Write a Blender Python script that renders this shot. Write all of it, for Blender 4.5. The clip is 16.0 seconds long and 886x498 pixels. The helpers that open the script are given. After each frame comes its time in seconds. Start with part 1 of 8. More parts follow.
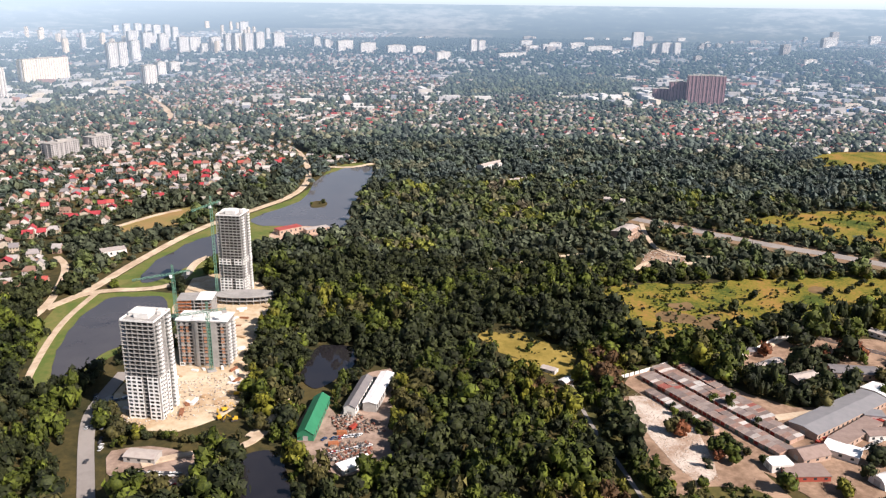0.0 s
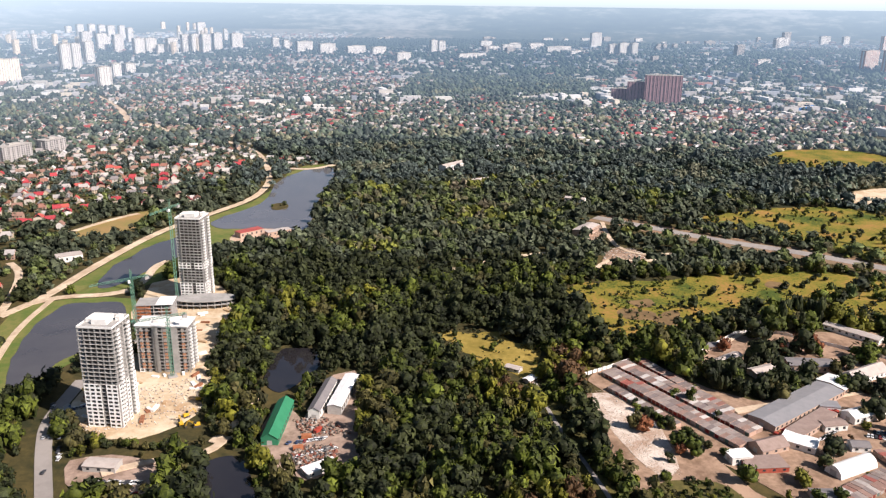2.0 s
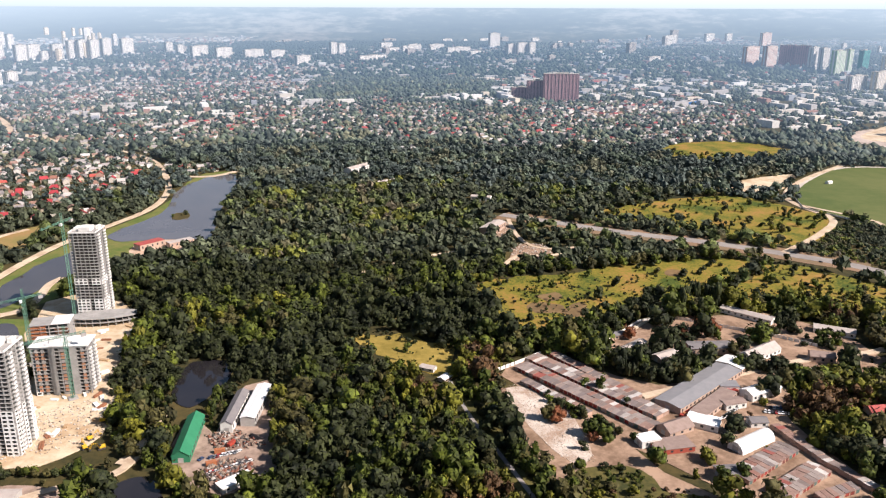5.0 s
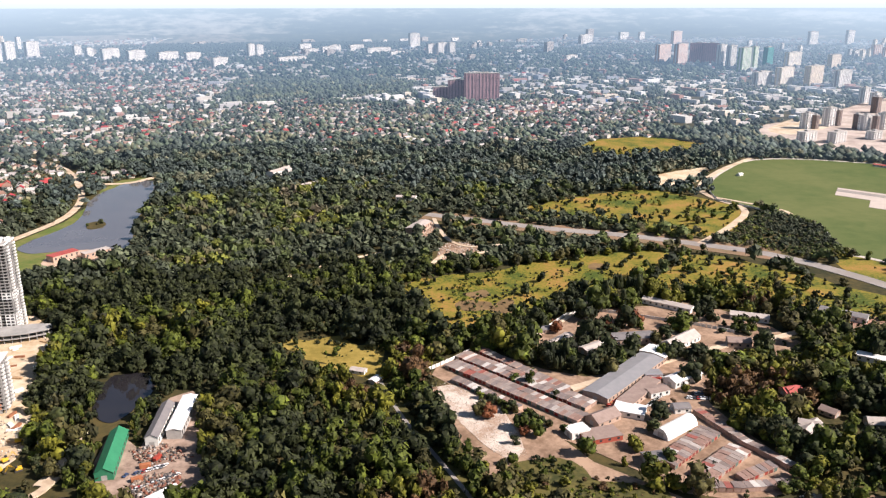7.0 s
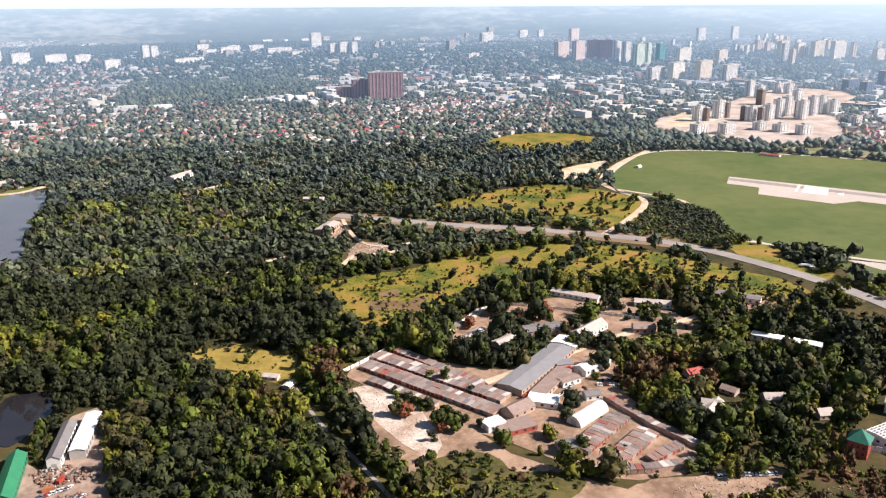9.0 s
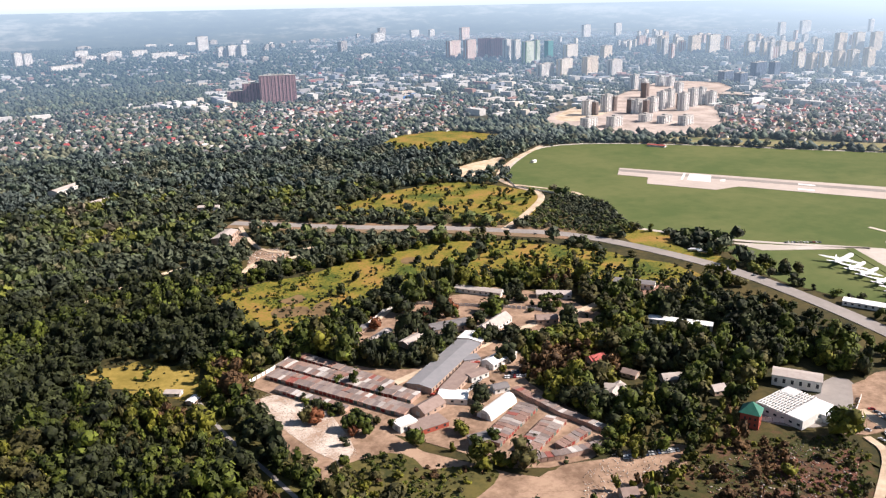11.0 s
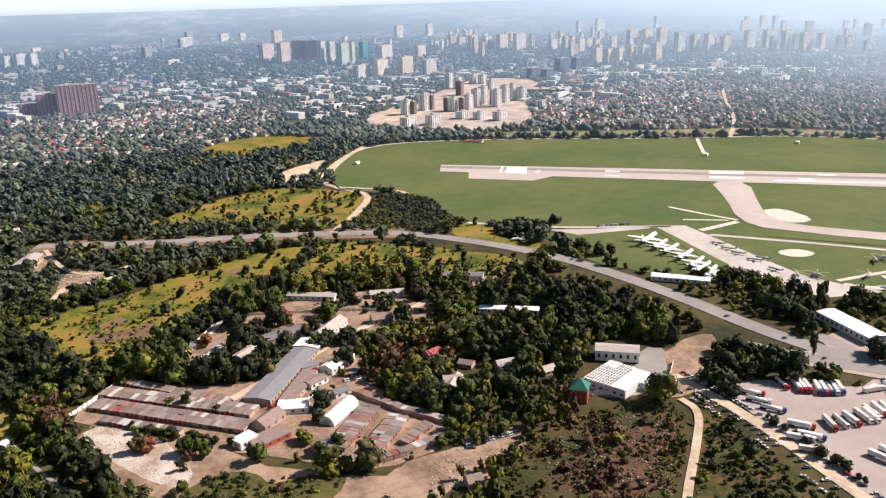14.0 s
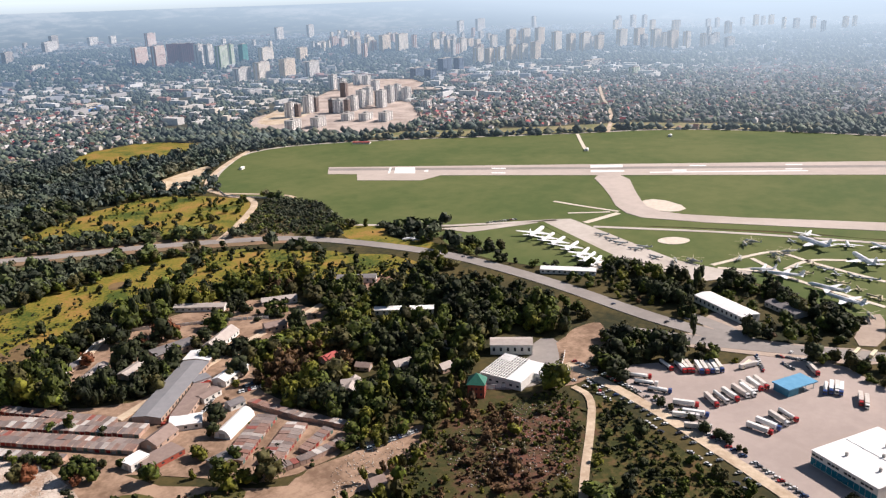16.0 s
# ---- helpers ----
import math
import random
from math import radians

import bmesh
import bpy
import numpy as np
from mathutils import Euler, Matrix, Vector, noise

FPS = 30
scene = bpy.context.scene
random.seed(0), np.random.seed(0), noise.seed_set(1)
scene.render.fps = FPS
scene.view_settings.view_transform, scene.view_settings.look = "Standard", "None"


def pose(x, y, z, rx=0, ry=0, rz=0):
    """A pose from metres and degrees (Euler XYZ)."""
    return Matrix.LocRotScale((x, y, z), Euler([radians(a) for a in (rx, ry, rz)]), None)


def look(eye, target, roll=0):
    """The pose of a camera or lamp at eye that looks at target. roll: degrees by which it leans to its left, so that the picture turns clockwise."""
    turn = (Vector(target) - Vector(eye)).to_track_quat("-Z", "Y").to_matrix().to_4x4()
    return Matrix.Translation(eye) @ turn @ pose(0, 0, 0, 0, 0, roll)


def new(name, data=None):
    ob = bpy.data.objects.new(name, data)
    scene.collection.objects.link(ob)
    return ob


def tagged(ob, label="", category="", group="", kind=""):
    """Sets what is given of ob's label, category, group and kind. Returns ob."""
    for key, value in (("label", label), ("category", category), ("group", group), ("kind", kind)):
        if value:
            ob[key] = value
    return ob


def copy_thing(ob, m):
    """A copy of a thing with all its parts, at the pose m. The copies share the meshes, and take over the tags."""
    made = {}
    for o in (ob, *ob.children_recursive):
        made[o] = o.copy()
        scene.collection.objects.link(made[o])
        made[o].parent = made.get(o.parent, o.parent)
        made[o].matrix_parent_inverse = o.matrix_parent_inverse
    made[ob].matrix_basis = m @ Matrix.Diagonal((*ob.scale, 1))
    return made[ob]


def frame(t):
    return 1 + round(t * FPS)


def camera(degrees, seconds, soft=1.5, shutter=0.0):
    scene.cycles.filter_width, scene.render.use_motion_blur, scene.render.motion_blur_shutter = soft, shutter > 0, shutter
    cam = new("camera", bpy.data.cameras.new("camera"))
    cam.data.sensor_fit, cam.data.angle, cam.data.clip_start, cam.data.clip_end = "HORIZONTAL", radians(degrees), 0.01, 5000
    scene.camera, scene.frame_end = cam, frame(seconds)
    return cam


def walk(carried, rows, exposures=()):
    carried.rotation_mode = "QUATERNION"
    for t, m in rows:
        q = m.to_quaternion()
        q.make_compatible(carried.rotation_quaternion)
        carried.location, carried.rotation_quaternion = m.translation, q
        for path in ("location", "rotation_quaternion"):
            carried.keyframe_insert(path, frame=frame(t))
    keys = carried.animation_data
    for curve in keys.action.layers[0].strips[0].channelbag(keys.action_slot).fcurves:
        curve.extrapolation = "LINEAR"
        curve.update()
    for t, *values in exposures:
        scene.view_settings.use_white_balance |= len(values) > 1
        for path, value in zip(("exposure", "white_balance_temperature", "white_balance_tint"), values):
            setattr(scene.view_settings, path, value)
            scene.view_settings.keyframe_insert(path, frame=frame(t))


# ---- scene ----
cam = camera(58.35, 16.0, 1.25)
EYE = 250.0
# seconds, turn to the left, tilt, lean
ROWS = [
    (0.0, 0.000, -17.150, 0.700),
    (0.5, -0.674, -17.140, 0.780),
    (1.0, -1.276, -17.127, 0.785),
    (1.5, -1.931, -17.098, 0.647),
    (2.0, -2.797, -17.077, 0.739),
    (2.5, -3.547, -17.092, 0.700),
    (3.0, -4.433, -17.022, 0.594),
    (3.5, -5.543, -16.987, 0.526),
    (4.0, -7.009, -16.946, 0.412),
    (6.5, -13.540, -16.917, -0.006),
    (7.0, -15.165, -16.894, -0.052),
    (7.5, -16.864, -16.897, -0.094),
    (8.0, -18.554, -16.931, -0.176),
    (8.5, -20.236, -16.956, -0.218),
    (9.0, -21.923, -16.991, -0.323),
    (11.5, -31.301, -17.092, -1.370),
    (12.0, -33.405, -17.146, -1.597),
    (12.5, -35.539, -17.175, -1.701),
    (13.0, -37.749, -17.210, -1.612),
    (13.5, -39.943, -17.222, -1.664),
    (14.0, -42.061, -17.252, -1.701),
    (14.5, -44.127, -17.287, -1.838),
    (15.0, -46.084, -17.303, -1.869),
    (15.5, -48.088, -17.371, -1.890),
    (16.0, -50.208, -17.440, -1.901),
]
walk(cam, [(t, pose(0, 0, EYE, 90 + tilt, 0, yaw) @ pose(0, 0, 0, 0, 0, lean)) for t, yaw, tilt, lean in ROWS],
     [(0.0, 0.77), (4.0, 0.78), (6.5, 0.86), (9.0, 0.94), (11.5, 0.85), (13.0, 0.77), (14.5, 0.66), (16.0, 0.57)])

# ---- world, sun, exposure ----
SUN_AZ, SUN_EL = radians(122), radians(40)
world = bpy.data.worlds.new("sky")
scene.world = world
world.use_nodes = True
sky = world.node_tree.nodes.new("ShaderNodeTexSky")
sky.sky_type, sky.sun_disc, sky.sun_elevation, sky.sun_rotation = "NISHITA", False, SUN_EL, SUN_AZ
sky.dust_density, sky.air_density, sky.ozone_density = 1.0, 1.0, 2.0
world.node_tree.nodes["Background"].inputs["Strength"].default_value = 0.05
world.node_tree.links.new(sky.outputs["Color"], world.node_tree.nodes["Background"].inputs["Color"])
lamp = bpy.data.lights.new("sun", "SUN")
lamp.energy, lamp.angle, lamp.color = 5.0, radians(0.6), (1.0, 0.885, 0.83)
sun_dir = Vector((math.sin(SUN_AZ) * math.cos(SUN_EL), math.cos(SUN_AZ) * math.cos(SUN_EL), math.sin(SUN_EL)))
new("sun", lamp).matrix_world = look(sun_dir * 900, (0, 0, 0))

# ---- materials ----
MATS = {}


def mat(name, a, b=None, size=3.0, rough=0.85, metal=0.0, bump=0.0, vary="", spread=0.25, c=None, big=0.0):
    """A noise-grained surface between colours a and b; vary: 'object' or 'island' shifts each piece's lightness."""
    if name in MATS:
        return MATS[name]
    m = bpy.data.materials.new(name)
    m.use_nodes = True
    nt = m.node_tree
    N, L = nt.nodes, nt.links
    bsdf = N["Principled BSDF"]
    bsdf.inputs["Roughness"].default_value, bsdf.inputs["Metallic"].default_value = rough, metal
    bsdf.inputs["Specular IOR Level"].default_value = 0.25
    b = b or tuple(v * 0.75 for v in a)
    geo = N.new("ShaderNodeNewGeometry")
    n1 = N.new("ShaderNodeTexNoise")
    n1.inputs["Scale"].default_value, n1.inputs["Detail"].default_value = 1.0 / size, 6.0
    n1.inputs["Roughness"].default_value = 0.65
    L.new(geo.outputs["Position"], n1.inputs["Vector"])
    ramp = N.new("ShaderNodeValToRGB")
    ramp.color_ramp.elements[0].position, ramp.color_ramp.elements[1].position = 0.32, 0.68
    ramp.color_ramp.elements[0].color, ramp.color_ramp.elements[1].color = (*a, 1), (*b, 1)
    if c:
        e = ramp.color_ramp.elements.new(0.5)
        e.color = (*c, 1)
    fac = n1.outputs["Fac"]
    if big:
        n2 = N.new("ShaderNodeTexNoise")
        n2.inputs["Scale"].default_value, n2.inputs["Detail"].default_value = 1.0 / big, 3.0
        L.new(geo.outputs["Position"], n2.inputs["Vector"])
        mix = N.new("ShaderNodeMath")
        mix.operation = "MULTIPLY_ADD"
        mix.inputs[1].default_value = 0.45
        half = N.new("ShaderNodeMath")
        half.operation = "MULTIPLY"
        half.inputs[1].default_value = 0.55
        L.new(n2.outputs["Fac"], half.inputs[0])
        L.new(n1.outputs["Fac"], mix.inputs[0])
        L.new(half.outputs[0], mix.inputs[2])
        fac = mix.outputs[0]
        ramp.color_ramp.elements[0].position, ramp.color_ramp.elements[-1].position = 0.4, 0.6
    L.new(fac, ramp.inputs["Fac"])
    out = ramp.outputs["Color"]
    if vary:
        if vary == "object":
            src = N.new("ShaderNodeObjectInfo").outputs["Random"]
        else:
            src = geo.outputs["Random Per Island"]
        hsv = N.new("ShaderNodeHueSaturation")
        rng = N.new("ShaderNodeMapRange")
        rng.inputs["To Min"].default_value, rng.inputs["To Max"].default_value = 1 - spread, 1 + spread
        L.new(src, rng.inputs["Value"])
        L.new(rng.outputs["Result"], hsv.inputs["Value"])
        L.new(out, hsv.inputs["Color"])
        out = hsv.outputs["Color"]
    L.new(out, bsdf.inputs["Base Color"])
    if bump:
        bn = N.new("ShaderNodeBump")
        bn.inputs["Strength"].default_value, bn.inputs["Distance"].default_value = bump, size * 0.3
        L.new(n1.outputs["Fac"], bn.inputs["Height"])
        L.new(bn.outputs["Normal"], bsdf.inputs["Normal"])
    MATS[name] = m
    return m


def palette(name, colours, rough=0.8, size=2.0, vary="island"):
    """Each island or object takes one of the colours by chance, with a grain over it."""
    if name in MATS:
        return MATS[name]
    m = mat(name, (1, 1, 1), (0.72, 0.72, 0.72), size, rough)
    nt = m.node_tree
    N, L = nt.nodes, nt.links
    src = N.new("ShaderNodeNewGeometry").outputs["Random Per Island"] if vary == "island" else N.new("ShaderNodeObjectInfo").outputs["Random"]
    ramp = N.new("ShaderNodeValToRGB")
    ramp.color_ramp.interpolation = "CONSTANT"
    for k, col in enumerate(colours):
        e = ramp.color_ramp.elements[k] if k < 2 else ramp.color_ramp.elements.new(k / len(colours))
        e.position, e.color = k / len(colours), (*col, 1)
    L.new(src, ramp.inputs["Fac"])
    mul = N.new("ShaderNodeMix")
    mul.data_type, mul.blend_type = "RGBA", "MULTIPLY"
    mul.inputs["Factor"].default_value = 1.0
    bsdf = N["Principled BSDF"]
    L.new(bsdf.inputs["Base Color"].links[0].from_socket, mul.inputs["A"])
    L.new(ramp.outputs["Color"], mul.inputs["B"])
    L.new(mul.outputs["Result"], bsdf.inputs["Base Color"])
    return m


def paint_haze(m, amount=1.0):
    """Paints hazy air into land, woods and town: a glow mixed in, growing from the suburbs to the horizon."""
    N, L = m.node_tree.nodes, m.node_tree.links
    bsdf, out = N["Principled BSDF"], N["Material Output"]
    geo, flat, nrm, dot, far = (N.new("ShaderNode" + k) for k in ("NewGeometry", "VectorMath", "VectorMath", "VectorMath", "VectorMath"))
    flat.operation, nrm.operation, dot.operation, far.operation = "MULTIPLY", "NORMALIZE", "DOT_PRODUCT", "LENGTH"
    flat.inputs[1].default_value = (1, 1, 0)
    dot.inputs[1].default_value = (math.sin(HAZE_LOW_AZ), math.cos(HAZE_LOW_AZ), 0)
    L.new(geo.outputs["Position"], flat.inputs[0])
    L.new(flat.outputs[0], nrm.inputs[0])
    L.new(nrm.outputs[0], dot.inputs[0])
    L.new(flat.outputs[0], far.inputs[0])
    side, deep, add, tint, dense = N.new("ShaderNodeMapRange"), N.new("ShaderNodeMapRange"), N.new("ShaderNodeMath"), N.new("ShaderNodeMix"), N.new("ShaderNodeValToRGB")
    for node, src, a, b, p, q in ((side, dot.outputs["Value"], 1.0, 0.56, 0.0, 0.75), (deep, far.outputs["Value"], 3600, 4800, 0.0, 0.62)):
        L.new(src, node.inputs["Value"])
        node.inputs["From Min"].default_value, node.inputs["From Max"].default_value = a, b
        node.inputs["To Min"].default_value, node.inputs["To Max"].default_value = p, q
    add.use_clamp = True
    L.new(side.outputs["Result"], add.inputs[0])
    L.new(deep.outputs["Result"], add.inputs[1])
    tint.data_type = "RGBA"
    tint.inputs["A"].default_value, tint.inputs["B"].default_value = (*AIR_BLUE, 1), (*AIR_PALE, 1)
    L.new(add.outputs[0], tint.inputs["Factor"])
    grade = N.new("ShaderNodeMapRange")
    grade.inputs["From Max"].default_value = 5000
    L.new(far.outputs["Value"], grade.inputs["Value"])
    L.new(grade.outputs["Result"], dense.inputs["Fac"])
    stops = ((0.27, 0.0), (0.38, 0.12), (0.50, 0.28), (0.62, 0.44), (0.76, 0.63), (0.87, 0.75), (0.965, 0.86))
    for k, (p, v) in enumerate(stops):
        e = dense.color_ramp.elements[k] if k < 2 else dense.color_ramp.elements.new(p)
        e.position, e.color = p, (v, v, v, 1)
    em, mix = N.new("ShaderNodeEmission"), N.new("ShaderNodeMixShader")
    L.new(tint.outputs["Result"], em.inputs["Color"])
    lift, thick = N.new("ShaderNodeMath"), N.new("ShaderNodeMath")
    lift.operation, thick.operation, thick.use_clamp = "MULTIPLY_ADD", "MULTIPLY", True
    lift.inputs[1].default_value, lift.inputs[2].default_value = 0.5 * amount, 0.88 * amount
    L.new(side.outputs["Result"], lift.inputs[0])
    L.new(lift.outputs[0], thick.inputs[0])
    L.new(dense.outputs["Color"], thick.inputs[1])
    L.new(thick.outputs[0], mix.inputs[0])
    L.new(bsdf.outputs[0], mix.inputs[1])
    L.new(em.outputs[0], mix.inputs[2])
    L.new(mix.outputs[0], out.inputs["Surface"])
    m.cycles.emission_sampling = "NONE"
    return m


# direction in which the painted haze is thinnest and bluest
HAZE_LOW_AZ = radians(14)
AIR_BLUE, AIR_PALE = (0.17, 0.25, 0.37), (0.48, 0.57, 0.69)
M_GROUND = mat("rough_ground", (0.022, 0.025, 0.009), (0.085, 0.065, 0.022), 6, 0.95, big=60)
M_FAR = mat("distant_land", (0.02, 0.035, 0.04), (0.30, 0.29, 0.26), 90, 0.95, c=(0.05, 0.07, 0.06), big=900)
paint_haze(M_FAR)
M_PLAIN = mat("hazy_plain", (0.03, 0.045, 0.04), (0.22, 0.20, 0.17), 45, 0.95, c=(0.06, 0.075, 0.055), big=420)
paint_haze(M_PLAIN)
M_WATER = mat("pond_water", (0.016, 0.015, 0.018), (0.024, 0.022, 0.024), 30, 0.06)
# farther ponds are greyer: reflected sky painted into their base colour
M_WATER_SKY_DULL = mat("murky_pond_water", (0.065, 0.06, 0.062), (0.085, 0.078, 0.078), 30, 0.06)
M_WATER_SKY_PALE = mat("silty_pond_water", (0.11, 0.108, 0.118), (0.14, 0.135, 0.142), 40, 0.06)
for m in (M_WATER, M_WATER_SKY_DULL, M_WATER_SKY_PALE):
    m.node_tree.nodes["Principled BSDF"].inputs["Specular IOR Level"].default_value = 0.6
M_SAND = mat("pale_sand", (0.62, 0.52, 0.38), (0.42, 0.30, 0.18), 7, 0.95, big=30, bump=0.2)
M_DUST = mat("dusty_earth", (0.38, 0.26, 0.18), (0.18, 0.115, 0.075), 5, 0.95, big=22, bump=0.2)
M_RUBBLE = mat("rubble", (0.60, 0.53, 0.46), (0.33, 0.23, 0.165), 1.1, 0.95, bump=0.4, big=14)
M_ASPHALT = mat("asphalt", (0.235, 0.212, 0.195), (0.295, 0.268, 0.245), 6, 0.9, big=40)
M_CONCRETE = mat("apron_concrete", (0.52, 0.47, 0.42), (0.42, 0.37, 0.32), 8, 0.85, big=50)
M_TRACK = mat("dirt_track", (0.60, 0.49, 0.36), (0.40, 0.30, 0.21), 4, 0.95, big=20)
M_MEADOW = mat("dry_meadow", (0.05, 0.076, 0.010), (0.29, 0.165, 0.045), 3, 0.95, c=(0.18, 0.155, 0.02), big=40, bump=0.3)
M_GOLD = mat("golden_meadow", (0.20, 0.15, 0.03), (0.33, 0.24, 0.06), 6, 0.95, big=40, bump=0.3)
M_GRASS = mat("mown_grass", (0.070, 0.100, 0.026), (0.115, 0.130, 0.042), 25, 0.95, big=150)
M_BANK = mat("green_bank", (0.085, 0.125, 0.025), (0.17, 0.16, 0.05), 5, 0.95, big=25)
M_SOIL = mat("brown_soil", (0.10, 0.05, 0.03), (0.035, 0.04, 0.010), 5, 0.95, c=(0.06, 0.052, 0.016), big=24, bump=0.4)
# ground, sand and tracks get the painted haze as well
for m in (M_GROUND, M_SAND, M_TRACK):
    paint_haze(m)
M_WHITE = mat("white_paint", (0.80, 0.79, 0.76), (0.68, 0.67, 0.64), 4, 0.6)


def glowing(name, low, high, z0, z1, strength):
    """Painted hazy air at the horizon: a plain glowing backdrop that goes from one colour to another with height."""
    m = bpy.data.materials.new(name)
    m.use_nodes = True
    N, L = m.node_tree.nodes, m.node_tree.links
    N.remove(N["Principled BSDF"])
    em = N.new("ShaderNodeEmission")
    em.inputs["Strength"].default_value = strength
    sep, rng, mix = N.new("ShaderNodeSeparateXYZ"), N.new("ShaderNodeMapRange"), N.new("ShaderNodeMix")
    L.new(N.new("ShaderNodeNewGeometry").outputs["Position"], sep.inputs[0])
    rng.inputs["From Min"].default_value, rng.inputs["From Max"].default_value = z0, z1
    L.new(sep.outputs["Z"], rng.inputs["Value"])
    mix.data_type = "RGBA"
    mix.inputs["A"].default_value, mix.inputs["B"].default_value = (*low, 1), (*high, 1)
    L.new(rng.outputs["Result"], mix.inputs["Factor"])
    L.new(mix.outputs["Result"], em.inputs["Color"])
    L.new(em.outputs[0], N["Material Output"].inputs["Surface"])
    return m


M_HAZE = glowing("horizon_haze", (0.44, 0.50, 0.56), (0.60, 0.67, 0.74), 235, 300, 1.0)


# ---- helpers for building ----
from mathutils.geometry import tessellate_polygon


def link_mesh(name, verts, faces, materials, parent=None, label="", index=None, smooth=False):
    me = bpy.data.meshes.new(name)
    verts = np.asarray(verts, np.float32)
    if isinstance(faces, np.ndarray):
        n, k = faces.shape
        me.vertices.add(len(verts))
        me.vertices.foreach_set("co", verts.ravel())
        me.loops.add(n * k)
        me.loops.foreach_set("vertex_index", faces.astype(np.int32).ravel())
        me.polygons.add(n)
        me.polygons.foreach_set("loop_start", np.arange(0, n * k, k, dtype=np.int32))
        me.update(calc_edges=True)
    else:
        me.from_pydata([tuple(map(float, v)) for v in verts], [], faces)
    for m in materials if isinstance(materials, (list, tuple)) else [materials]:
        me.materials.append(m)
    if index is not None:
        me.polygons.foreach_set("material_index", np.asarray(index, np.int32))
    if smooth:
        me.polygons.foreach_set("use_smooth", np.ones(len(me.polygons), bool))
    ob = new(name, me)
    if parent:
        ob.parent = parent
    if label:
        ob["label"] = label
    return ob


def part(name, bm, material, parent, label=""):
    me = bpy.data.meshes.new(name)
    bm.to_mesh(me)
    bm.free()
    me.materials.append(material)
    ob = new(name, me)
    ob.parent = parent
    if label:
        ob["label"] = label
    return ob


def twin(ob, parent, x=0.0, y=0.0, z=0.0, rz=0.0):
    """Another part on the same mesh."""
    o = bpy.data.objects.new(ob.name.split(".")[0], ob.data)
    scene.collection.objects.link(o)
    o.parent, o.location, o.rotation_euler = parent, (x, y, z), (0, 0, rz)
    return o


def box(bm, x0, x1, y0, y1, z0, z1, bevel=0.0):
    v = [bm.verts.new((x, y, z)) for z in (z0, z1) for y in (y0, y1) for x in (x0, x1)]
    fs = [bm.faces.new([v[i] for i in f]) for f in ((0, 2, 3, 1), (4, 5, 7, 6), (0, 1, 5, 4), (2, 6, 7, 3), (0, 4, 6, 2), (1, 3, 7, 5))]
    if bevel:
        bmesh.ops.bevel(bm, geom=list({e for f in fs for e in f.edges}), offset=bevel, segments=1, affect="EDGES")
    return bm


def boxes(*list_of):
    bm = bmesh.new()
    for b in list_of:
        box(bm, *b)
    return bm


def thing(name, x, y, z=0.0, rz=0.0, label="", category="", group="", kind="", size=1.0):
    ob = new(name)
    ob.empty_display_size = 0.5
    ob.matrix_basis = pose(x, y, z, 0, 0, rz)
    ob.scale = (size,) * 3
    return tagged(ob, label, category, group, kind)


FAR0, REACH = 3000.0, 1850.0


def lie(x, y):
    """Where a spot of the plain lies: beyond 3 km it is drawn in and raised along the camera's line of sight. Returns
    x, y, z and its scale.
    """
    r = math.hypot(x, y)
    if r <= FAR0:
        return x, y, 0.0, 1.0
    r2 = FAR0 + REACH * (1 - FAR0 / r)
    s = r2 / r
    return x * s, y * s, EYE * (1 - s), s


def inside(x, y, poly):
    """Which of the points lie in a polygon."""
    x, y = np.asarray(x, float), np.asarray(y, float)
    hit = np.zeros(x.shape, bool)
    for (x0, y0), (x1, y1) in zip(poly, poly[1:] + poly[:1]):
        cross = (y0 > y) != (y1 > y)
        hit ^= cross & (x < (x1 - x0) * (y - y0) / ((y1 - y0) or 1e-9) + x0)
    return hit


def near_line(x, y, pts, width):
    x, y = np.asarray(x, float), np.asarray(y, float)
    best = np.full(x.shape, 1e9)
    for (x0, y0), (x1, y1) in zip(pts, pts[1:]):
        dx, dy = x1 - x0, y1 - y0
        u = np.clip(((x - x0) * dx + (y - y0) * dy) / (dx * dx + dy * dy), 0, 1)
        best = np.minimum(best, np.hypot(x - x0 - u * dx, y - y0 - u * dy))
    return best < width / 2


def rounded(pts, rounds=2):
    """Corner cutting for a closed outline."""
    for _ in range(rounds):
        out = []
        for a, b in zip(pts, pts[1:] + pts[:1]):
            out += [(0.75 * a[0] + 0.25 * b[0], 0.75 * a[1] + 0.25 * b[1]), (0.25 * a[0] + 0.75 * b[0], 0.25 * a[1] + 0.75 * b[1])]
        pts = out
    return pts


def soft_line(pts, rounds=2):
    for _ in range(rounds):
        out = [pts[0]]
        for a, b in zip(pts, pts[1:]):
            out += [(0.75 * a[0] + 0.25 * b[0], 0.75 * a[1] + 0.25 * b[1]), (0.25 * a[0] + 0.75 * b[0], 0.25 * a[1] + 0.75 * b[1])]
        pts = out + [pts[-1]]
    return pts


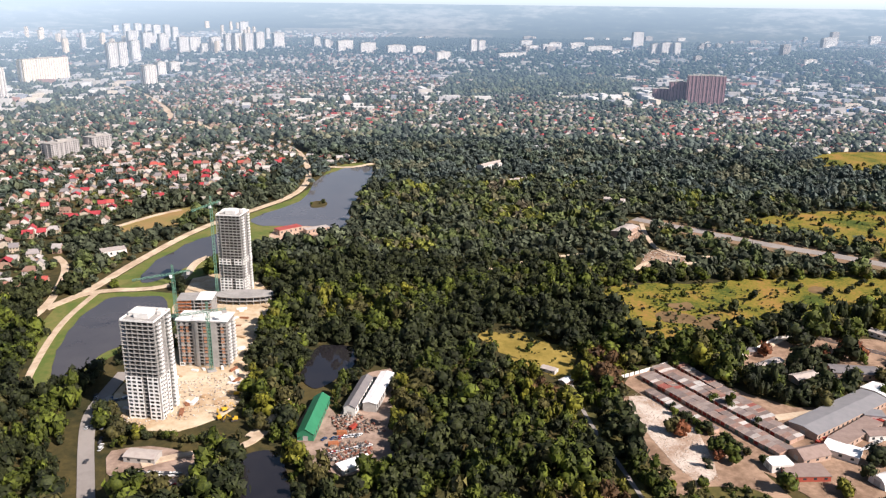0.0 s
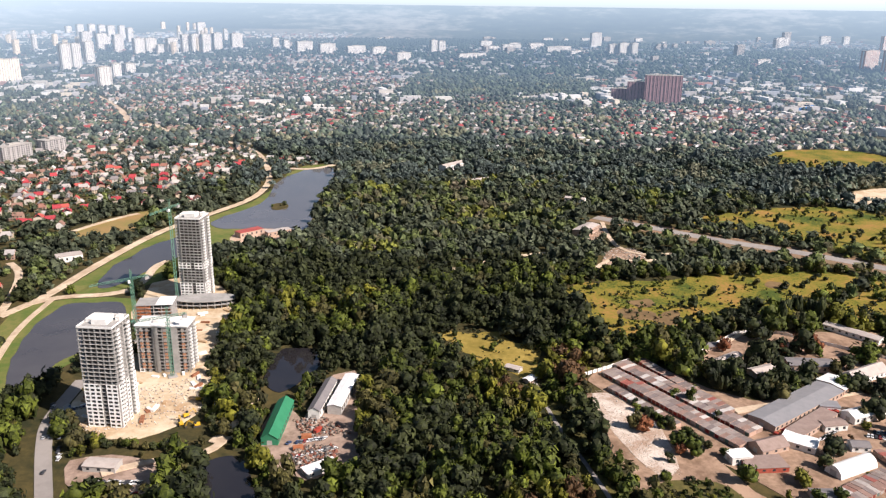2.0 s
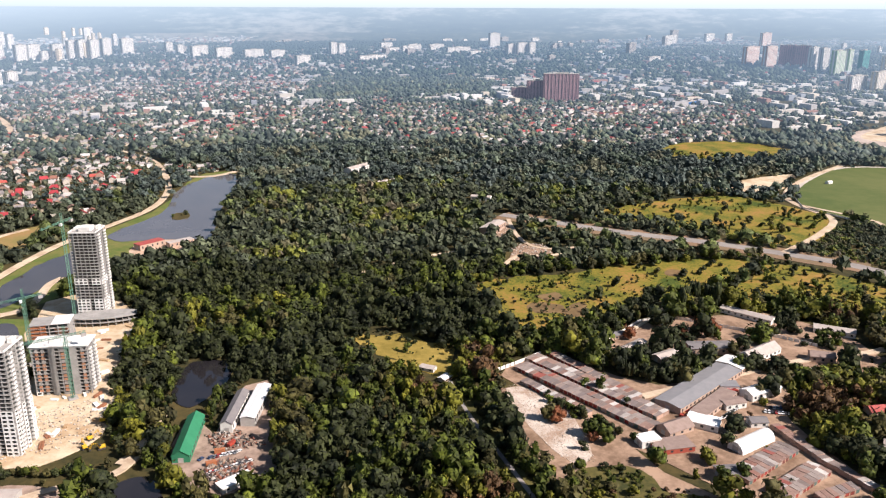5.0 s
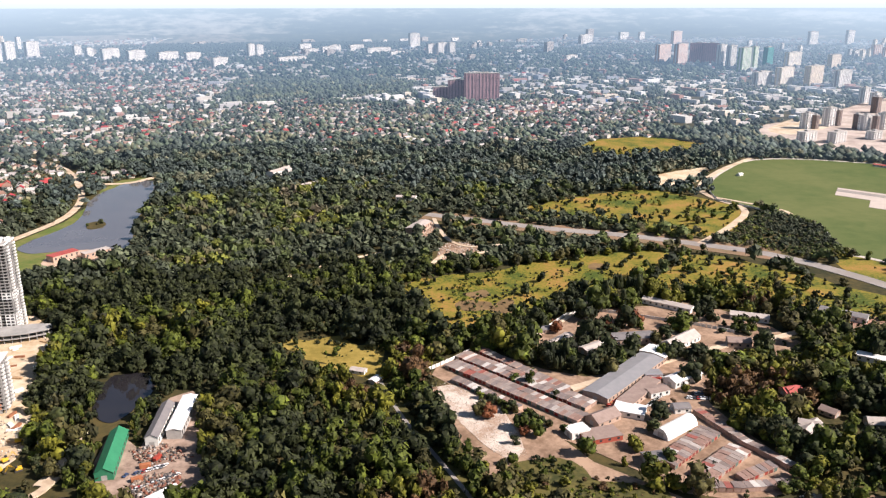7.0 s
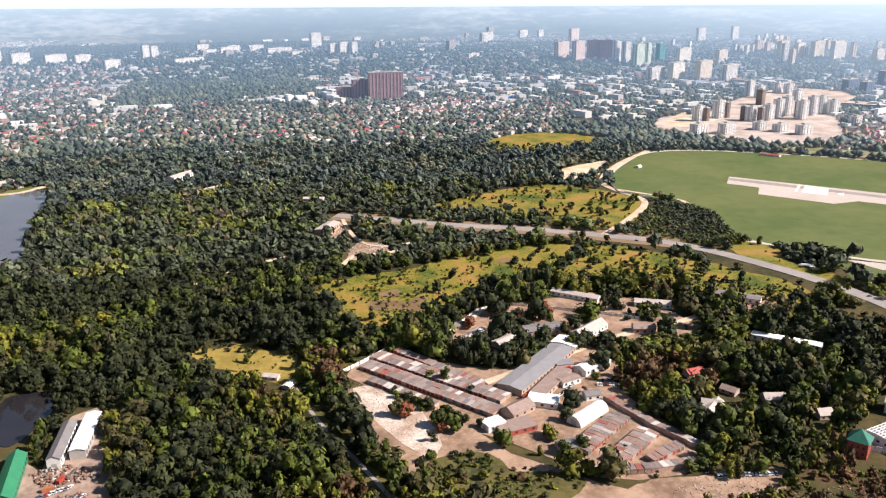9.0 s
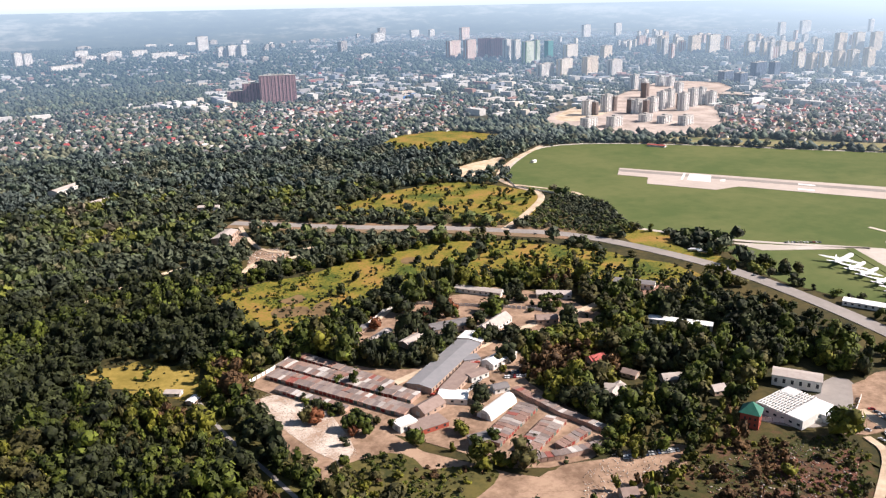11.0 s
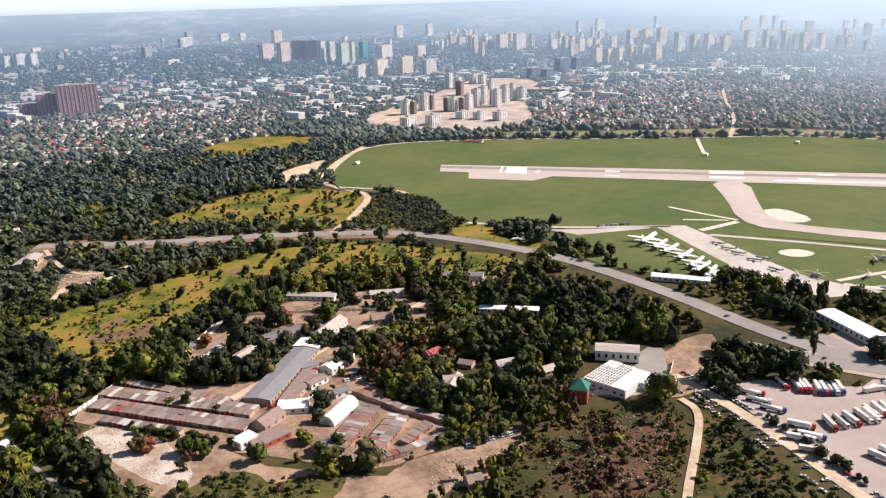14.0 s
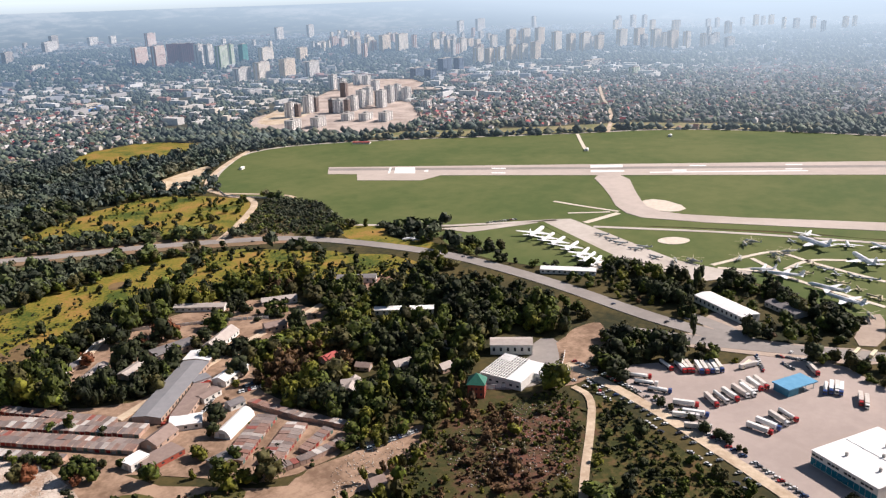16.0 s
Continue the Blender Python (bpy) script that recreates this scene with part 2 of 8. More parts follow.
def sheet(name, pts, z, material, label, category="ground", rounds=2, wobble=0.0):
    """A flat area with a skirt that reaches into the ground."""
    pts = rounded(pts, rounds) if rounds else pts
    if wobble:
        pts = [(x + wobble * noise.noise((x * 0.05, y * 0.05, 1)) * 2, y + wobble * noise.noise((x * 0.05, y * 0.05, 7)) * 2) for x, y in pts]
    bm = bmesh.new()
    up = [bm.verts.new((x, y, z)) for x, y in pts]
    dn = [bm.verts.new((x, y, -0.5)) for x, y in pts]
    n = len(pts)
    for tri in tessellate_polygon([[Vector((x, y, 0)) for x, y in pts]]):
        a, b, c = (Vector(pts[i]) for i in tri)
        if abs((b - a).cross(c - a)) > 1e-4:
            bm.faces.new([up[i] for i in (tri if (b - a).cross(c - a) > 0 else tri[::-1])])
    for i in range(n):
        bm.faces.new((up[i], dn[i], dn[(i + 1) % n], up[(i + 1) % n]))
    me = bpy.data.meshes.new(name)
    bm.to_mesh(me)
    bm.free()
    me.materials.append(material)
    return tagged(new(name, me), label, category, kind="structure")


def strip(name, pts, width, z, material, label, category="road", rounds=2, kind="structure"):
    """A ribbon of road along a line, with a low step at its edges."""
    pts = soft_line(pts, rounds)
    P = np.array(pts)
    d = np.gradient(P, axis=0)
    d /= np.linalg.norm(d, axis=1)[:, None] + 1e-9
    nrm = np.stack([-d[:, 1], d[:, 0]], -1) * width / 2
    V, F = [], []
    for p, q in zip(P, nrm):
        V += [(*(p + q), -0.4), (*(p + q), z), (*(p - q), z), (*(p - q), -0.4)]
    for i in range(len(P) - 1):
        a, b = 4 * i, 4 * i + 4
        F += [(a + k, a + k + 1, b + k + 1, b + k) for k in range(3)]
    return tagged(link_mesh(name, V, [f[::-1] for f in F], material), label, category, kind=kind)


# ---- the plan: water, fields, roads ----
POND_FAR = [(-191.3, 1142.9), (-164.9, 1228), (-113.7, 1272.7), (-106.4, 1188.3), (-113.7, 1073.6), (-117.2, 992.9), (-111.9, 910.3), (-118.5, 877.9), (-148.7, 896), (-196.8, 888.9), (-229.6, 902.3), (-232.9, 930.7), (-203.7, 973.9), (-181.9, 1036.4)]
POND_MID = [(-236.8, 904.5), (-255.9, 853.2), (-271.8, 832.4), (-282.4, 780.6), (-289.5, 743.2), (-284.8, 693.4), (-265.6, 691), (-254.8, 730.6), (-233.6, 773), (-217.1, 824)]
POND_LEFT = [(-240.1, 653.5), (-263.7, 656.9), (-290.8, 656), (-296.6, 628.5), (-296.6, 591.2), (-290.3, 557.8), (-277.9, 513.7), (-267.9, 492.6), (-254.9, 498.2), (-251.2, 531.5), (-239, 559.3), (-222.1, 599.5)]
POND_WOOD = [(-97.7, 558.3), (-97.4, 528.1), (-97.2, 492.1), (-84.1, 482.5), (-71.6, 503.2), (-58.4, 537), (-66.2, 555)]
POND_NEAR = [(-115.3, 400.7), (-111.7, 371.6), (-104.1, 333.2), (-72.1, 333.8), (-82, 377.6), (-91.6, 404.2), (-105.4, 407.6)]
SITE = [(-165.2, 697.8), (-135.3, 614.6), (-136.9, 567.8), (-140.4, 526.9), (-130.7, 482.9), (-134.2, 448.2), (-155.4, 430.2), (-187.9, 429.4), (-213.2, 453.5), (-220.4, 480.5), (-197.4, 525.3), (-226.1, 611.6), (-238.2, 695.1), (-210.3, 728.9)]
MEADOW_A = [(20, 586.8), (56.3, 596.7), (107, 550.7), (87, 502.1), (71.4, 517.6), (61.6, 534.9), (42.6, 550.3)]
MEADOW_B = [(145.7, 700.3), (200.5, 706), (282.4, 720.6), (371.9, 736.5), (429.3, 731.5), (454.5, 705.4), (414.5, 671.1), (367.4, 653.3), (283.2, 622.5), (211.2, 572.8), (178.9, 563.1), (155.1, 579.4), (143.7, 621.6)]
MEADOW_C = [(336.5, 922.8), (398.8, 962.6), (498.6, 998.4), (588.4, 1000.2), (642.4, 889), (634, 841), (528.6, 744.8), (473, 809.7), (397.7, 885.3)]
MEADOW_D = [(340.8, 629.9), (397, 648.5), (453.7, 703.2), (497.6, 678.9), (523.8, 613.7), (507.9, 552.3), (456.6, 551.7), (433.9, 593.3), (373.6, 601.7)]
MEADOW_E = [(658.4, 1428.4), (833.2, 1454.8), (899.5, 1279.8), (747.7, 1241.8), (607.8, 1224)]
AIRFIELD = [(672.7, 1003.4), (745.5, 1080.5), (880.2, 1185.4), (1042.3, 1087.6), (1299.3, 772.9), (1447.2, 636.3), (1519.4, 428.7), (1546.6, 168), (1558.3, 20.2), (961.4, -3.2), (883.5, 150.2), (870.1, 223.7), (820.3, 341.3), (778, 424), (766.1, 469.2), (722.7, 518.7), (657.8, 592.8), (623.1, 664.5), (674.5, 764.7), (675.2, 821.5), (637, 919.8)]
FIELD_OUT = [(663.1, 571.5), (784.5, 472.7), (794.3, 390.1), (840.3, 285.5), (888, 147), (904, 37.5), (630.7, 14.6), (646.9, 113.8), (693, 206.7), (689.9, 296), (648.3, 334.1), (608.5, 423.7), (618.3, 502.6)]
GARAGES = [(123.7, 505.6), (172.8, 536.7), (220, 465.9), (259.9, 471.2), (310.5, 512.2), (329.8, 503.8), (306.4, 469.3), (360.3, 482.9), (357, 465.8), (297.9, 427.7), (291.4, 398.6), (295.9, 325.9), (283, 306.7), (227.1, 315.5), (207.9, 350.3), (181.8, 392), (149.2, 435.4), (135.7, 478.8)]
CLEARING = [(123.5, 493.9), (158.1, 466), (173.1, 420.1), (198.3, 348.6), (221.9, 307.1), (261.2, 314.6), (292.4, 289.6), (290.2, 282.9), (251.2, 275.4), (196, 265.5), (131, 335.1), (112.3, 433.8)]
TIP = [(292.4, 280.5), (346.8, 273.8), (385.7, 263.2), (411.4, 246), (404.8, 225.6), (391.2, 209.9), (298.1, 156.2), (237.3, 221.3)]
TRUCK_PARK = [(451.6, 227.9), (481.9, 223.8), (511.8, 166.2), (541.2, 164.6), (560.8, 112.8), (535.2, 76.5), (521.5, 33.5), (391.1, 16.4), (375.4, 77), (391.8, 113.4), (407.2, 151.5)]
SCRAPYARD = [(-76.8, 435.5), (-65.6, 457.2), (-51.5, 461.3), (-31.1, 429.8), (-32.8, 407.4), (-44.2, 389.4), (-64.4, 386.2), (-74.9, 412.6)]
ROAD_MAIN = [(234.6, 944.8), (296.6, 893.2), (350.5, 843.3), (428.2, 794.1), (489.3, 739.4)] + [(552.8, 678.6), (587.4, 571.4), (600.2, 488.1), (594.5, 414), (584.4, 345.3), (561.4, 252.8), (557.1, 199.9), (556, 165.6)]
ROAD_CITY = [(524.9, 259.1), (540.7, 197.8), (562, 143.5), (586.1, 86.7), (615.5, 13.4)]
ROAD_NEAR = [(-170.5, 323.4), (-193, 375.2), (-210.6, 415.8), (-221.5, 446), (-222.8, 472.4), (-222.8, 506.1)]
ROAD_TERM = [(556, 165.6), (568.8, 186.9), (578, 212.6), (581.5, 228.1)]
LANE_CARS = [(447.8, 263.7), (440.8, 232.9), (426.1, 188.9), (405.1, 143.9), (387.4, 105.9), (373.7, 79.2)]
WAY_WORN = [(318, 287), (279.3, 288), (249.5, 301.3), (214.4, 307.5)]
LANE_WOOD = [(89.4, 497.1), (92.5, 446.5), (101.1, 401.3), (107.4, 365.8), (113, 330)]
PATHS = [
    ([(-334.9, 623.3), (-316.5, 669.5), (-308.7, 742.5), (-282.3, 877.8), (-242.8, 957.7), (-201.9, 1041.9), (-197.1, 1142.5), (-217, 1247.4), (-256.3, 1393.4), (-343.2, 1516.9), (-483.5, 1628.5)], 9),
    ([(-339.9, 578.2), (-334.9, 623.3), (-351.9, 691), (-370.1, 740.1), (-392.6, 766.6)], 7),
    ([(-334.9, 623.3), (-316.5, 669.5), (-252.8, 676.2), (-243.1, 710.9), (-248, 753.8), (-239.3, 772.7)], 8),
    ([(-280.4, 479), (-295, 532.1), (-308.3, 596.7), (-308.5, 662.5)], 5),
    ([(-217, 1247.4), (-194.7, 1248.8), (-148.3, 1238), (-116, 1277.3)], 10),
    ([(-385.9, 861.3), (-348.9, 938.7), (-328.6, 962)], 7),
    ([(495.3, 737.8), (563.1, 784.9), (645, 856.3), (633.9, 914.8), (643.3, 985.1), (742, 1085.8), (875.1, 1177.8)], 9),
    ([(639.9, 930.6), (683.7, 845.7), (678.6, 822.8)], 6),
    ([(420.9, 241.3), (416, 224.1), (378.7, 204.5), (335.2, 184.3), (301, 165.6)], 5),
    ([(-483.5, 1628.5), (-569.3, 1754.5), (-699.9, 1770.1), (-953.1, 1703.3)], 14),
    ([(-602.4, 1760.6), (-687.5, 1963.9), (-857.7, 2268.8), (-1103.9, 2637.5)], 16),
    ([(1353.5, 712.9), (1556.8, 807.8), (1860.2, 999.1), (2098.3, 1137.2)], 8),
    ([(237.9, 920.6), (230, 863.6), (230.1, 810.6), (249, 787.4), (290.4, 794)], 5),
    ([(187.1, 742.9), (215, 779.5), (235.9, 765.4), (263.5, 772.6)], 5),
    ([(13.3, 736.6), (51.1, 743.4), (100.6, 782.2), (151.1, 797.1)], 4),
    ([(218.5, 540.5), (251.6, 561.7), (316.1, 621.2), (378.5, 662.6)], 4),
    ([(-115.3, 421.2), (-106, 441.7), (-98.1, 475.6)], 5),
    ([(-168.1, 389.6), (-146.5, 401.8), (-115.6, 408.6), (-106.6, 428)], 5),
    ([(212.8, 451.9), (290.2, 472), (328.6, 482), (374.7, 490), (405, 489.7), (429.3, 495.7)], 6),
]
BANK_A = [(-333.7, 620.7), (-313.5, 662.3), (-246.2, 672), (-222.3, 644.4), (-220.1, 593.6), (-232.8, 554.2), (-246, 523.9), (-252.2, 492.2), (-263.5, 479.4), (-284.1, 478.9), (-294.4, 522.5)]
BANK_B = [(-311.5, 669.7), (-298.7, 761), (-278.8, 866), (-239.5, 943.9), (-188.5, 1052.6), (-178.7, 1263.8), (-116.8, 1286.9), (-116.3, 1230.9), (-157.4, 1106.9), (-150.6, 908.5), (-206.2, 803.6), (-227.8, 695.5)]
YARD_SHEDS = [(-88.9, 421.8), (-85.3, 480), (-63.8, 442.7), (-63.5, 457.3), (-56.5, 510.7), (-31.1, 520.6), (-33.2, 461.8), (-26.3, 407.5), (-28.2, 387), (-65.1, 380.6)]
COMPOUND = [(219.7, 544.2), (270.6, 582.4), (327.9, 584.3), (390.4, 576.9), (418.8, 520.3), (412.8, 475.0), (366.9, 469.7), (338.7, 461.8), (297.4, 440.4), (302.4, 486.9), (297.9, 532.4), (237.8, 505.7)]
HALL_FRONT = [(478.2, 285.4), (523.8, 294.7), (529.1, 269.9), (476.6, 249.5), (446.1, 238.9), (425.4, 239.3), (402.1, 256.6), (439.4, 256.0)]
PAVED = [(490.0, 506.2), (523.5, 507.6), (509.6, 483.0), (465.1, 505.3)]
DRY_EDGE = [(616.2, 673.4), (643.4, 623.3), (606.2, 574.0), (627.5, 524.1), (603.4, 496.1), (580.4, 548.7), (583.9, 646.8)]
VERGE = [(1060, 1105), (1310, 790), (1460, 650), (1538, 430), (1600, 445), (1525, 690), (1370, 850), (1110, 1140)]
ROAD_YARD = [(545.3, 224.2), (562.6, 184.7), (574.6, 139.3), (598, 89.4), (570.5, 83.9), (549.7, 128.4), (534.3, 174.4), (521.9, 213.9)]
BUS_YARD = [(659.1, 116.5), (673.2, 104.5), (605.2, 90.8), (594.2, 111.5)]
HANGAR_YARD = [(606.7, 214.1), (590.5, 184.8), (578.5, 173.2), (551.4, 193.4), (574.2, 218)]
LOT_LEFT = [(-192.9, 403.7), (-179, 410.2), (-147.4, 404.8), (-138.2, 396), (-135.3, 365.9), (-160.3, 360.3), (-181.4, 375.4)]
TERRACE = [(-379.6, 861.5), (-346.7, 952.6), (-296.5, 999), (-310.4, 864.6), (-341.8, 829.4)]
PLOT = [(-199.3, 869.6), (-175.8, 899.8), (-123.9, 909.8), (-112.8, 873.5), (-152, 837.6), (-182.4, 804.6)]
HILL = [(593.6, 1059.6), (666.1, 1102.1), (752.9, 1126.5), (750.9, 1107.3), (649.8, 1002.9), (590.1, 1019.4)]
ESTATE = [(1056.2, 1414.1), (1184.2, 1558.8), (1263, 1507.5), (1538, 1731), (1960.4, 1969.8), (2046.9, 1739.2), (1597.6, 1439.3), (1366.9, 1190.6), (1253.9, 1101.1), (1131.6, 1114.6), (1065.8, 1208.5), (1023.9, 1316.4)]
HALL_YARD = [(351.3, 273.6), (360.7, 260.6), (385.1, 255.6), (411.4, 248.4), (434.8, 251.4), (496.9, 270.7), (491.4, 297.3), (459.9, 342.2), (406.9, 313.3)]
MUSEUM = [(776.3, 471.6), (805.8, 439.5), (939.2, 157.2), (985.8, -2.3), (631.4, -16.2), (668.4, 103.1), (720.9, 226.3), (699.9, 234.5), (655.6, 248.7), (648.2, 346.1), (612.8, 426.7), (618.3, 502.6), (672.2, 579.2)]
GRAVES_A = [(215.2, 915.6), (235.2, 910.1), (217.1, 830.3), (195.9, 829.1)]
GRAVES_B = [(215, 814.7), (250.8, 814.1), (251.8, 775.8), (230.2, 746.7), (192.6, 741.4)]
GLADE = [(91.7, 483.3), (110.1, 471.3), (114, 418.2), (121.2, 375), (121.9, 340), (95.7, 345.5), (93.2, 405.9), (87.6, 447.9)]
YARDS = [[(206.9, 538.3), (225.4, 553.4), (252.2, 557.8), (258.6, 540.4), (214.2, 508.8)], [(254.4, 498.9), (279.9, 505.2), (313.7, 517.2), (320, 536), (276.3, 525.7)], [(379.1, 467.2), (416.7, 488.5), (418.9, 472.8), (386, 449.1)], [(477.9, 504.2), (521.5, 500.1), (498.5, 470.7), (469.3, 484.1)], [(350.7, 530.3), (379.4, 520.1), (363.8, 499.2), (342.1, 509.3)]]
GRASS_LOW = [(130.6, 368), (157.6, 379.2), (178.9, 362.5), (196.5, 340.7), (214, 315.7), (157.4, 304.7), (120.5, 319.9)]
MEADOW_F = [(432.7, 691.1), (479.8, 713.3), (528.7, 630.5), (562.6, 550.6), (575.2, 513.3), (528.7, 467.5), (494.4, 514.8), (461.9, 530.4), (450.5, 584.4), (418.7, 617.2)]
SITE_FRONT = [(-215.9, 455.7), (-188.9, 432.1), (-155.8, 431.5), (-135.4, 446), (-129, 478.9), (-113.5, 431.2), (-126.2, 411.4), (-158.8, 409.4), (-195.8, 414.8)]
SCRUBLAND = [(431.6, 234.2), (414.4, 202.5), (389.9, 154.4), (368.9, 105.5), (357.3, 82.5), (297.8, 154.8), (358.4, 192.3)]
OPEN = YARDS + [DRY_EDGE, HALL_FRONT, PAVED, VERGE, ROAD_YARD, BUS_YARD, HANGAR_YARD, SITE_FRONT, MEADOW_F, SCRUBLAND, GRAVES_A, GRAVES_B, BANK_A, BANK_B, YARD_SHEDS, LOT_LEFT, TERRACE, PLOT, HILL, ESTATE, HALL_YARD, MUSEUM, MEADOW_E, POND_FAR, POND_MID, POND_LEFT, POND_WOOD, POND_NEAR, SITE, MEADOW_A, MEADOW_B, MEADOW_C, MEADOW_D, AIRFIELD, GARAGES, CLEARING, TIP, TRUCK_PARK, SCRAPYARD, FIELD_OUT]
LINES = [(ROAD_MAIN, 26), (ROAD_CITY, 26), (ROAD_NEAR, 24), (LANE_CARS, 22), (LANE_WOOD, 9), (WAY_WORN, 10)] + [(p, w + 5) for p, w in PATHS]

# ground: one sheet, flat to 3 km, then drawn in and raised to fit the camera's view
rings = [0, 60, 250, 500, 1000, 2000, 2999] + [3000 / (1 - k / 40) for k in range(1, 40)] + [1e6]
V, F = [(0, 0, 0)], []
SEG = 96
for r in rings[1:]:
    for k in range(SEG):
        a = 2 * math.pi * k / SEG
        V.append(lie(r * math.cos(a), r * math.sin(a))[:3])
for k in range(SEG):
    F.append((0, 1 + k, 1 + (k + 1) % SEG))
for i in range(len(rings) - 2):
    for k in range(SEG):
        a, b = 1 + i * SEG + k, 1 + i * SEG + (k + 1) % SEG
        F.append((a, a + SEG, b + SEG, b))
far_face = [1 if i >= SEG * 32 else 2 if i >= SEG * 8 else 0 for i in range(len(F))]
ground = tagged(link_mesh("ground", V, F, [M_GROUND, M_FAR, M_PLAIN], index=far_face), "rough green and brown ground, raised far off to fit the camera view", "ground", kind="structure")

# ring that glows by itself, added as bright air behind the land
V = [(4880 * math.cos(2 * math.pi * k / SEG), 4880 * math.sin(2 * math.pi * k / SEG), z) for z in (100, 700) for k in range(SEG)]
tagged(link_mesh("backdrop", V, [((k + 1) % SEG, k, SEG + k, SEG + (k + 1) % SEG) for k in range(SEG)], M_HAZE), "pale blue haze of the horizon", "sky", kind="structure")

for pts, n in ((POND_FAR, "wide grey pond with a small island beside a pale bank"), (POND_MID, "narrow dark pond between grassy banks"), (POND_LEFT, "long dark pond beside a green bank"),
               (POND_WOOD, "small dark pond among trees"), (POND_NEAR, "small dark pond ringed by bushes")):
    sheet("water", pts, 0.5, M_WATER_SKY_PALE if pts is POND_FAR else M_WATER_SKY_DULL if pts in (POND_MID, POND_LEFT) else M_WATER, n, "pond", 2, 2.0)
sheet("green_bank", BANK_A, 0.2, M_BANK, "grassy green bank round a dark pond", rounds=1)
sheet("green_bank", BANK_B, 0.17, M_BANK, "grassy bank along the ponds", rounds=1)
sheet("building_site_ground", SITE, 0.3, M_SAND, "pale sandy churned ground of a building site", "ground", 1, 3)
sheet("soil_terrace", TERRACE, 0.35, mat("terrace_soil", (0.30, 0.19, 0.08), (0.22, 0.18, 0.06), 6, big=30), "brown terraced slope above the bank", "ground", 1)
sheet("building_site_ground", PLOT, 0.4, mat("red_earth", (0.44, 0.29, 0.20), (0.5, 0.39, 0.30), 5, big=20), "reddish earth of a levelled plot by the pond", "ground", 1)
sheet("building_site_ground", [(-188.6, 729.7), (-157.6, 739.5), (-147.3, 714.5), (-180.9, 697.2)], 0.45, MATS["red_earth"], "reddish earth yard beside the tower", "ground", 1)
sheet("meadow", MEADOW_A, 0.2, M_GOLD, "golden dry meadow in a forest clearing", "meadow", 2, 9)
for k, m in enumerate((MEADOW_B, MEADOW_C, MEADOW_D, MEADOW_E, MEADOW_F)):
    sheet("meadow", m, 0.21 + 0.02 * k, M_MEADOW, "overgrown meadow of olive and yellow grass", "meadow", 2, 6)
sheet("airfield_grass", AIRFIELD, 0.25, M_GRASS, "wide mown green grass of an airfield", "grass", 1)
sheet("meadow", GLADE, 0.2, mat("dark_meadow", (0.04, 0.045, 0.014), (0.12, 0.10, 0.03), 4, 0.95, big=25), "strip of dark rough grass along a track", "meadow", 2, 3)
sheet("museum_grass", FIELD_OUT, 0.19, M_GRASS, "green grass round parked old aircraft", "grass", 1)
sheet("yard", GARAGES, 0.3, M_DUST, "dusty yard ground between garages and workshops", "ground", 1, 2)
sheet("clearing", CLEARING, 0.35, M_DUST, "bare dusty earth at the edge of garages", "ground", 1, 4)
sheet("yard", COMPOUND, 0.31, M_DUST, "dusty open ground between workshops and stores", "ground", 1, 4)
sheet("yard", HALL_FRONT, 0.37, M_DUST, "trodden bare earth where tracks meet by a hall", "ground", 2, 3)
sheet("yard", PAVED, 0.36, mat("red_paving", (0.34, 0.19, 0.14), (0.26, 0.15, 0.11), 3, 0.9, big=15), "reddish paved yard beside a depot", "pavement", 1)
for pts in YARDS:
    sheet("yard", pts, 0.32, M_DUST, "dusty yard between workshops and trees", "ground", 1, 3)
sheet("meadow", GRASS_LOW, 0.5, mat("dark_meadow", (0.04, 0.045, 0.014), (0.12, 0.10, 0.03), 4, 0.95, big=25), "rough green grass below the garages", "meadow", 2, 5)
sheet("rubble_field", [(120.3, 480.3), (137.6, 484.2), (158.3, 438.5), (158, 407.3), (154.5, 380.5), (138.2, 379.3), (131, 404)], 0.45, M_RUBBLE, "pale broken rubble spread on bare earth", "rubble", 1, 3)
sheet("waste_ground", TIP, 0.35, M_SOIL, "brown waste ground with scrub and debris", "ground", 2, 14)
sheet("scrubland", SCRUBLAND, 0.3, mat("scrub_grass", (0.03, 0.036, 0.008), (0.11, 0.07, 0.028), 4, 0.95, c=(0.06, 0.056, 0.014), big=16, bump=0.3), "rough scrubby grass and brown weeds beside a lane", "ground", 2, 5)
sheet("debris_patch", [(340.4, 255.9), (378.9, 254.2), (400.4, 239.1), (383.3, 218.5), (331.7, 195.9), (296.5, 211.3)], 0.42, mat("reddish_soil", (0.15, 0.065, 0.045), (0.06, 0.045, 0.02), 3, 0.95, big=12, bump=0.5), "reddish-brown churned soil with debris", "ground", 2, 12)
sheet("truck_park", TRUCK_PARK, 0.3, mat("park_asphalt", (0.34, 0.28, 0.25), (0.40, 0.33, 0.295), 8, 0.9, big=60), "wide worn asphalt of a truck park", "pavement", 1)
sheet("meadow", DRY_EDGE, 0.23, M_MEADOW, "dry rough grass between road and airfield", "meadow", 1, 4)
sheet("dry_verge", VERGE, 0.22, paint_haze(mat("dry_verge_grass", (0.30, 0.24, 0.12), (0.12, 0.13, 0.04), 6, 0.95, big=40)), "dry yellow grass between airfield and houses", "meadow", 1, 8)
for pts in (ROAD_YARD, BUS_YARD, HANGAR_YARD):
    sheet("yard", pts, 0.44, mat("dusty_asphalt", (0.44, 0.35, 0.28), (0.34, 0.27, 0.22), 6, 0.9, big=30), "pale dusty paved ground beside the road", "pavement", 1)
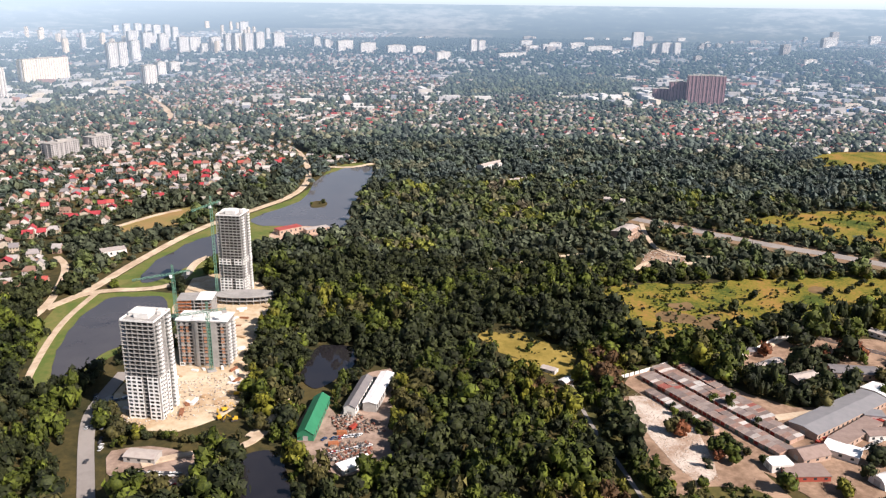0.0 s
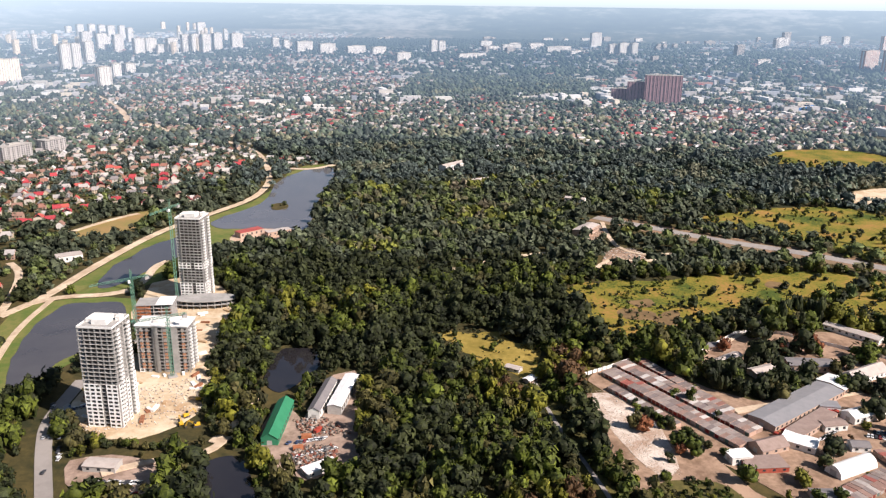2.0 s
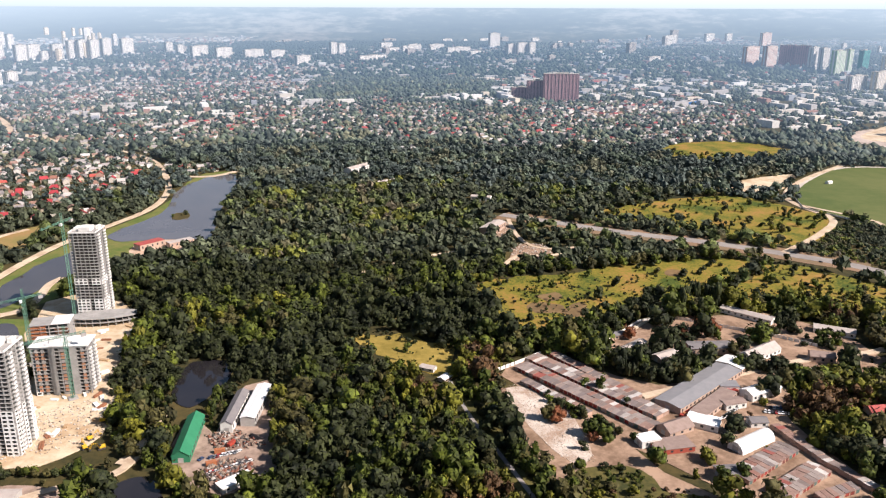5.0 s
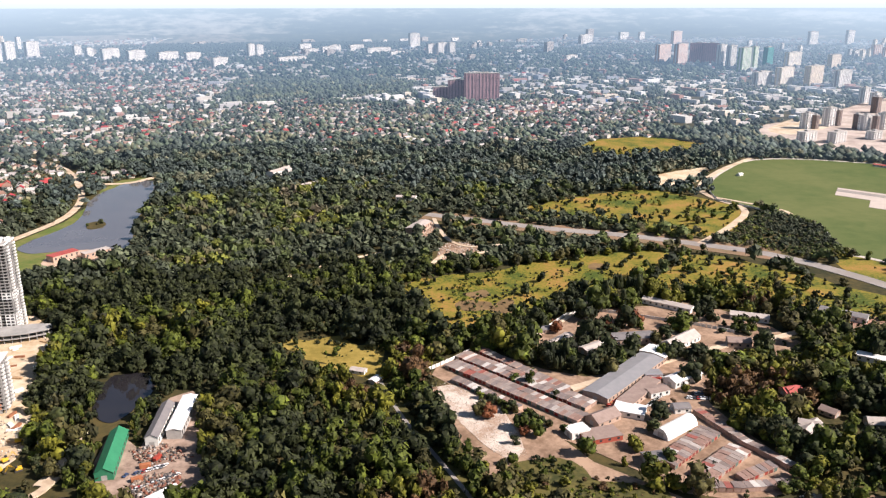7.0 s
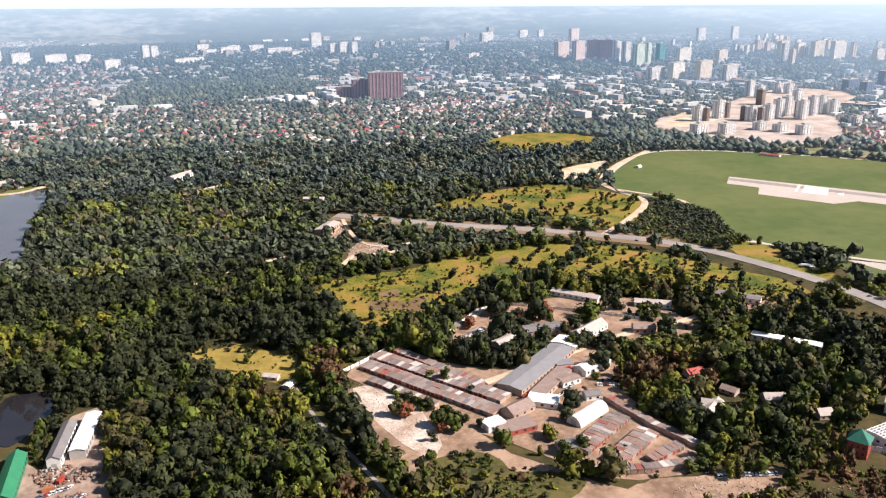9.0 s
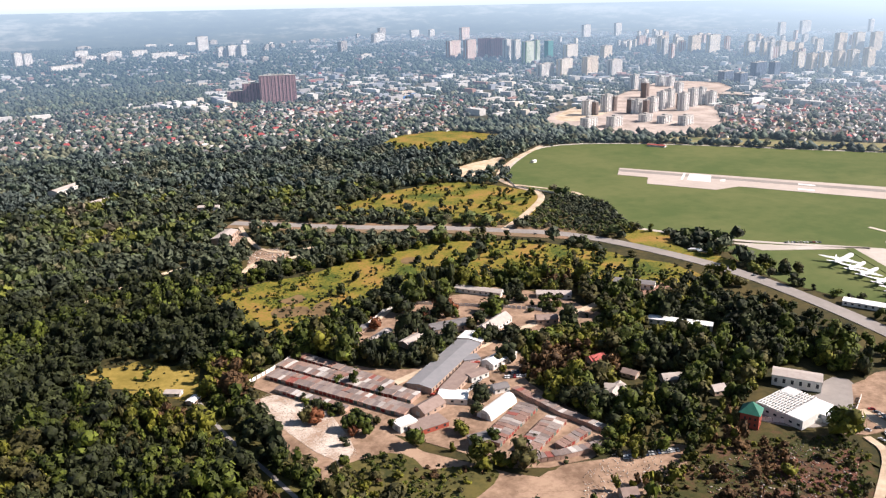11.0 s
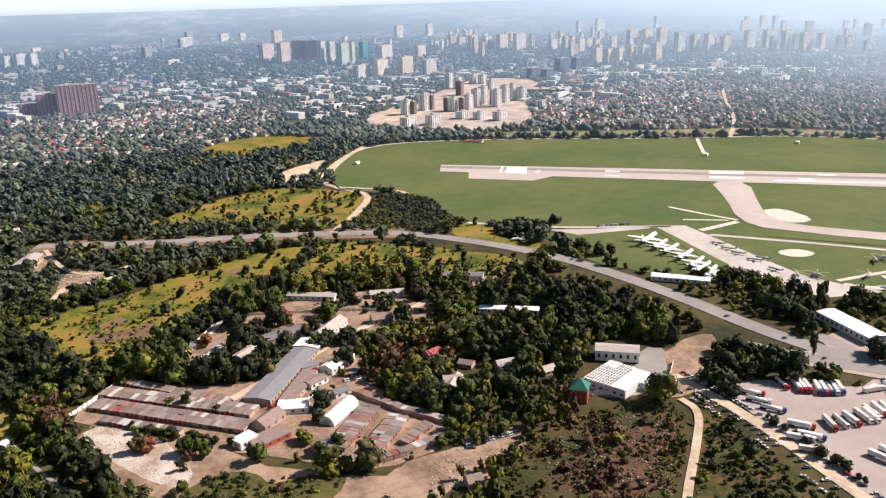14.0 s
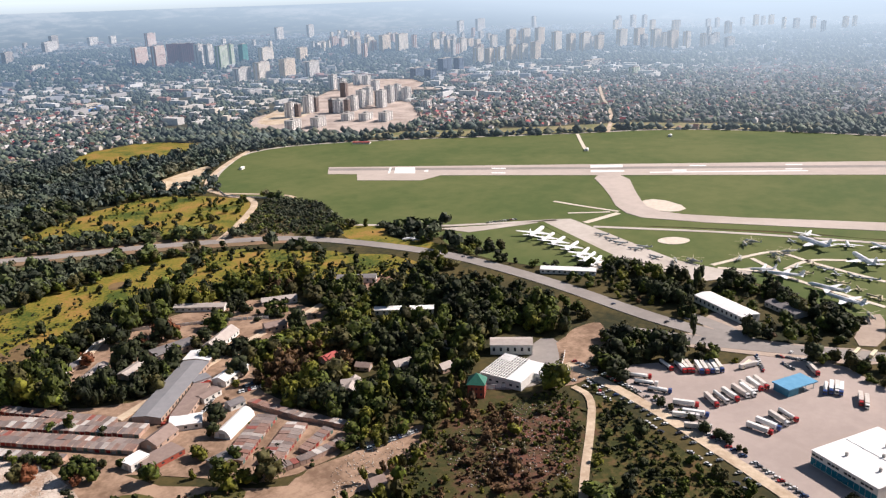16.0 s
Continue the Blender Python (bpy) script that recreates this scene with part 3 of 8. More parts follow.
sheet("scrapyard_ground", YARD_SHEDS, 0.3, mat("scrap_ground", (0.38, 0.28, 0.22), (0.20, 0.14, 0.105), 4, big=14), "bare ground of a scrapyard", "ground", 1, 2)
strip("roadside_earth", ROAD_MAIN[:6], 44, 0.4, mat("roadside_soil", (0.26, 0.16, 0.10), (0.17, 0.125, 0.07), 5, big=25), "brown bare earth beside the main road", "ground")
for pts in (GRAVES_A, GRAVES_B):
    sheet("cemetery_ground", pts, 0.3, M_DUST, "pale trodden ground of a cemetery", "ground", 1, 3)
strip("road", ROAD_MAIN, 17, 0.5, M_ASPHALT, "grey main road curving past the airfield")
strip("road", ROAD_CITY, 17, 0.54, M_ASPHALT, "wide pale main road", "road")
strip("road", ROAD_NEAR, 9, 0.5, M_ASPHALT, "asphalt road beside a building site")
strip("road", ROAD_TERM, 14, 0.47, M_ASPHALT, "asphalt side road to a hangar")
sheet("clearing", [(322, 294), (300, 296), (252, 309), (216, 314), (206, 304), (240, 290), (262, 268), (300, 272), (318, 281)], 0.4, M_DUST, "trodden bare earth of a worn way", "ground", 2, 5)
strip("lane", LANE_WOOD, 2.6, 0.5, M_ASPHALT, "narrow grey lane along the edge of the woods")
strip("lane", LANE_CARS, 8, 0.5, M_TRACK, "pale lane lined with old cars")
for k, (p, w) in enumerate(PATHS):
    strip("dirt_track", p, w, 0.55 + 0.03 * k, M_TRACK, "pale beaten dirt track", "path")
sheet("parking_ground", LOT_LEFT, 0.3, MATS["scrap_ground"], "bare ground of a small car lot", "ground", 1, 2)
for poly in ([(200.5, 615.8), (231.4, 629.2), (238.5, 605.4), (219.9, 589.9)], [(341.9, 700.5), (362.7, 704.4), (357.1, 686.8), (338.4, 686.4)], [(182.7, 634.9), (212.3, 635), (210.7, 611.4), (183.5, 603)], [(196.5, 654), (216.1, 664.5), (221.4, 647.2), (202.9, 640)]):
    sheet("bare_patch", poly, 0.3, mat("patch_soil", (0.13, 0.085, 0.04), (0.20, 0.13, 0.06), 4, big=15), "brown bare patch in a meadow", "ground", 2, 5)

# long buildings: line, width, wall height, roof rise, roof, wall, label
WORKS = [
    ([(221.6, 432.2), (288.9, 477.6)], 19, 4.5, 1.2, "grey", "brick", "long workshop with a grey sheet roof"),
    ([(290, 479.4), (303, 488.3)], 20, 4.7, 1.3, "white", "brick", "white-roofed end of a long workshop"),
    ([(235.6, 418.2), (271.4, 444.7)], 11, 4, 0, "brown", "brick", "brick workshop with a flat brown roof"),
    ([(227.9, 416.2), (243.4, 404.6)], 13, 4, 0.8, "white", "white", "low workshop with a bright white roof"),
    ([(280.3, 438.3), (306.3, 447)], 11, 4.5, 2.2, "white", "white", "white storage hall with a pitched roof"),
    ([(269.5, 454.8), (281.6, 452.3)], 9, 4, 0, "grey", "white", "grey-roofed store beside red containers"),
    ([(258, 428.9), (273.5, 431.1)], 9, 4, 0.8, "brown", "white", "white store with a brown roof"),
    ([(205.5, 403.4), (224.3, 410.1)], 12, 3.5, 3.5, "brown", "brick", "brick house with a steep brown roof"),
    ([(191.9, 387.4), (215.6, 388.5)], 13, 3.2, 0, "brown", "red", "row of red stores with a brown flat roof"),
    ([(185.4, 393.9), (198.1, 395.8)], 9, 4.6, 0, "white", "white", "white box-shaped building at the end of garages"),
    ([(216.8, 513.5), (248.2, 534.1)], 8, 3.4, 1.2, "pale", "brick", "long store with a pale slate roof"),
    ([(217.7, 548), (239.6, 551.6)], 8, 3.4, 1.2, "slate", "brick", "low store with a dark roof among trees"),
    ([(245.3, 503), (270.3, 512.8)], 9, 3.8, 1.4, "pale", "brick", "store with a pale roof and a red patch"),
    ([(276.4, 516.4), (309.9, 512.6)], 14, 5, 1.2, "slate", "brick", "brick depot with a dark slate roof"),
    ([(309.5, 491.8), (342.2, 507.7)], 13, 4, 4.0, "pale", "white", "house with a steep pale slate roof"),
    ([(360.1, 489.4), (376, 482.5)], 11, 4.5, 2.5, "brown", "brick", "pinkish brick house with a brown roof"),
    ([(345.1, 591.3), (372, 556.7)], 10, 4, 1.5, "pale", "white", "long shed with a pale and red roof"),
    ([(396.9, 539.2), (421.9, 521.8)], 11, 4, 1.8, "pale", "white", "long white shed with a pale slate roof"),
    ([(476.8, 527.7), (500.2, 499.1)], 12, 4.5, 0.8, "slate", "white", "depot with a dark roof beside a paved yard"),
    ([(439.1, 442.6), (469.8, 403.6)], 9, 4.5, 0.8, "white", "white", "long low white building among dense trees"),
    ([(348.7, 405.8), (358, 407.1)], 9, 3.2, 2.4, "red", "brick", "small house with a rusty roof among trees"),
    ([(328, 367.2), (337.5, 359.4)], 9, 3.4, 3, "pale", "brick", "garden house with a grey roof among trees"),
    ([(370.1, 357.6), (383.1, 352.7)], 9, 3.4, 3, "pale", "brick", "garden house with a slate roof among trees"),
    ([(385.5, 327.9), (394.7, 325.9)], 8, 3.4, 3, "pale", "brick", "garden house with a weathered roof"),
    ([(416.4, 349.8), (428, 346.6)], 8, 3.4, 3, "pale", "white", "garden house with a pale pitched roof"),
    ([(356.3, 380.8), (360.8, 371.1)], 8, 3, 2, "brown", "brick", "garden shed with a brown roof"),
    ([(216, 356.5), (229.5, 355.6)], 10, 3.2, 1.4, "slate", "brick", "low store with a dark roof by the track"),
    ([(263.6, 405.8), (274.3, 404.5)], 8, 3.6, 1.6, "slate", "white", "small store with a dark roof beside parked cars"),
    ([(255, 269.5), (263.2, 266.3)], 9, 3.5, 3, "brown", "brick", "burnt-out brown shed on bare ground"),
    ([(347, 406.8), (360.2, 406.7)], 8, 3.2, 2.2, "red", "brick", "small house with a rust-red roof"),
    ([(323.6, 355.4), (339.7, 365.2)], 9, 3.2, 2.6, "pale", "brick", "garden house with a pale roof"),
    ([(-80.6, 418.1), (-77.5, 465.1)], 10, 4.5, 3.2, "green", "green", "long shed with a bright green metal roof"),
    ([(-57.9, 448.6), (-50.6, 491.6)], 7.5, 6, 2.0, "slate", "white", "long two-storey store with a grey slate roof"),
    ([(-45.6, 454.1), (-37.2, 498.9)], 9, 6, 1.0, "white", "grey", "long store with a white sheet roof"),
    ([(-56.3, 385.6), (-40, 396.3)], 8, 3, 0, "white", "white", "low white-roofed shed in a scrapyard"),
    ([(-348.5, 769.7), (-328.1, 782.3)], 14, 6, 0, "pale", "white", "white flat-roofed building above the pond"),
    ([(-178.7, 397.4), (-160.1, 394.8)], 9, 3.5, 0.8, "pale", "grey", "low shed with a pale roof by parked cars"),
    ([(57, 1229.7), (89.8, 1269.1)], 14, 8, 2, "pale", "white", "large white house standing in the woods"),
    ([(94.8, 1140.8), (129.8, 1158.7)], 12, 5, 1.5, "pale", "white", "pale long house at the wood's edge"),
    ([(215.2, 1034), (239.1, 1022.5)], 12, 5, 1.5, "pale", "white", "pale house at the wood's edge"),
    ([(195.5, 858), (219.1, 889.9)], 16, 7, 1.5, "pale", "brick", "ruined brick house among trees"),
    ([(-186.7, 856.1), (-164.8, 876)], 12, 6, 0, "red", "brick", "unfinished brick shell by the pond"),
    ([(-156, 862.1), (-132.6, 877.5)], 10, 5, 0, "pale", "brick", "brick outbuildings on reddish earth"),
    ([(72.3, 519), (81.6, 512.9)], 6, 2.5, 0.8, "pale", "white", "small pale hut at the meadow's edge"),
    ([(83.2, 495.2), (89.9, 501.5)], 6, 2.5, 0.8, "white", "brick", "small hut with a white roof"),
    ([(607.1, 385.6), (630.4, 339.4)], 11, 4, 0.8, "white", "white", "long low building with a bright white roof"),
    ([(620.9, 233.5), (594.9, 183.5)], 17, 6, 1.0, "white", "white", "long white hangar beside the museum lawn"),
    ([(642.4, 183.5), (627.7, 154.9)], 14, 4, 1.0, "slate", "grey", "long grey building behind hangar trees"),
]
sheet("pond_island", [(-173.5, 999.2), (-170.1, 1014.7), (-153.9, 1015.6), (-148.6, 988.4), (-166.8, 975.7)], 0.9, M_GROUND, "small dark scrubby island in the pond", "island", 2)

# ---- woods ----
RNG = np.random.default_rng(7)
ICO_V, ICO_F = [], []
_b = bmesh.new()
bmesh.ops.create_icosphere(_b, subdivisions=1, radius=1.0)
ICO_V = np.array([v.co for v in _b.verts])
ICO_F = np.array([[v.index for v in f.verts] for f in _b.faces])
_b.free()
OCT_V = np.array([(1, 0, 0), (-0.5, 0.87, 0), (-0.5, -0.87, 0), (0.1, 0.05, 1), (0, 0, -0.8)])
OCT_F = np.array([(0, 1, 3), (1, 2, 3), (2, 0, 3), (1, 0, 4), (2, 1, 4), (0, 2, 4)])


def crown(rng, lobes, tall=1.0, base=ICO_V, tris=ICO_F, spread=0.62, size=0.42, jitter=0.28, leaves=0, leaf_size=0.15):
    """A crown of width 1 over z 0.25 to about 1.2 * tall: torn clumps of different size, each thick with sprays of leaves that break its outline."""
    V, F, n, heart = [], [], 0, []
    for k in range(lobes):
        a, u = rng.uniform(0, 2 * math.pi), rng.uniform(0, 1)
        z = 0.3 + 0.75 * u
        reach = spread * math.sqrt(max(0.05, 1 - ((z - 0.55) / 0.62) ** 2)) * rng.uniform(0.35, 1.0) if lobes > 1 else 0
        s = size * rng.uniform(0.6, 1.1)
        c = np.array((0.74 * reach * math.cos(a), 0.74 * reach * math.sin(a), z))
        heart.append((c, s))
        v = base * (1 + rng.uniform(-jitter, jitter, (len(base), 1))) * (s, s, s * 0.85) * (0.8 if leaves else 1)
        w = rng.uniform(0, 6.28)
        R = np.array([[math.cos(w), -math.sin(w), 0], [math.sin(w), math.cos(w), 0], [0, 0, 1]])
        V.append((v @ R.T + c) * (1, 1, tall))
        F.append(tris + n)
        n += len(base)
    for k in range(leaves):
        c, s = heart[k % lobes]
        d = rng.normal(0, 1, 3)
        d[2] = abs(d[2]) * 0.9 - 0.25
        d /= np.linalg.norm(d)
        p = c + d * s * rng.uniform(0.72, 1.15)
        u = np.cross(d, rng.normal(0, 1, 3))
        u /= np.linalg.norm(u) + 1e-6
        w = np.cross(d, u) * 0.8 + d * rng.uniform(-0.7, 0.7)
        q = leaf_size * rng.uniform(0.6, 1.3)
        V.append(np.array((p + u * q, p - u * q * 0.5 + w * q * 0.9, p - u * q * 0.5 - w * q * 0.9)) * (1, 1, tall))
        F.append(np.array([(0, 1, 2)]) + n)
        n += 3
    return np.concatenate(V), np.concatenate(F)


NEAR_CROWNS = [crown(RNG, 5, t, size=0.40, jitter=0.45, leaves=125) for t in (1.0, 1.15, 0.9, 1.3, 1.05, 1.2)]
YOUNG_CROWNS = [crown(RNG, 3, t, spread=0.45, size=0.36, jitter=0.45, leaves=75, leaf_size=0.18) for t in (1.5, 1.8, 1.3, 2.1)]
MID_CROWNS = [crown(RNG, 1, t, size=0.52, spread=0.5, jitter=0.45, leaves=24, leaf_size=0.24) for t in (1.0, 1.1, 0.9, 1.2, 1.0)]
FAR_CROWNS = [crown(RNG, 2, t, OCT_V, OCT_F, size=0.7, spread=0.5) for t in (0.8, 0.9, 1.0, 0.75)]


def plant(x, y, width, crowns, rng):
    """Many crowns as one mesh: a template each, turned and sized."""
    V, F, n = [], [], 0
    pick = rng.integers(0, len(crowns), len(x))
    for k, (cv, cf) in enumerate(crowns):
        s = pick == k
        m = int(s.sum())
        if not m:
            continue
        w, a = width[s], rng.uniform(0, 6.28, m)
        c, sn = np.cos(a) * w, np.sin(a) * w
        P = np.empty((m, len(cv), 3))
        P[..., 0] = c[:, None] * cv[:, 0] - sn[:, None] * cv[:, 1] + x[s][:, None]
        P[..., 1] = sn[:, None] * cv[:, 0] + c[:, None] * cv[:, 1] + y[s][:, None]
        P[..., 2] = (w * rng.uniform(0.72, 1.12, m))[:, None] * cv[:, 2] - 0.12 * w[:, None]
        V.append(P.reshape(-1, 3))
        F.append((cf[None] + (np.arange(m) * len(cv))[:, None, None] + n).reshape(-1, 3))
        n += m * len(cv)
    return np.concatenate(V), np.concatenate(F)


def rise(V):
    """Lays a mesh of the plain onto the land, drawn in and raised beyond 3 km to fit the camera's view."""
    r = np.hypot(V[:, 0], V[:, 1])
    s = np.where(r > FAR0, (FAR0 + REACH * (1 - FAR0 / np.maximum(r, FAR0))) / np.maximum(r, 1), 1.0)
    return np.stack([V[:, 0] * s, V[:, 1] * s, V[:, 2] * s + EYE * (1 - s)], -1)


def leaf(name, a, b, spread=0.38):
    return mat(name, tuple(v * 0.55 for v in a), tuple(v * 1.05 for v in b), 1.3, 0.75, vary="island", spread=spread, bump=0.5, big=17)


LEAVES = [leaf("leaf_dark", (0.013, 0.020, 0.007), (0.039, 0.046, 0.014), 0.55), leaf("leaf_green", (0.026, 0.041, 0.005), (0.084, 0.102, 0.012), 0.6),
          leaf("leaf_olive", (0.040, 0.040, 0.012), (0.088, 0.078, 0.024), 0.5), leaf("leaf_yellow", (0.080, 0.084, 0.008), (0.15, 0.145, 0.016), 0.5), leaf("leaf_brown", (0.085, 0.048, 0.022), (0.13, 0.072, 0.03), 0.5)]
# farther leaves are paler and bluer: haze painted into their base colours
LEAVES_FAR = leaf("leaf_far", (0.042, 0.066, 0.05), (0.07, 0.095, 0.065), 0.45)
paint_haze(LEAVES_FAR)
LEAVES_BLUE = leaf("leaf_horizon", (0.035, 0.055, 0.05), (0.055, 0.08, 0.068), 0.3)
paint_haze(LEAVES_BLUE)
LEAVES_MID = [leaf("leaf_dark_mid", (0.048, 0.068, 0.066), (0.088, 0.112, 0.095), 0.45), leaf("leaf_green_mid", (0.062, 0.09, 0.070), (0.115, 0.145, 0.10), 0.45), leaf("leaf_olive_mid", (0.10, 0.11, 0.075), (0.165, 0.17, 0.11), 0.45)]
# lighter, greyer leaves with thin haze painted into the colour
LEAVES_HAZED = [leaf("leaf_dark_old", (0.036, 0.048, 0.030), (0.084, 0.098, 0.056), 0.5), leaf("leaf_green_old", (0.046, 0.066, 0.024), (0.115, 0.14, 0.044), 0.5), leaf("leaf_olive_old", (0.078, 0.078, 0.042), (0.155, 0.145, 0.075), 0.45), leaf("leaf_yellow_old", (0.095, 0.108, 0.02), (0.18, 0.19, 0.035), 0.45), leaf("leaf_grey_old", (0.10, 0.085, 0.055), (0.17, 0.145, 0.095), 0.4)]
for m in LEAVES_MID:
    paint_haze(m)


def field(x, y, size, seed):
    """Smooth chance field in 0..1 over the plain."""
    g = np.random.default_rng(seed)
    out = np.zeros_like(x)
    for k in range(7):
        a, ph = g.uniform(0, 6.28), g.uniform(0, 6.28)
        w = 6.28 / (size * g.uniform(0.5, 1.8))
        out += np.sin((x * math.cos(a) + y * math.sin(a)) * w + ph)
    return 0.5 + out / 7


HOMES_LEFT = [(-1016.1, 1570.1), (-1019.4, 1826.8), (-758.2, 1821.5), (-566.6, 1745.8), (-375.1, 1514.5), (-264.1, 1381.5), (-222, 1224.4), (-210.5, 1134), (-241.2, 1084.2), (-305.2, 1030), (-349.5, 960.9), (-387.8, 865.9), (-378.6, 748.7), (-356, 646.7), (-410, 605.6)]
HOMES_MID = [(-1005.9, 2074.1), (-795.5, 2321.6), (-514, 1981), (-330.7, 1891.1), (-243.7, 2066.3), (-10.9, 2152.8), (180.9, 2282.3), (458.6, 2076.7), (770.8, 2131.7), (937.6, 2100), (1135.1, 1974.6), (1158.9, 1787.7), (871.1, 1496.1), (738.2, 1486.7), (635.2, 1443.6), (509.2, 1378.9), (424.1, 1429), (328.2, 1366.9), (264.3, 1453.3), (193.1, 1557.5), (109.5, 1645.5), (36.4, 1512.2), (-92, 1489.7), (-217.3, 1634.6), (-260.5, 1477.3), (-426.6, 1633.1), (-557.1, 1755.6), (-769.6, 1850.1)]
HOMES_FAR = [(-837.3, 2348.2), (-994.7, 3505.6), (-786.5, 3934.2), (-435, 4236.1), (-51.3, 4077.1), (26.1, 3069.7), (-47, 2441.3), (-212.4, 2197.8), (-417.2, 2217), (-541.3, 1978.3)]
HOMES_EAST = [(1158.8, 1078.4), (1489.8, 1269.1), (1966.1, 1468.6), (2205.9, 1315.1), (2520.2, 985.5), (2052.9, 561.3), (1663.8, 418.7), (1485.7, 653.6), (1333.5, 793.4)]
HOMES_EAST2 = [(1686.5, 854.2), (2682.3, 1150), (3416.8, 950.7), (3682.2, 448.2), (1939.8, 124.1), (1717.8, 312.7), (1721.8, 569.6)]
WOOD_FAR = [(-472.3, 4603.6), (-434.2, 7121.3), (-217.8, 11008.9), (1589.6, 10987.3), (2894.2, 9144.4), (3469.9, 7091), (3602.9, 5731.4), (3675.8, 6925.6), (2917.9, 6714.1), (1155.9, 5374.8), (411.3, 5340.7), (-28.2, 4888.3)]
WOOD_MID = [(-11.2, 2205.8), (25.2, 2946), (166.3, 3311.9), (374.7, 3120.9), (560.9, 2950.2), (629, 2703.5), (549.9, 2352.2), (352.7, 2360.4), (176.7, 2225.8)]
YARDS_E = [(1917.4, 4721.1), (1972.8, 3381.4), (1787.8, 2430), (1762.3, 1979.2), (1531.3, 1586.8), (1085.7, 1374.5), (975.4, 1422.6), (886.3, 1670.8), (773.5, 1973), (506.4, 2219.1), (1319.8, 5434.9)]

AZ0, AZ1 = radians(-40), radians(92)


def scatter(r0, r1, step, rng):
    """A jittered grid over the sector."""
    n = int(2 * r1 / step) + 1
    gx, gy = np.meshgrid(np.arange(-n // 2, n // 2 + 1) * step, np.arange(-n // 2, n // 2 + 1) * step)
    x, y = (g.ravel() + rng.uniform(-0.48, 0.48, g.size) * step for g in (gx, gy))
    r, a = np.hypot(x, y), np.arctan2(x, y)
    k = (r >= r0) & (r < r1) & (a > AZ0) & (a < AZ1)
    return x[k], y[k]


def toward(q, d):
    """The same spot, d metres nearer to the camera."""
    r = math.hypot(*q)
    return (q[0] * (1 - d / r), q[1] * (1 - d / r))


def free(x, y):
    k = np.ones(len(x), bool)
    for p in OPEN:
        k &= ~inside(x, y, rounded(p, 1))
    k &= ~(inside(x, y, COMPOUND) & (field(x, y, 42, 91) > 0.47))
    # trees on the camera side are cleared too, to keep the view open
    for p in (POND_FAR, POND_MID, POND_LEFT, POND_WOOD, POND_NEAR, MEADOW_A, PAVED):
        for d in (9, 19):
            k &= ~inside(x, y, [toward(q, d) for q in p])
    for p, w in LINES:
        k &= ~near_line(x, y, p, w)
        k &= ~near_line(x, y, [toward(q, 11) for q in p], w)
    k &= ~near_line(x, y, [toward(q, 20) for q in ROAD_MAIN], 34) & ~near_line(x, y, [(q[0] + 4, q[1] - 18) for q in ROAD_NEAR], 20)
    for row in WORKS:
        line = [row[0][0], row[0][-1]]
        k &= ~near_line(x, y, line, row[1] + 5) & ~near_line(x, y, [toward(q, 9) for q in line], row[1] + 3) & ~near_line(x, y, [toward(q, 17) for q in line], row[1])
    return k


def homes(x, y):
    k = np.zeros(len(x), bool)
    x, y = x + 130 * (field(x, y, 330, 31) - 0.5) + 70 * (field(x, y, 90, 32) - 0.5), y + 260 * (field(x, y, 300, 33) - 0.5) + 120 * (field(x, y, 80, 34) - 0.5)
    for p in (HOMES_LEFT, HOMES_MID, HOMES_FAR, HOMES_EAST, HOMES_EAST2):
        k |= inside(x, y, p)
    return k


def town(x, y):
    """Open town beyond the woods."""
    r, a = np.hypot(x, y), np.degrees(np.arctan2(x, y))
    k = (r > 2000 + 250 * np.sin(a * 0.21)) & ~inside(x, y, WOOD_FAR) & ~inside(x, y, WOOD_MID)
    return k | inside(x, y, YARDS_E)


LOW_SCRUB = [(513, 726), (646.1, 852.6), (701.6, 789.2), (639.2, 673.1), (650.8, 615.1), (571.9, 663.4)]
YELLOW_WOOD = [(66.2, 1097.4), (132.1, 1118.6), (187.2, 1002.8), (181.1, 866.6), (117.8, 843.1), (54.0, 925.8)]
OLIVE_WOOD = [(-119.5, 1160.5), (81.5, 1093.7), (52.4, 905.2), (-103.6, 895.0)]


def wood(name, x, y, width, crowns, label, rng, mats=LEAVES):
    """Crowns in drifts of one tone: the old wood dark, its far edge olive and yellow-green, the young wood near by lighter."""
    kind = field(x, y, 150, 5) * 0.45 + field(x, y, 45, 6) * 0.25 + rng.uniform(0, 1, len(x)) * 0.3
    if len(mats) > 3:
        kind = kind + 0.15 * inside(x, y, YELLOW_WOOD) + 0.13 * inside(x, y, OLIVE_WOOD) + 0.10 * (np.hypot(x, y) < 520) - 0.05 * (np.hypot(x, y) > 560) + 0.14 * (x > 0.5 * y)
        edge = [0.54, 0.70, 0.77, 0.92]
    elif len(mats) > 1:
        edge = np.quantile(kind, [0.5, 0.86])
    which = np.searchsorted(edge, kind) if len(mats) > 1 else np.zeros(len(x), int)
    for k, m in enumerate(mats):
        s = which == k
        if s.any():
            V, F = plant(x[s], y[s], width[s], crowns, rng)
            tagged(link_mesh(name, rise(V), F, m), label, "woods", kind="stuff")


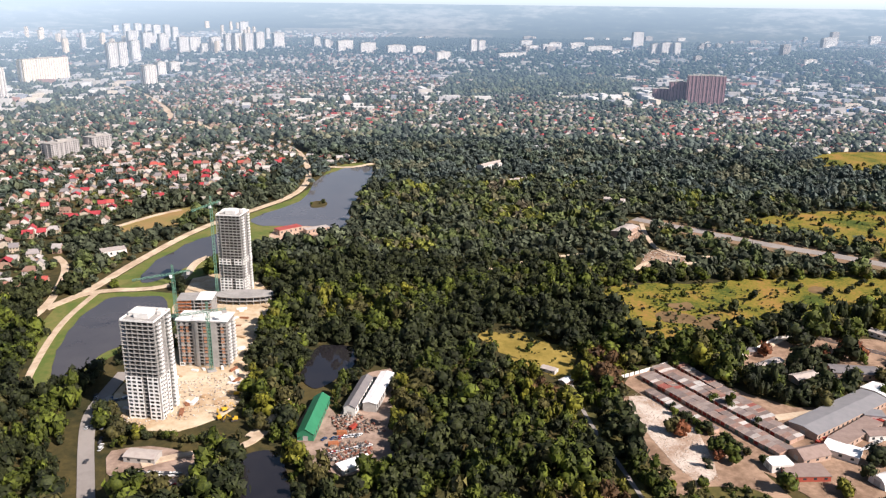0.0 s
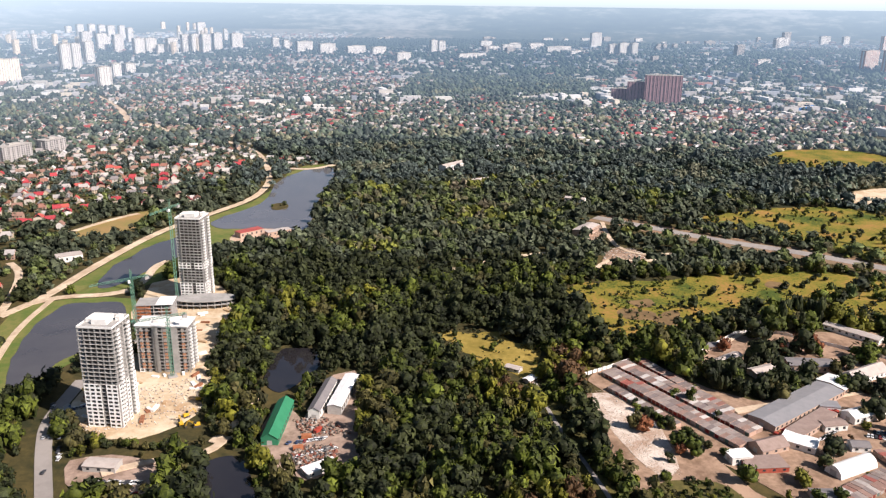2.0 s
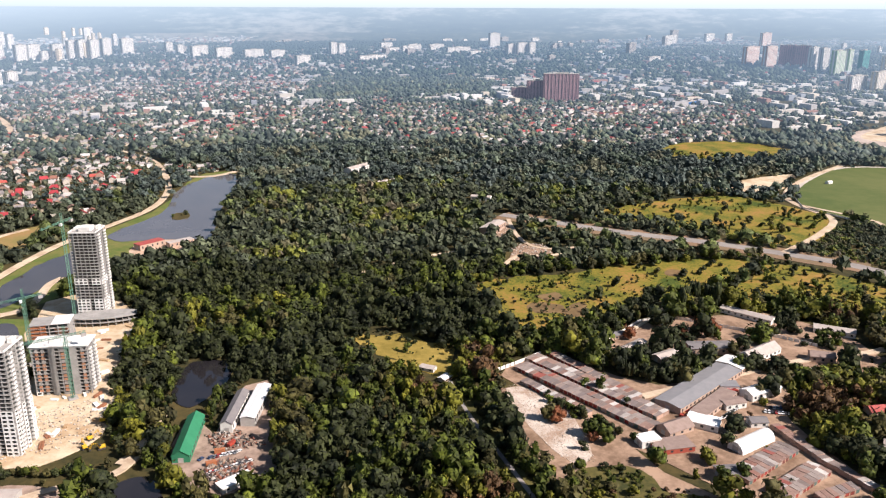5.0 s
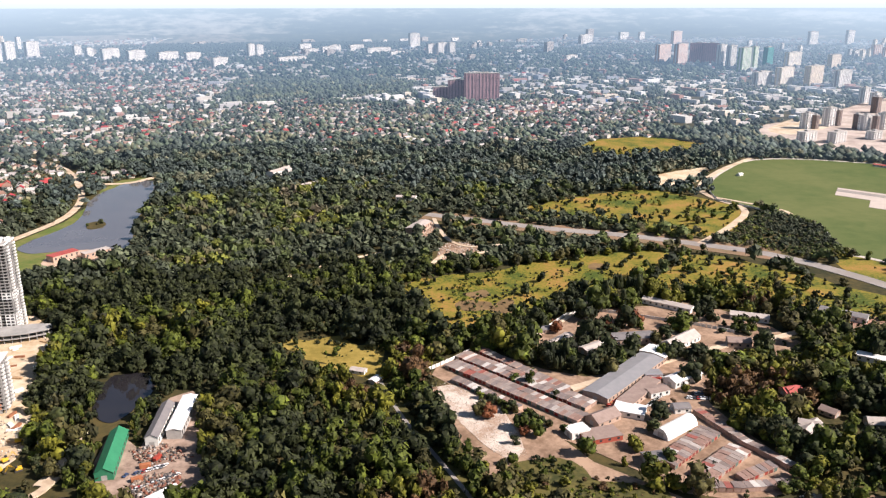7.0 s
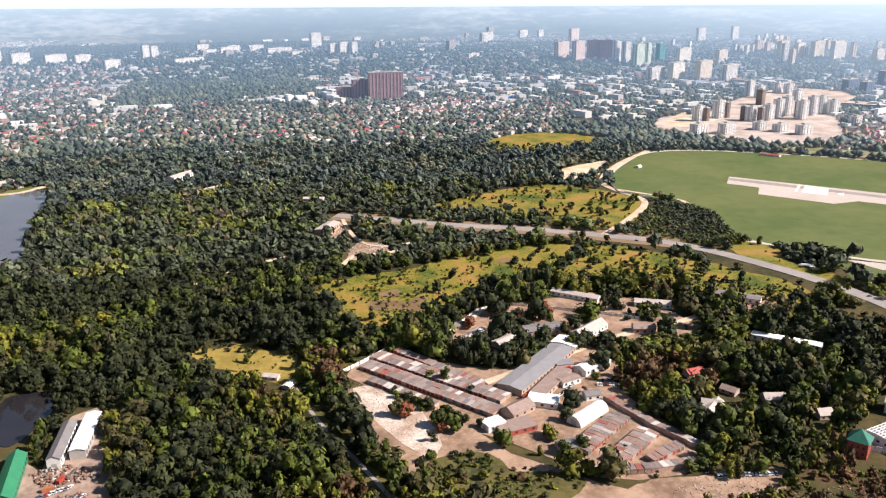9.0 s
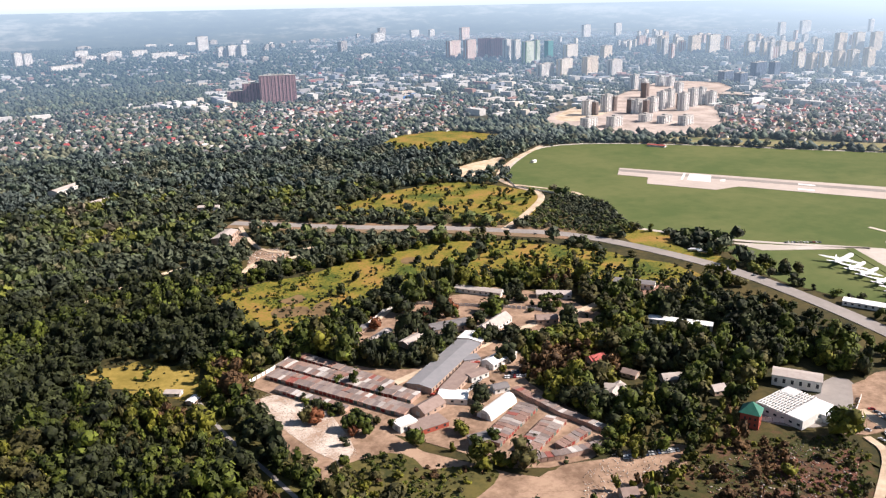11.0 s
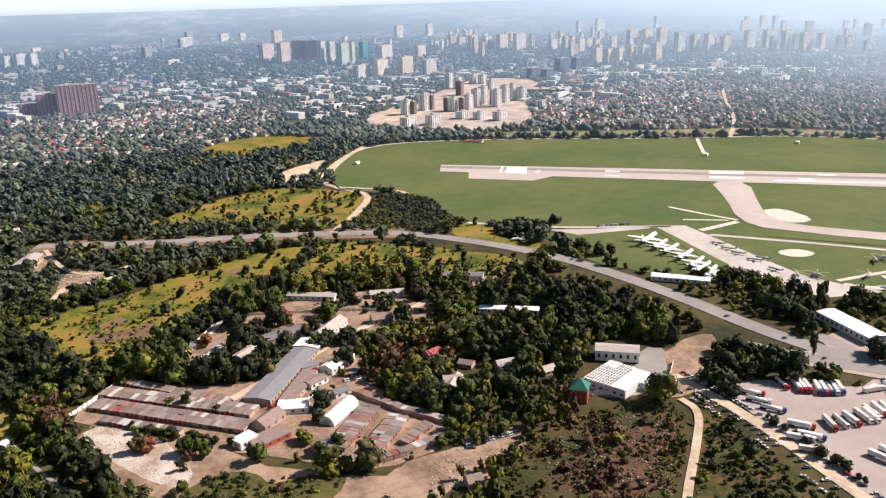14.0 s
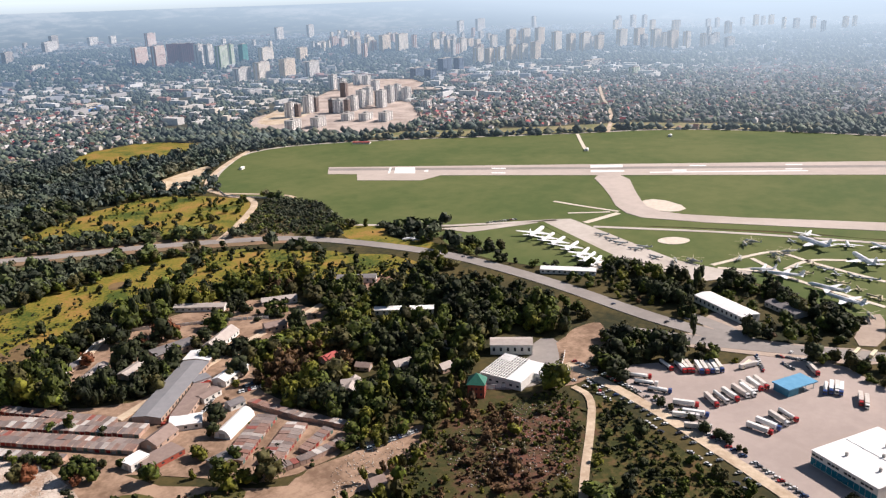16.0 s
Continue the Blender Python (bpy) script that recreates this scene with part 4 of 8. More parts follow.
x, y = scatter(300, 760, 8.1, RNG)
k = free(x, y)
x, y = x[k], y[k]
size = (6.5 + 9.5 * RNG.uniform(0, 1, len(x)) ** 1.7) * np.where(inside(x, y, LOW_SCRUB), 0.4, 1)
belt = inside(x, y, [(530, 480), (640, 420), (720, 230), (660, 60), (540, 60), (500, 200)])
k = ~belt | (RNG.uniform(0, 1, len(x)) < 0.6)
x, y, size = x[k], y[k], size[k] * np.where(belt[k], 0.66, 1)
young = (np.hypot(x, y) < 530) & (field(x, y, 110, 71) + RNG.uniform(-0.2, 0.2, len(x)) > 0.5)
wood("woods", x[~young], y[~young], size[~young], NEAR_CROWNS, "dense mixed green woodland with uneven crowns", RNG)
wood("woods", x[young], y[young], size[young] * 0.62, YOUNG_CROWNS, "slender young trees crowded in green woodland", RNG)
x, y = scatter(300, 530, 8.1, RNG)
k = free(x, y) & (field(x, y, 110, 71) + RNG.uniform(-0.1, 0.1, len(x)) > 0.5)
x, y = x[k], y[k]
wood("woods", x, y, RNG.uniform(3.2, 6, len(x)), YOUNG_CROWNS, "slender young trees crowded in green woodland", RNG)
x, y = scatter(760, 1500, 8.6, RNG)
h = homes(x, y)
k = free(x, y) & ~(h & (RNG.uniform(0, 1, len(x)) < 0.3))
x, y, h = x[k], y[k], h[k]
size = (7.5 + 9 * RNG.uniform(0, 1, len(x)) ** 1.6) * np.where(h, 0.62, 1) * np.where(inside(x, y, LOW_SCRUB), 0.4, 1)
near = np.hypot(x, y) + RNG.uniform(-60, 60, len(x)) < 1130
wood("woods", x[near], y[near], size[near], MID_CROWNS, "dense mixed green woodland beyond the meadow", RNG, LEAVES_HAZED)
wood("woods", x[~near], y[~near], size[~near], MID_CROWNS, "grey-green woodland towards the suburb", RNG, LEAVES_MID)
x, y = scatter(1500, 3000, 13, RNG)
h = homes(x, y)
k = free(x, y) & ~(h & (RNG.uniform(0, 1, len(x)) < np.where(x > 1.9 * y, 0.35, np.where(x > 0.8 * y, 0.6, 0.25)))) & ~(town(x, y) & (RNG.uniform(0, 1, len(x)) + field(x, y, 260, 9) < 0.9))
x, y, h = x[k], y[k], h[k]
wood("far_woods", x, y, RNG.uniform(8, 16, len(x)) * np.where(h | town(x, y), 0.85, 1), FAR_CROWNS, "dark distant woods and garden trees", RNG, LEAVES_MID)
x, y = scatter(3000, 6000, 27, RNG)
k = ~(homes(x, y) & (RNG.uniform(0, 1, len(x)) < 0.4)) & (inside(x, y, WOOD_FAR) | (RNG.uniform(0, 1, len(x)) + field(x, y, 700, 9) > 0.9))
x, y = x[k], y[k]
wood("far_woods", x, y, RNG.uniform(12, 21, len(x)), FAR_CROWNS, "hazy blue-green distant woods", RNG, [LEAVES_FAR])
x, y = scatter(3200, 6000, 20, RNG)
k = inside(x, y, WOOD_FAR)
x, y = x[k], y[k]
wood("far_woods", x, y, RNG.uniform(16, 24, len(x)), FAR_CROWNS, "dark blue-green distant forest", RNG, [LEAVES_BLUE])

x, y = scatter(600, 1120, 4.2, RNG)
k = inside(x, y, LOW_SCRUB) & free(x, y) & (RNG.uniform(0, 1, len(x)) < 1.3 * field(x, y, 60, 15) + 0.15)
x, y = x[k], y[k]
wood("thicket", x, y, RNG.uniform(3, 6, len(x)), MID_CROWNS, "low dense green thicket beside the airfield", RNG, LEAVES_HAZED)

# scrub in the meadows and on the waste ground
x, y = scatter(150, 1500, 9, RNG)
k = np.zeros(len(x), bool)
for p, chance in ((MEADOW_A, 0.1), (GLADE, 0.5), (GRASS_LOW, 0.5), (MEADOW_B, 0.16), (MEADOW_C, 0.3), (MEADOW_D, 0.4), (MEADOW_E, 0.3), (MEADOW_F, 0.5), (TIP, 0.7), (SCRUBLAND, 1.0), (COMPOUND, 0.25), (DRY_EDGE, 0.2), (GARAGES, 0.05), (CLEARING, 0.06), (SCRAPYARD, 0.02)):
    k |= inside(x, y, p) & (RNG.uniform(0, 1, len(x)) < chance * 2 * field(x, y, 60, 12))
for p, w in LINES:
    k &= ~near_line(x, y, p, w)
for row in WORKS:
    line = [row[0][0], row[0][-1]]
    k &= ~near_line(x, y, line, row[1] + 5) & ~near_line(x, y, [toward(q, 9) for q in line], row[1] + 3) & ~near_line(x, y, [toward(q, 17) for q in line], row[1])
for p in (POND_FAR, POND_MID, POND_LEFT, POND_WOOD, POND_NEAR):
    k &= ~inside(x, y, p)
x, y = x[k], y[k]
wood("scrub", x, y, 2 + 6 * RNG.uniform(0, 1, len(x)) ** 2.2, NEAR_CROWNS, "scattered bushes and young trees", RNG)
# weeds and low thickets, thick on the waste ground
x, y = scatter(150, 760, 2.8, RNG)
k = np.zeros(len(x), bool)
for p, chance in ((TIP, 0.8), (SCRUBLAND, 0.9), (GRASS_LOW, 0.6), (MEADOW_B, 0.22), (MEADOW_D, 0.3), (MEADOW_F, 0.35), (MEADOW_A, 0.12), (GLADE, 0.5)):
    k |= inside(x, y, p) & (RNG.uniform(0, 1, len(x)) < chance * 2 * np.clip(field(x, y, 34, 14) - 0.12, 0, 1))
for p, w in LINES:
    k &= ~near_line(x, y, p, w)
x, y = x[k], y[k]
wood("weeds", x, y, 1.1 + 3.0 * RNG.uniform(0, 1, len(x)) ** 2.2, MID_CROWNS, "rough weeds and low thicket on open ground", RNG)

# ---- homes ----
ROOF = palette("house_roof", [(0.30, 0.27, 0.265), (0.36, 0.33, 0.32), (0.22, 0.11, 0.08), (0.33, 0.30, 0.29), (0.44, 0.41, 0.39), (0.26, 0.18, 0.145), (0.18, 0.17, 0.17), (0.52, 0.51, 0.50), (0.29, 0.19, 0.155), (0.34, 0.07, 0.07)], 0.7)
ROOF_OB = palette("house_roof_near", [(0.42, 0.06, 0.07), (0.33, 0.30, 0.29), (0.45, 0.10, 0.08), (0.50, 0.46, 0.43), (0.30, 0.15, 0.11), (0.36, 0.05, 0.06), (0.24, 0.22, 0.22), (0.40, 0.37, 0.35), (0.28, 0.17, 0.13)], 0.7, vary="object")
WALL = palette("house_wall", [(0.70, 0.67, 0.62), (0.62, 0.52, 0.40), (0.75, 0.72, 0.68), (0.50, 0.36, 0.28), (0.66, 0.60, 0.50)], 0.9)
WALL_OB = palette("house_wall_near", [(0.60, 0.55, 0.48), (0.56, 0.46, 0.34), (0.68, 0.65, 0.60), (0.42, 0.28, 0.21), (0.58, 0.50, 0.40)], 0.9, vary="object")
# windows, roofs and walls: haze glow painted in with distance
GLASS = paint_haze(mat("dark_window", (0.03, 0.035, 0.04), (0.05, 0.055, 0.06), 2, 0.15))
paint_haze(ROOF)
paint_haze(WALL)


def gable(w, d, h, rise_, over=0.4, hip=0.0):
    """Wall and roof of a house of width w along x, as vertices and faces."""
    a, b = w / 2, d / 2
    wv = [(-a, -b, 0), (a, -b, 0), (a, b, 0), (-a, b, 0), (-a, -b, h), (a, -b, h), (a, b, h), (-a, b, h), (-a, 0, h + rise_ * (1 - hip)), (a, 0, h + rise_ * (1 - hip))]
    wf = [(0, 1, 5, 4), (2, 3, 7, 6), (1, 2, 6, 9, 5), (3, 0, 4, 8, 7)]
    A, B, e, t = a + over, b + over, h - over * rise_ / b, 0.25
    c = a + over - hip * b
    rv = [(-A, -B, e), (A, -B, e), (c, 0, h + rise_), (-c, 0, h + rise_), (A, B, e), (-A, B, e)]
    rv += [(x, y, z + t) for x, y, z in rv]
    rf = [(6, 7, 8, 9), (8, 10, 11, 9), (0, 3, 2, 1), (2, 3, 5, 4), (0, 1, 7, 6), (4, 5, 11, 10), (1, 2, 8, 7), (2, 4, 10, 8), (0, 6, 9, 3), (3, 9, 11, 5)]
    return wv, wf, rv, rf


def house(w, d, h, r, hip, floors):
    ob = thing("house", 0, 0, 0, 0, "detached house with pale walls and a pitched roof among garden trees", "house", "houses of the suburb")
    wv, wf, rv, rf = gable(w, d, h, r, 0.5, hip)
    wall_ob = link_mesh("wall", wv, wf, WALL_OB, ob)
    link_mesh("roof", rv, rf, ROOF_OB, ob)
    bm = bmesh.new()
    for k in range(floors):
        z = 0.9 + 2.9 * k
        for x in np.linspace(-w / 2 + 1.6, w / 2 - 1.6, 3):
            for s in (-1, 1):
                box(bm, x - 0.6, x + 0.6, s * d / 2 - 0.04, s * d / 2 + 0.04, z, z + 1.4)
    part("window_grid", bm, GLASS, wall_ob)["kind"] = "stuff"
    return ob


x, y = scatter(700, 2900, 19, RNG)
k = homes(x, y) & free(x, y) & (RNG.uniform(0, 1, len(x)) < np.where(x > 1.9 * y, 0.7, np.where(x > 0.8 * y, 0.95, 0.66)))
x, y = x[k], y[k]
order = np.argsort(np.hypot(x, y))
x, y = x[order], y[order]
kinds = [(11, 9, 5.8, 3.2, 0.0, 2), (10, 8, 3.2, 3.0, 0.0, 1), (13, 10, 6.2, 3.4, 0.6, 2), (12, 8, 3.4, 2.6, 0.5, 1), (9, 8, 6.0, 3.6, 0.0, 2)]
made = []
for i in range(260):
    j, turn = i % len(kinds), RNG.choice([12, 102, 20, 110]) + RNG.uniform(-8, 8)
    if i < len(kinds):
        ob = house(*kinds[j])
        ob.matrix_basis = pose(x[i], y[i], 0, 0, 0, turn)
        made.append(ob)
    else:
        copy_thing(made[j], pose(x[i], y[i], 0, 0, 0, turn))


def hamlet(name, x, y, scale, label):
    """The houses too far off to pick apart, as one wall mesh and one roof mesh."""
    WV, WF, RV, RF = [], [], [], []
    for px, py, s in zip(x, y, scale):
        w, d, h, r = RNG.uniform(8, 15) * s, RNG.uniform(7, 10) * s, RNG.choice([3.2, 3.6, 6.0]) * s, RNG.uniform(2.0, 3.6) * s
        wv, wf, rv, rf = gable(w, d, h, r, 0.5, RNG.choice([0, 0, 0.6]))
        a = radians(RNG.choice([12, 102, 20, 110]) + RNG.uniform(-10, 10))
        c, sn = math.cos(a), math.sin(a)
        for src, dst_v, dst_f, fs in ((wv, WV, WF, wf), (rv, RV, RF, rf)):
            o = len(dst_v)
            dst_v += [(px + c * u - sn * v, py + sn * u + c * v, q) for u, v, q in src]
            dst_f += [tuple(i + o for i in f) for f in fs]
    ob = thing(name, 0, 0, 0, 0, label, "houses", kind="stuff")
    link_mesh("walls", rise(np.array(WV)), WF, WALL, ob)
    link_mesh("roofs", rise(np.array(RV)), RF, ROOF, ob)


hamlet("houses", x[260:], y[260:], np.ones(len(x)), "many small houses with grey, red and brown roofs")
x, y = scatter(2300, 7000, 42, RNG)
k = (homes(x, y) | (town(x, y) & (RNG.uniform(0, 1, len(x)) < 0.22))) & free(x, y) & ~inside(x, y, WOOD_FAR) & (np.hypot(x, y) > 2700)
hamlet("houses", x[k], y[k], 1.35 + 0 * x[k], "far specks of pale houses among trees")

# low flat-roofed works and shops of the town
def works(name, x, y, label):
    V, F, I = [], [], []
    for px, py in zip(x, y):
        w, d, h = RNG.uniform(14, 60), RNG.uniform(10, 22), RNG.choice([5, 6, 9, 12, 15])
        a = radians(RNG.choice([12, 102]) + RNG.uniform(-6, 6))
        c, sn, o = math.cos(a), math.sin(a), len(V)
        V += [(px + c * u - sn * v, py + sn * u + c * v, q) for q in (0, h) for u, v in ((-w / 2, -d / 2), (w / 2, -d / 2), (w / 2, d / 2), (-w / 2, d / 2))]
        F += [(o, o + 1, o + 5, o + 4), (o + 1, o + 2, o + 6, o + 5), (o + 2, o + 3, o + 7, o + 6), (o + 3, o, o + 4, o + 7), (o + 4, o + 5, o + 6, o + 7)]
    m = palette("works_paint", [(0.72, 0.70, 0.66), (0.55, 0.51, 0.46), (0.62, 0.60, 0.57), (0.46, 0.44, 0.43), (0.70, 0.62, 0.52), (0.40, 0.24, 0.20), (0.78, 0.77, 0.75), (0.52, 0.50, 0.50), (0.34, 0.36, 0.40), (0.60, 0.58, 0.55)], 0.8, 4)
    # haze glow mixed into the works' paint, once
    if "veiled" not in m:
        paint_haze(m)["veiled"] = 1
    tagged(link_mesh(name, rise(np.array(V)), F, m), label, "buildings", kind="stuff")


x, y = scatter(1850, 3000, 50, RNG)
k = (town(x, y) | inside(x, y, YARDS_E)) & free(x, y) & ~homes(x, y) & (RNG.uniform(0, 1, len(x)) + field(x, y, 300, 44) > 0.68)
works("low_buildings", x[k], y[k], "low pale works and shops of the town")
x, y = scatter(3000, 7500, 95, RNG)
k = ~inside(x, y, WOOD_FAR) & ~homes(x, y) & (RNG.uniform(0, 1, len(x)) + field(x, y, 800, 45) > 0.85)
works("low_buildings", x[k], y[k], "distant low pale buildings of the town")

# ---- blocks of flats ----
def pane_at(bm, a, b, h):
    bm.faces.new([bm.verts.new(p) for p in (a, b, (*b[:2], b[2] + h), (*a[:2], a[2] + h))])


made_blocks = []
RIBS = [mat("balcony_white", (0.74, 0.72, 0.69), (0.64, 0.62, 0.60), 6, 0.8), mat("balcony_brown", (0.68, 0.58, 0.50), (0.60, 0.51, 0.44), 6, 0.8), mat("balcony_grey", (0.46, 0.44, 0.43), (0.40, 0.38, 0.37), 6, 0.8)]


def block(x, y, w, h, d, wall, label, turn=None, name="apartment_block", top=True):
    X, Y, Z, s = lie(x, y)
    a = math.degrees(math.atan2(-x, y)) + (62 if x > 0.3 * y else 40) if turn is None else turn
    ob = thing(name, X, Y, Z - 0.3, a, label, "building", size=s)
    bm = boxes((-w / 2, w / 2, -d / 2, d / 2, 0, h))
    body = part("wall", bm, wall, ob)
    bm = bmesh.new()
    fh = 3.0 if h > 12 else 3.4
    floors, cols, rows = max(1, int(h / fh)), max(2, int(w / 4.2)), max(2, int(d / 4.5))
    for k in range(floors):
        z = 0.9 + k * h / floors
        for i in range(cols):
            c = -w / 2 + (i + 0.5) * w / cols
            pane_at(bm, (c - 0.3 * w / cols, -d / 2 - 0.06, z), (c + 0.3 * w / cols, -d / 2 - 0.06, z), 1.7)
        for i in range(rows):
            c = -d / 2 + (i + 0.5) * d / rows
            pane_at(bm, (-w / 2 - 0.06, c + 0.9, z), (-w / 2 - 0.06, c - 0.9, z), 1.5)
            pane_at(bm, (w / 2 + 0.06, c - 0.9, z), (w / 2 + 0.06, c + 0.9, z), 1.5)
    part("window_grid", bm, GLASS, body)["kind"] = "stuff"
    bm = bmesh.new()
    n = max(1, int(w / 9))
    for k in range(n):
        c = -w / 2 + (k + 0.5) * w / n
        box(bm, c - 0.14 * w / n, c + 0.14 * w / n, -d / 2 - 0.9, -d / 2 - 0.1, 1.5, h - 1)
    if d > 12:
        box(bm, w / 2 + 0.1, w / 2 + 0.9, -d * 0.14, d * 0.14, 1.5, h - 1)
        box(bm, -w / 2 - 0.9, -w / 2 - 0.1, -d * 0.14, d * 0.14, 1.5, h - 1)
    part("facade_relief", bm, {PANEL_C: RIBS[1 if len(made_blocks) % 2 else 0], PANEL_P: RIBS[0], PANEL_W: RIBS[2], PANEL_G: RIBS[0]}.get(wall, wall), ob)["kind"] = "stuff"
    made_blocks.append(ob)
    if top:
        part("roof", boxes((-w / 2 - 0.3, w / 2 + 0.3, -d / 2 - 0.3, d / 2 + 0.3, h, h + 0.8), (-w * 0.15, w * 0.2, -d * 0.2, d * 0.2, h + 0.8, h + 3.4)), M_ROOFGREY, ob)
    return ob


M_ROOFGREY = mat("flat_roof", (0.42, 0.40, 0.37), (0.30, 0.28, 0.26), 5, 0.9)
PANEL_W = mat("white_panel", (0.82, 0.79, 0.75), (0.72, 0.69, 0.65), 9, 0.85)
PANEL_C = mat("cream_panel", (0.80, 0.70, 0.57), (0.70, 0.60, 0.48), 9, 0.85)
PANEL_P = mat("pink_panel", (0.62, 0.40, 0.33), (0.54, 0.35, 0.29), 9, 0.85)
PANEL_B = mat("purple_brick", (0.36, 0.23, 0.26), (0.42, 0.28, 0.30), 8, 0.9)
PANEL_G = mat("green_panel", (0.30, 0.46, 0.26), (0.45, 0.52, 0.40), 9, 0.85)
PANEL_T = mat("teal_panel", (0.08, 0.26, 0.26), (0.12, 0.32, 0.30), 9, 0.85)
PANEL_S = mat("slate_glass", (0.13, 0.17, 0.24), (0.18, 0.22, 0.29), 9, 0.4)
PANEL_Y = mat("grey_panel", (0.40, 0.38, 0.37), (0.33, 0.31, 0.30), 9, 0.85)
# weaker haze glow painted into the blocks' wall, rib and roof colours
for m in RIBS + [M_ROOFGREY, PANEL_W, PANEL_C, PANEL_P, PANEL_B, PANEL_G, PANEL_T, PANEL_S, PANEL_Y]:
    paint_haze(m, 0.6)
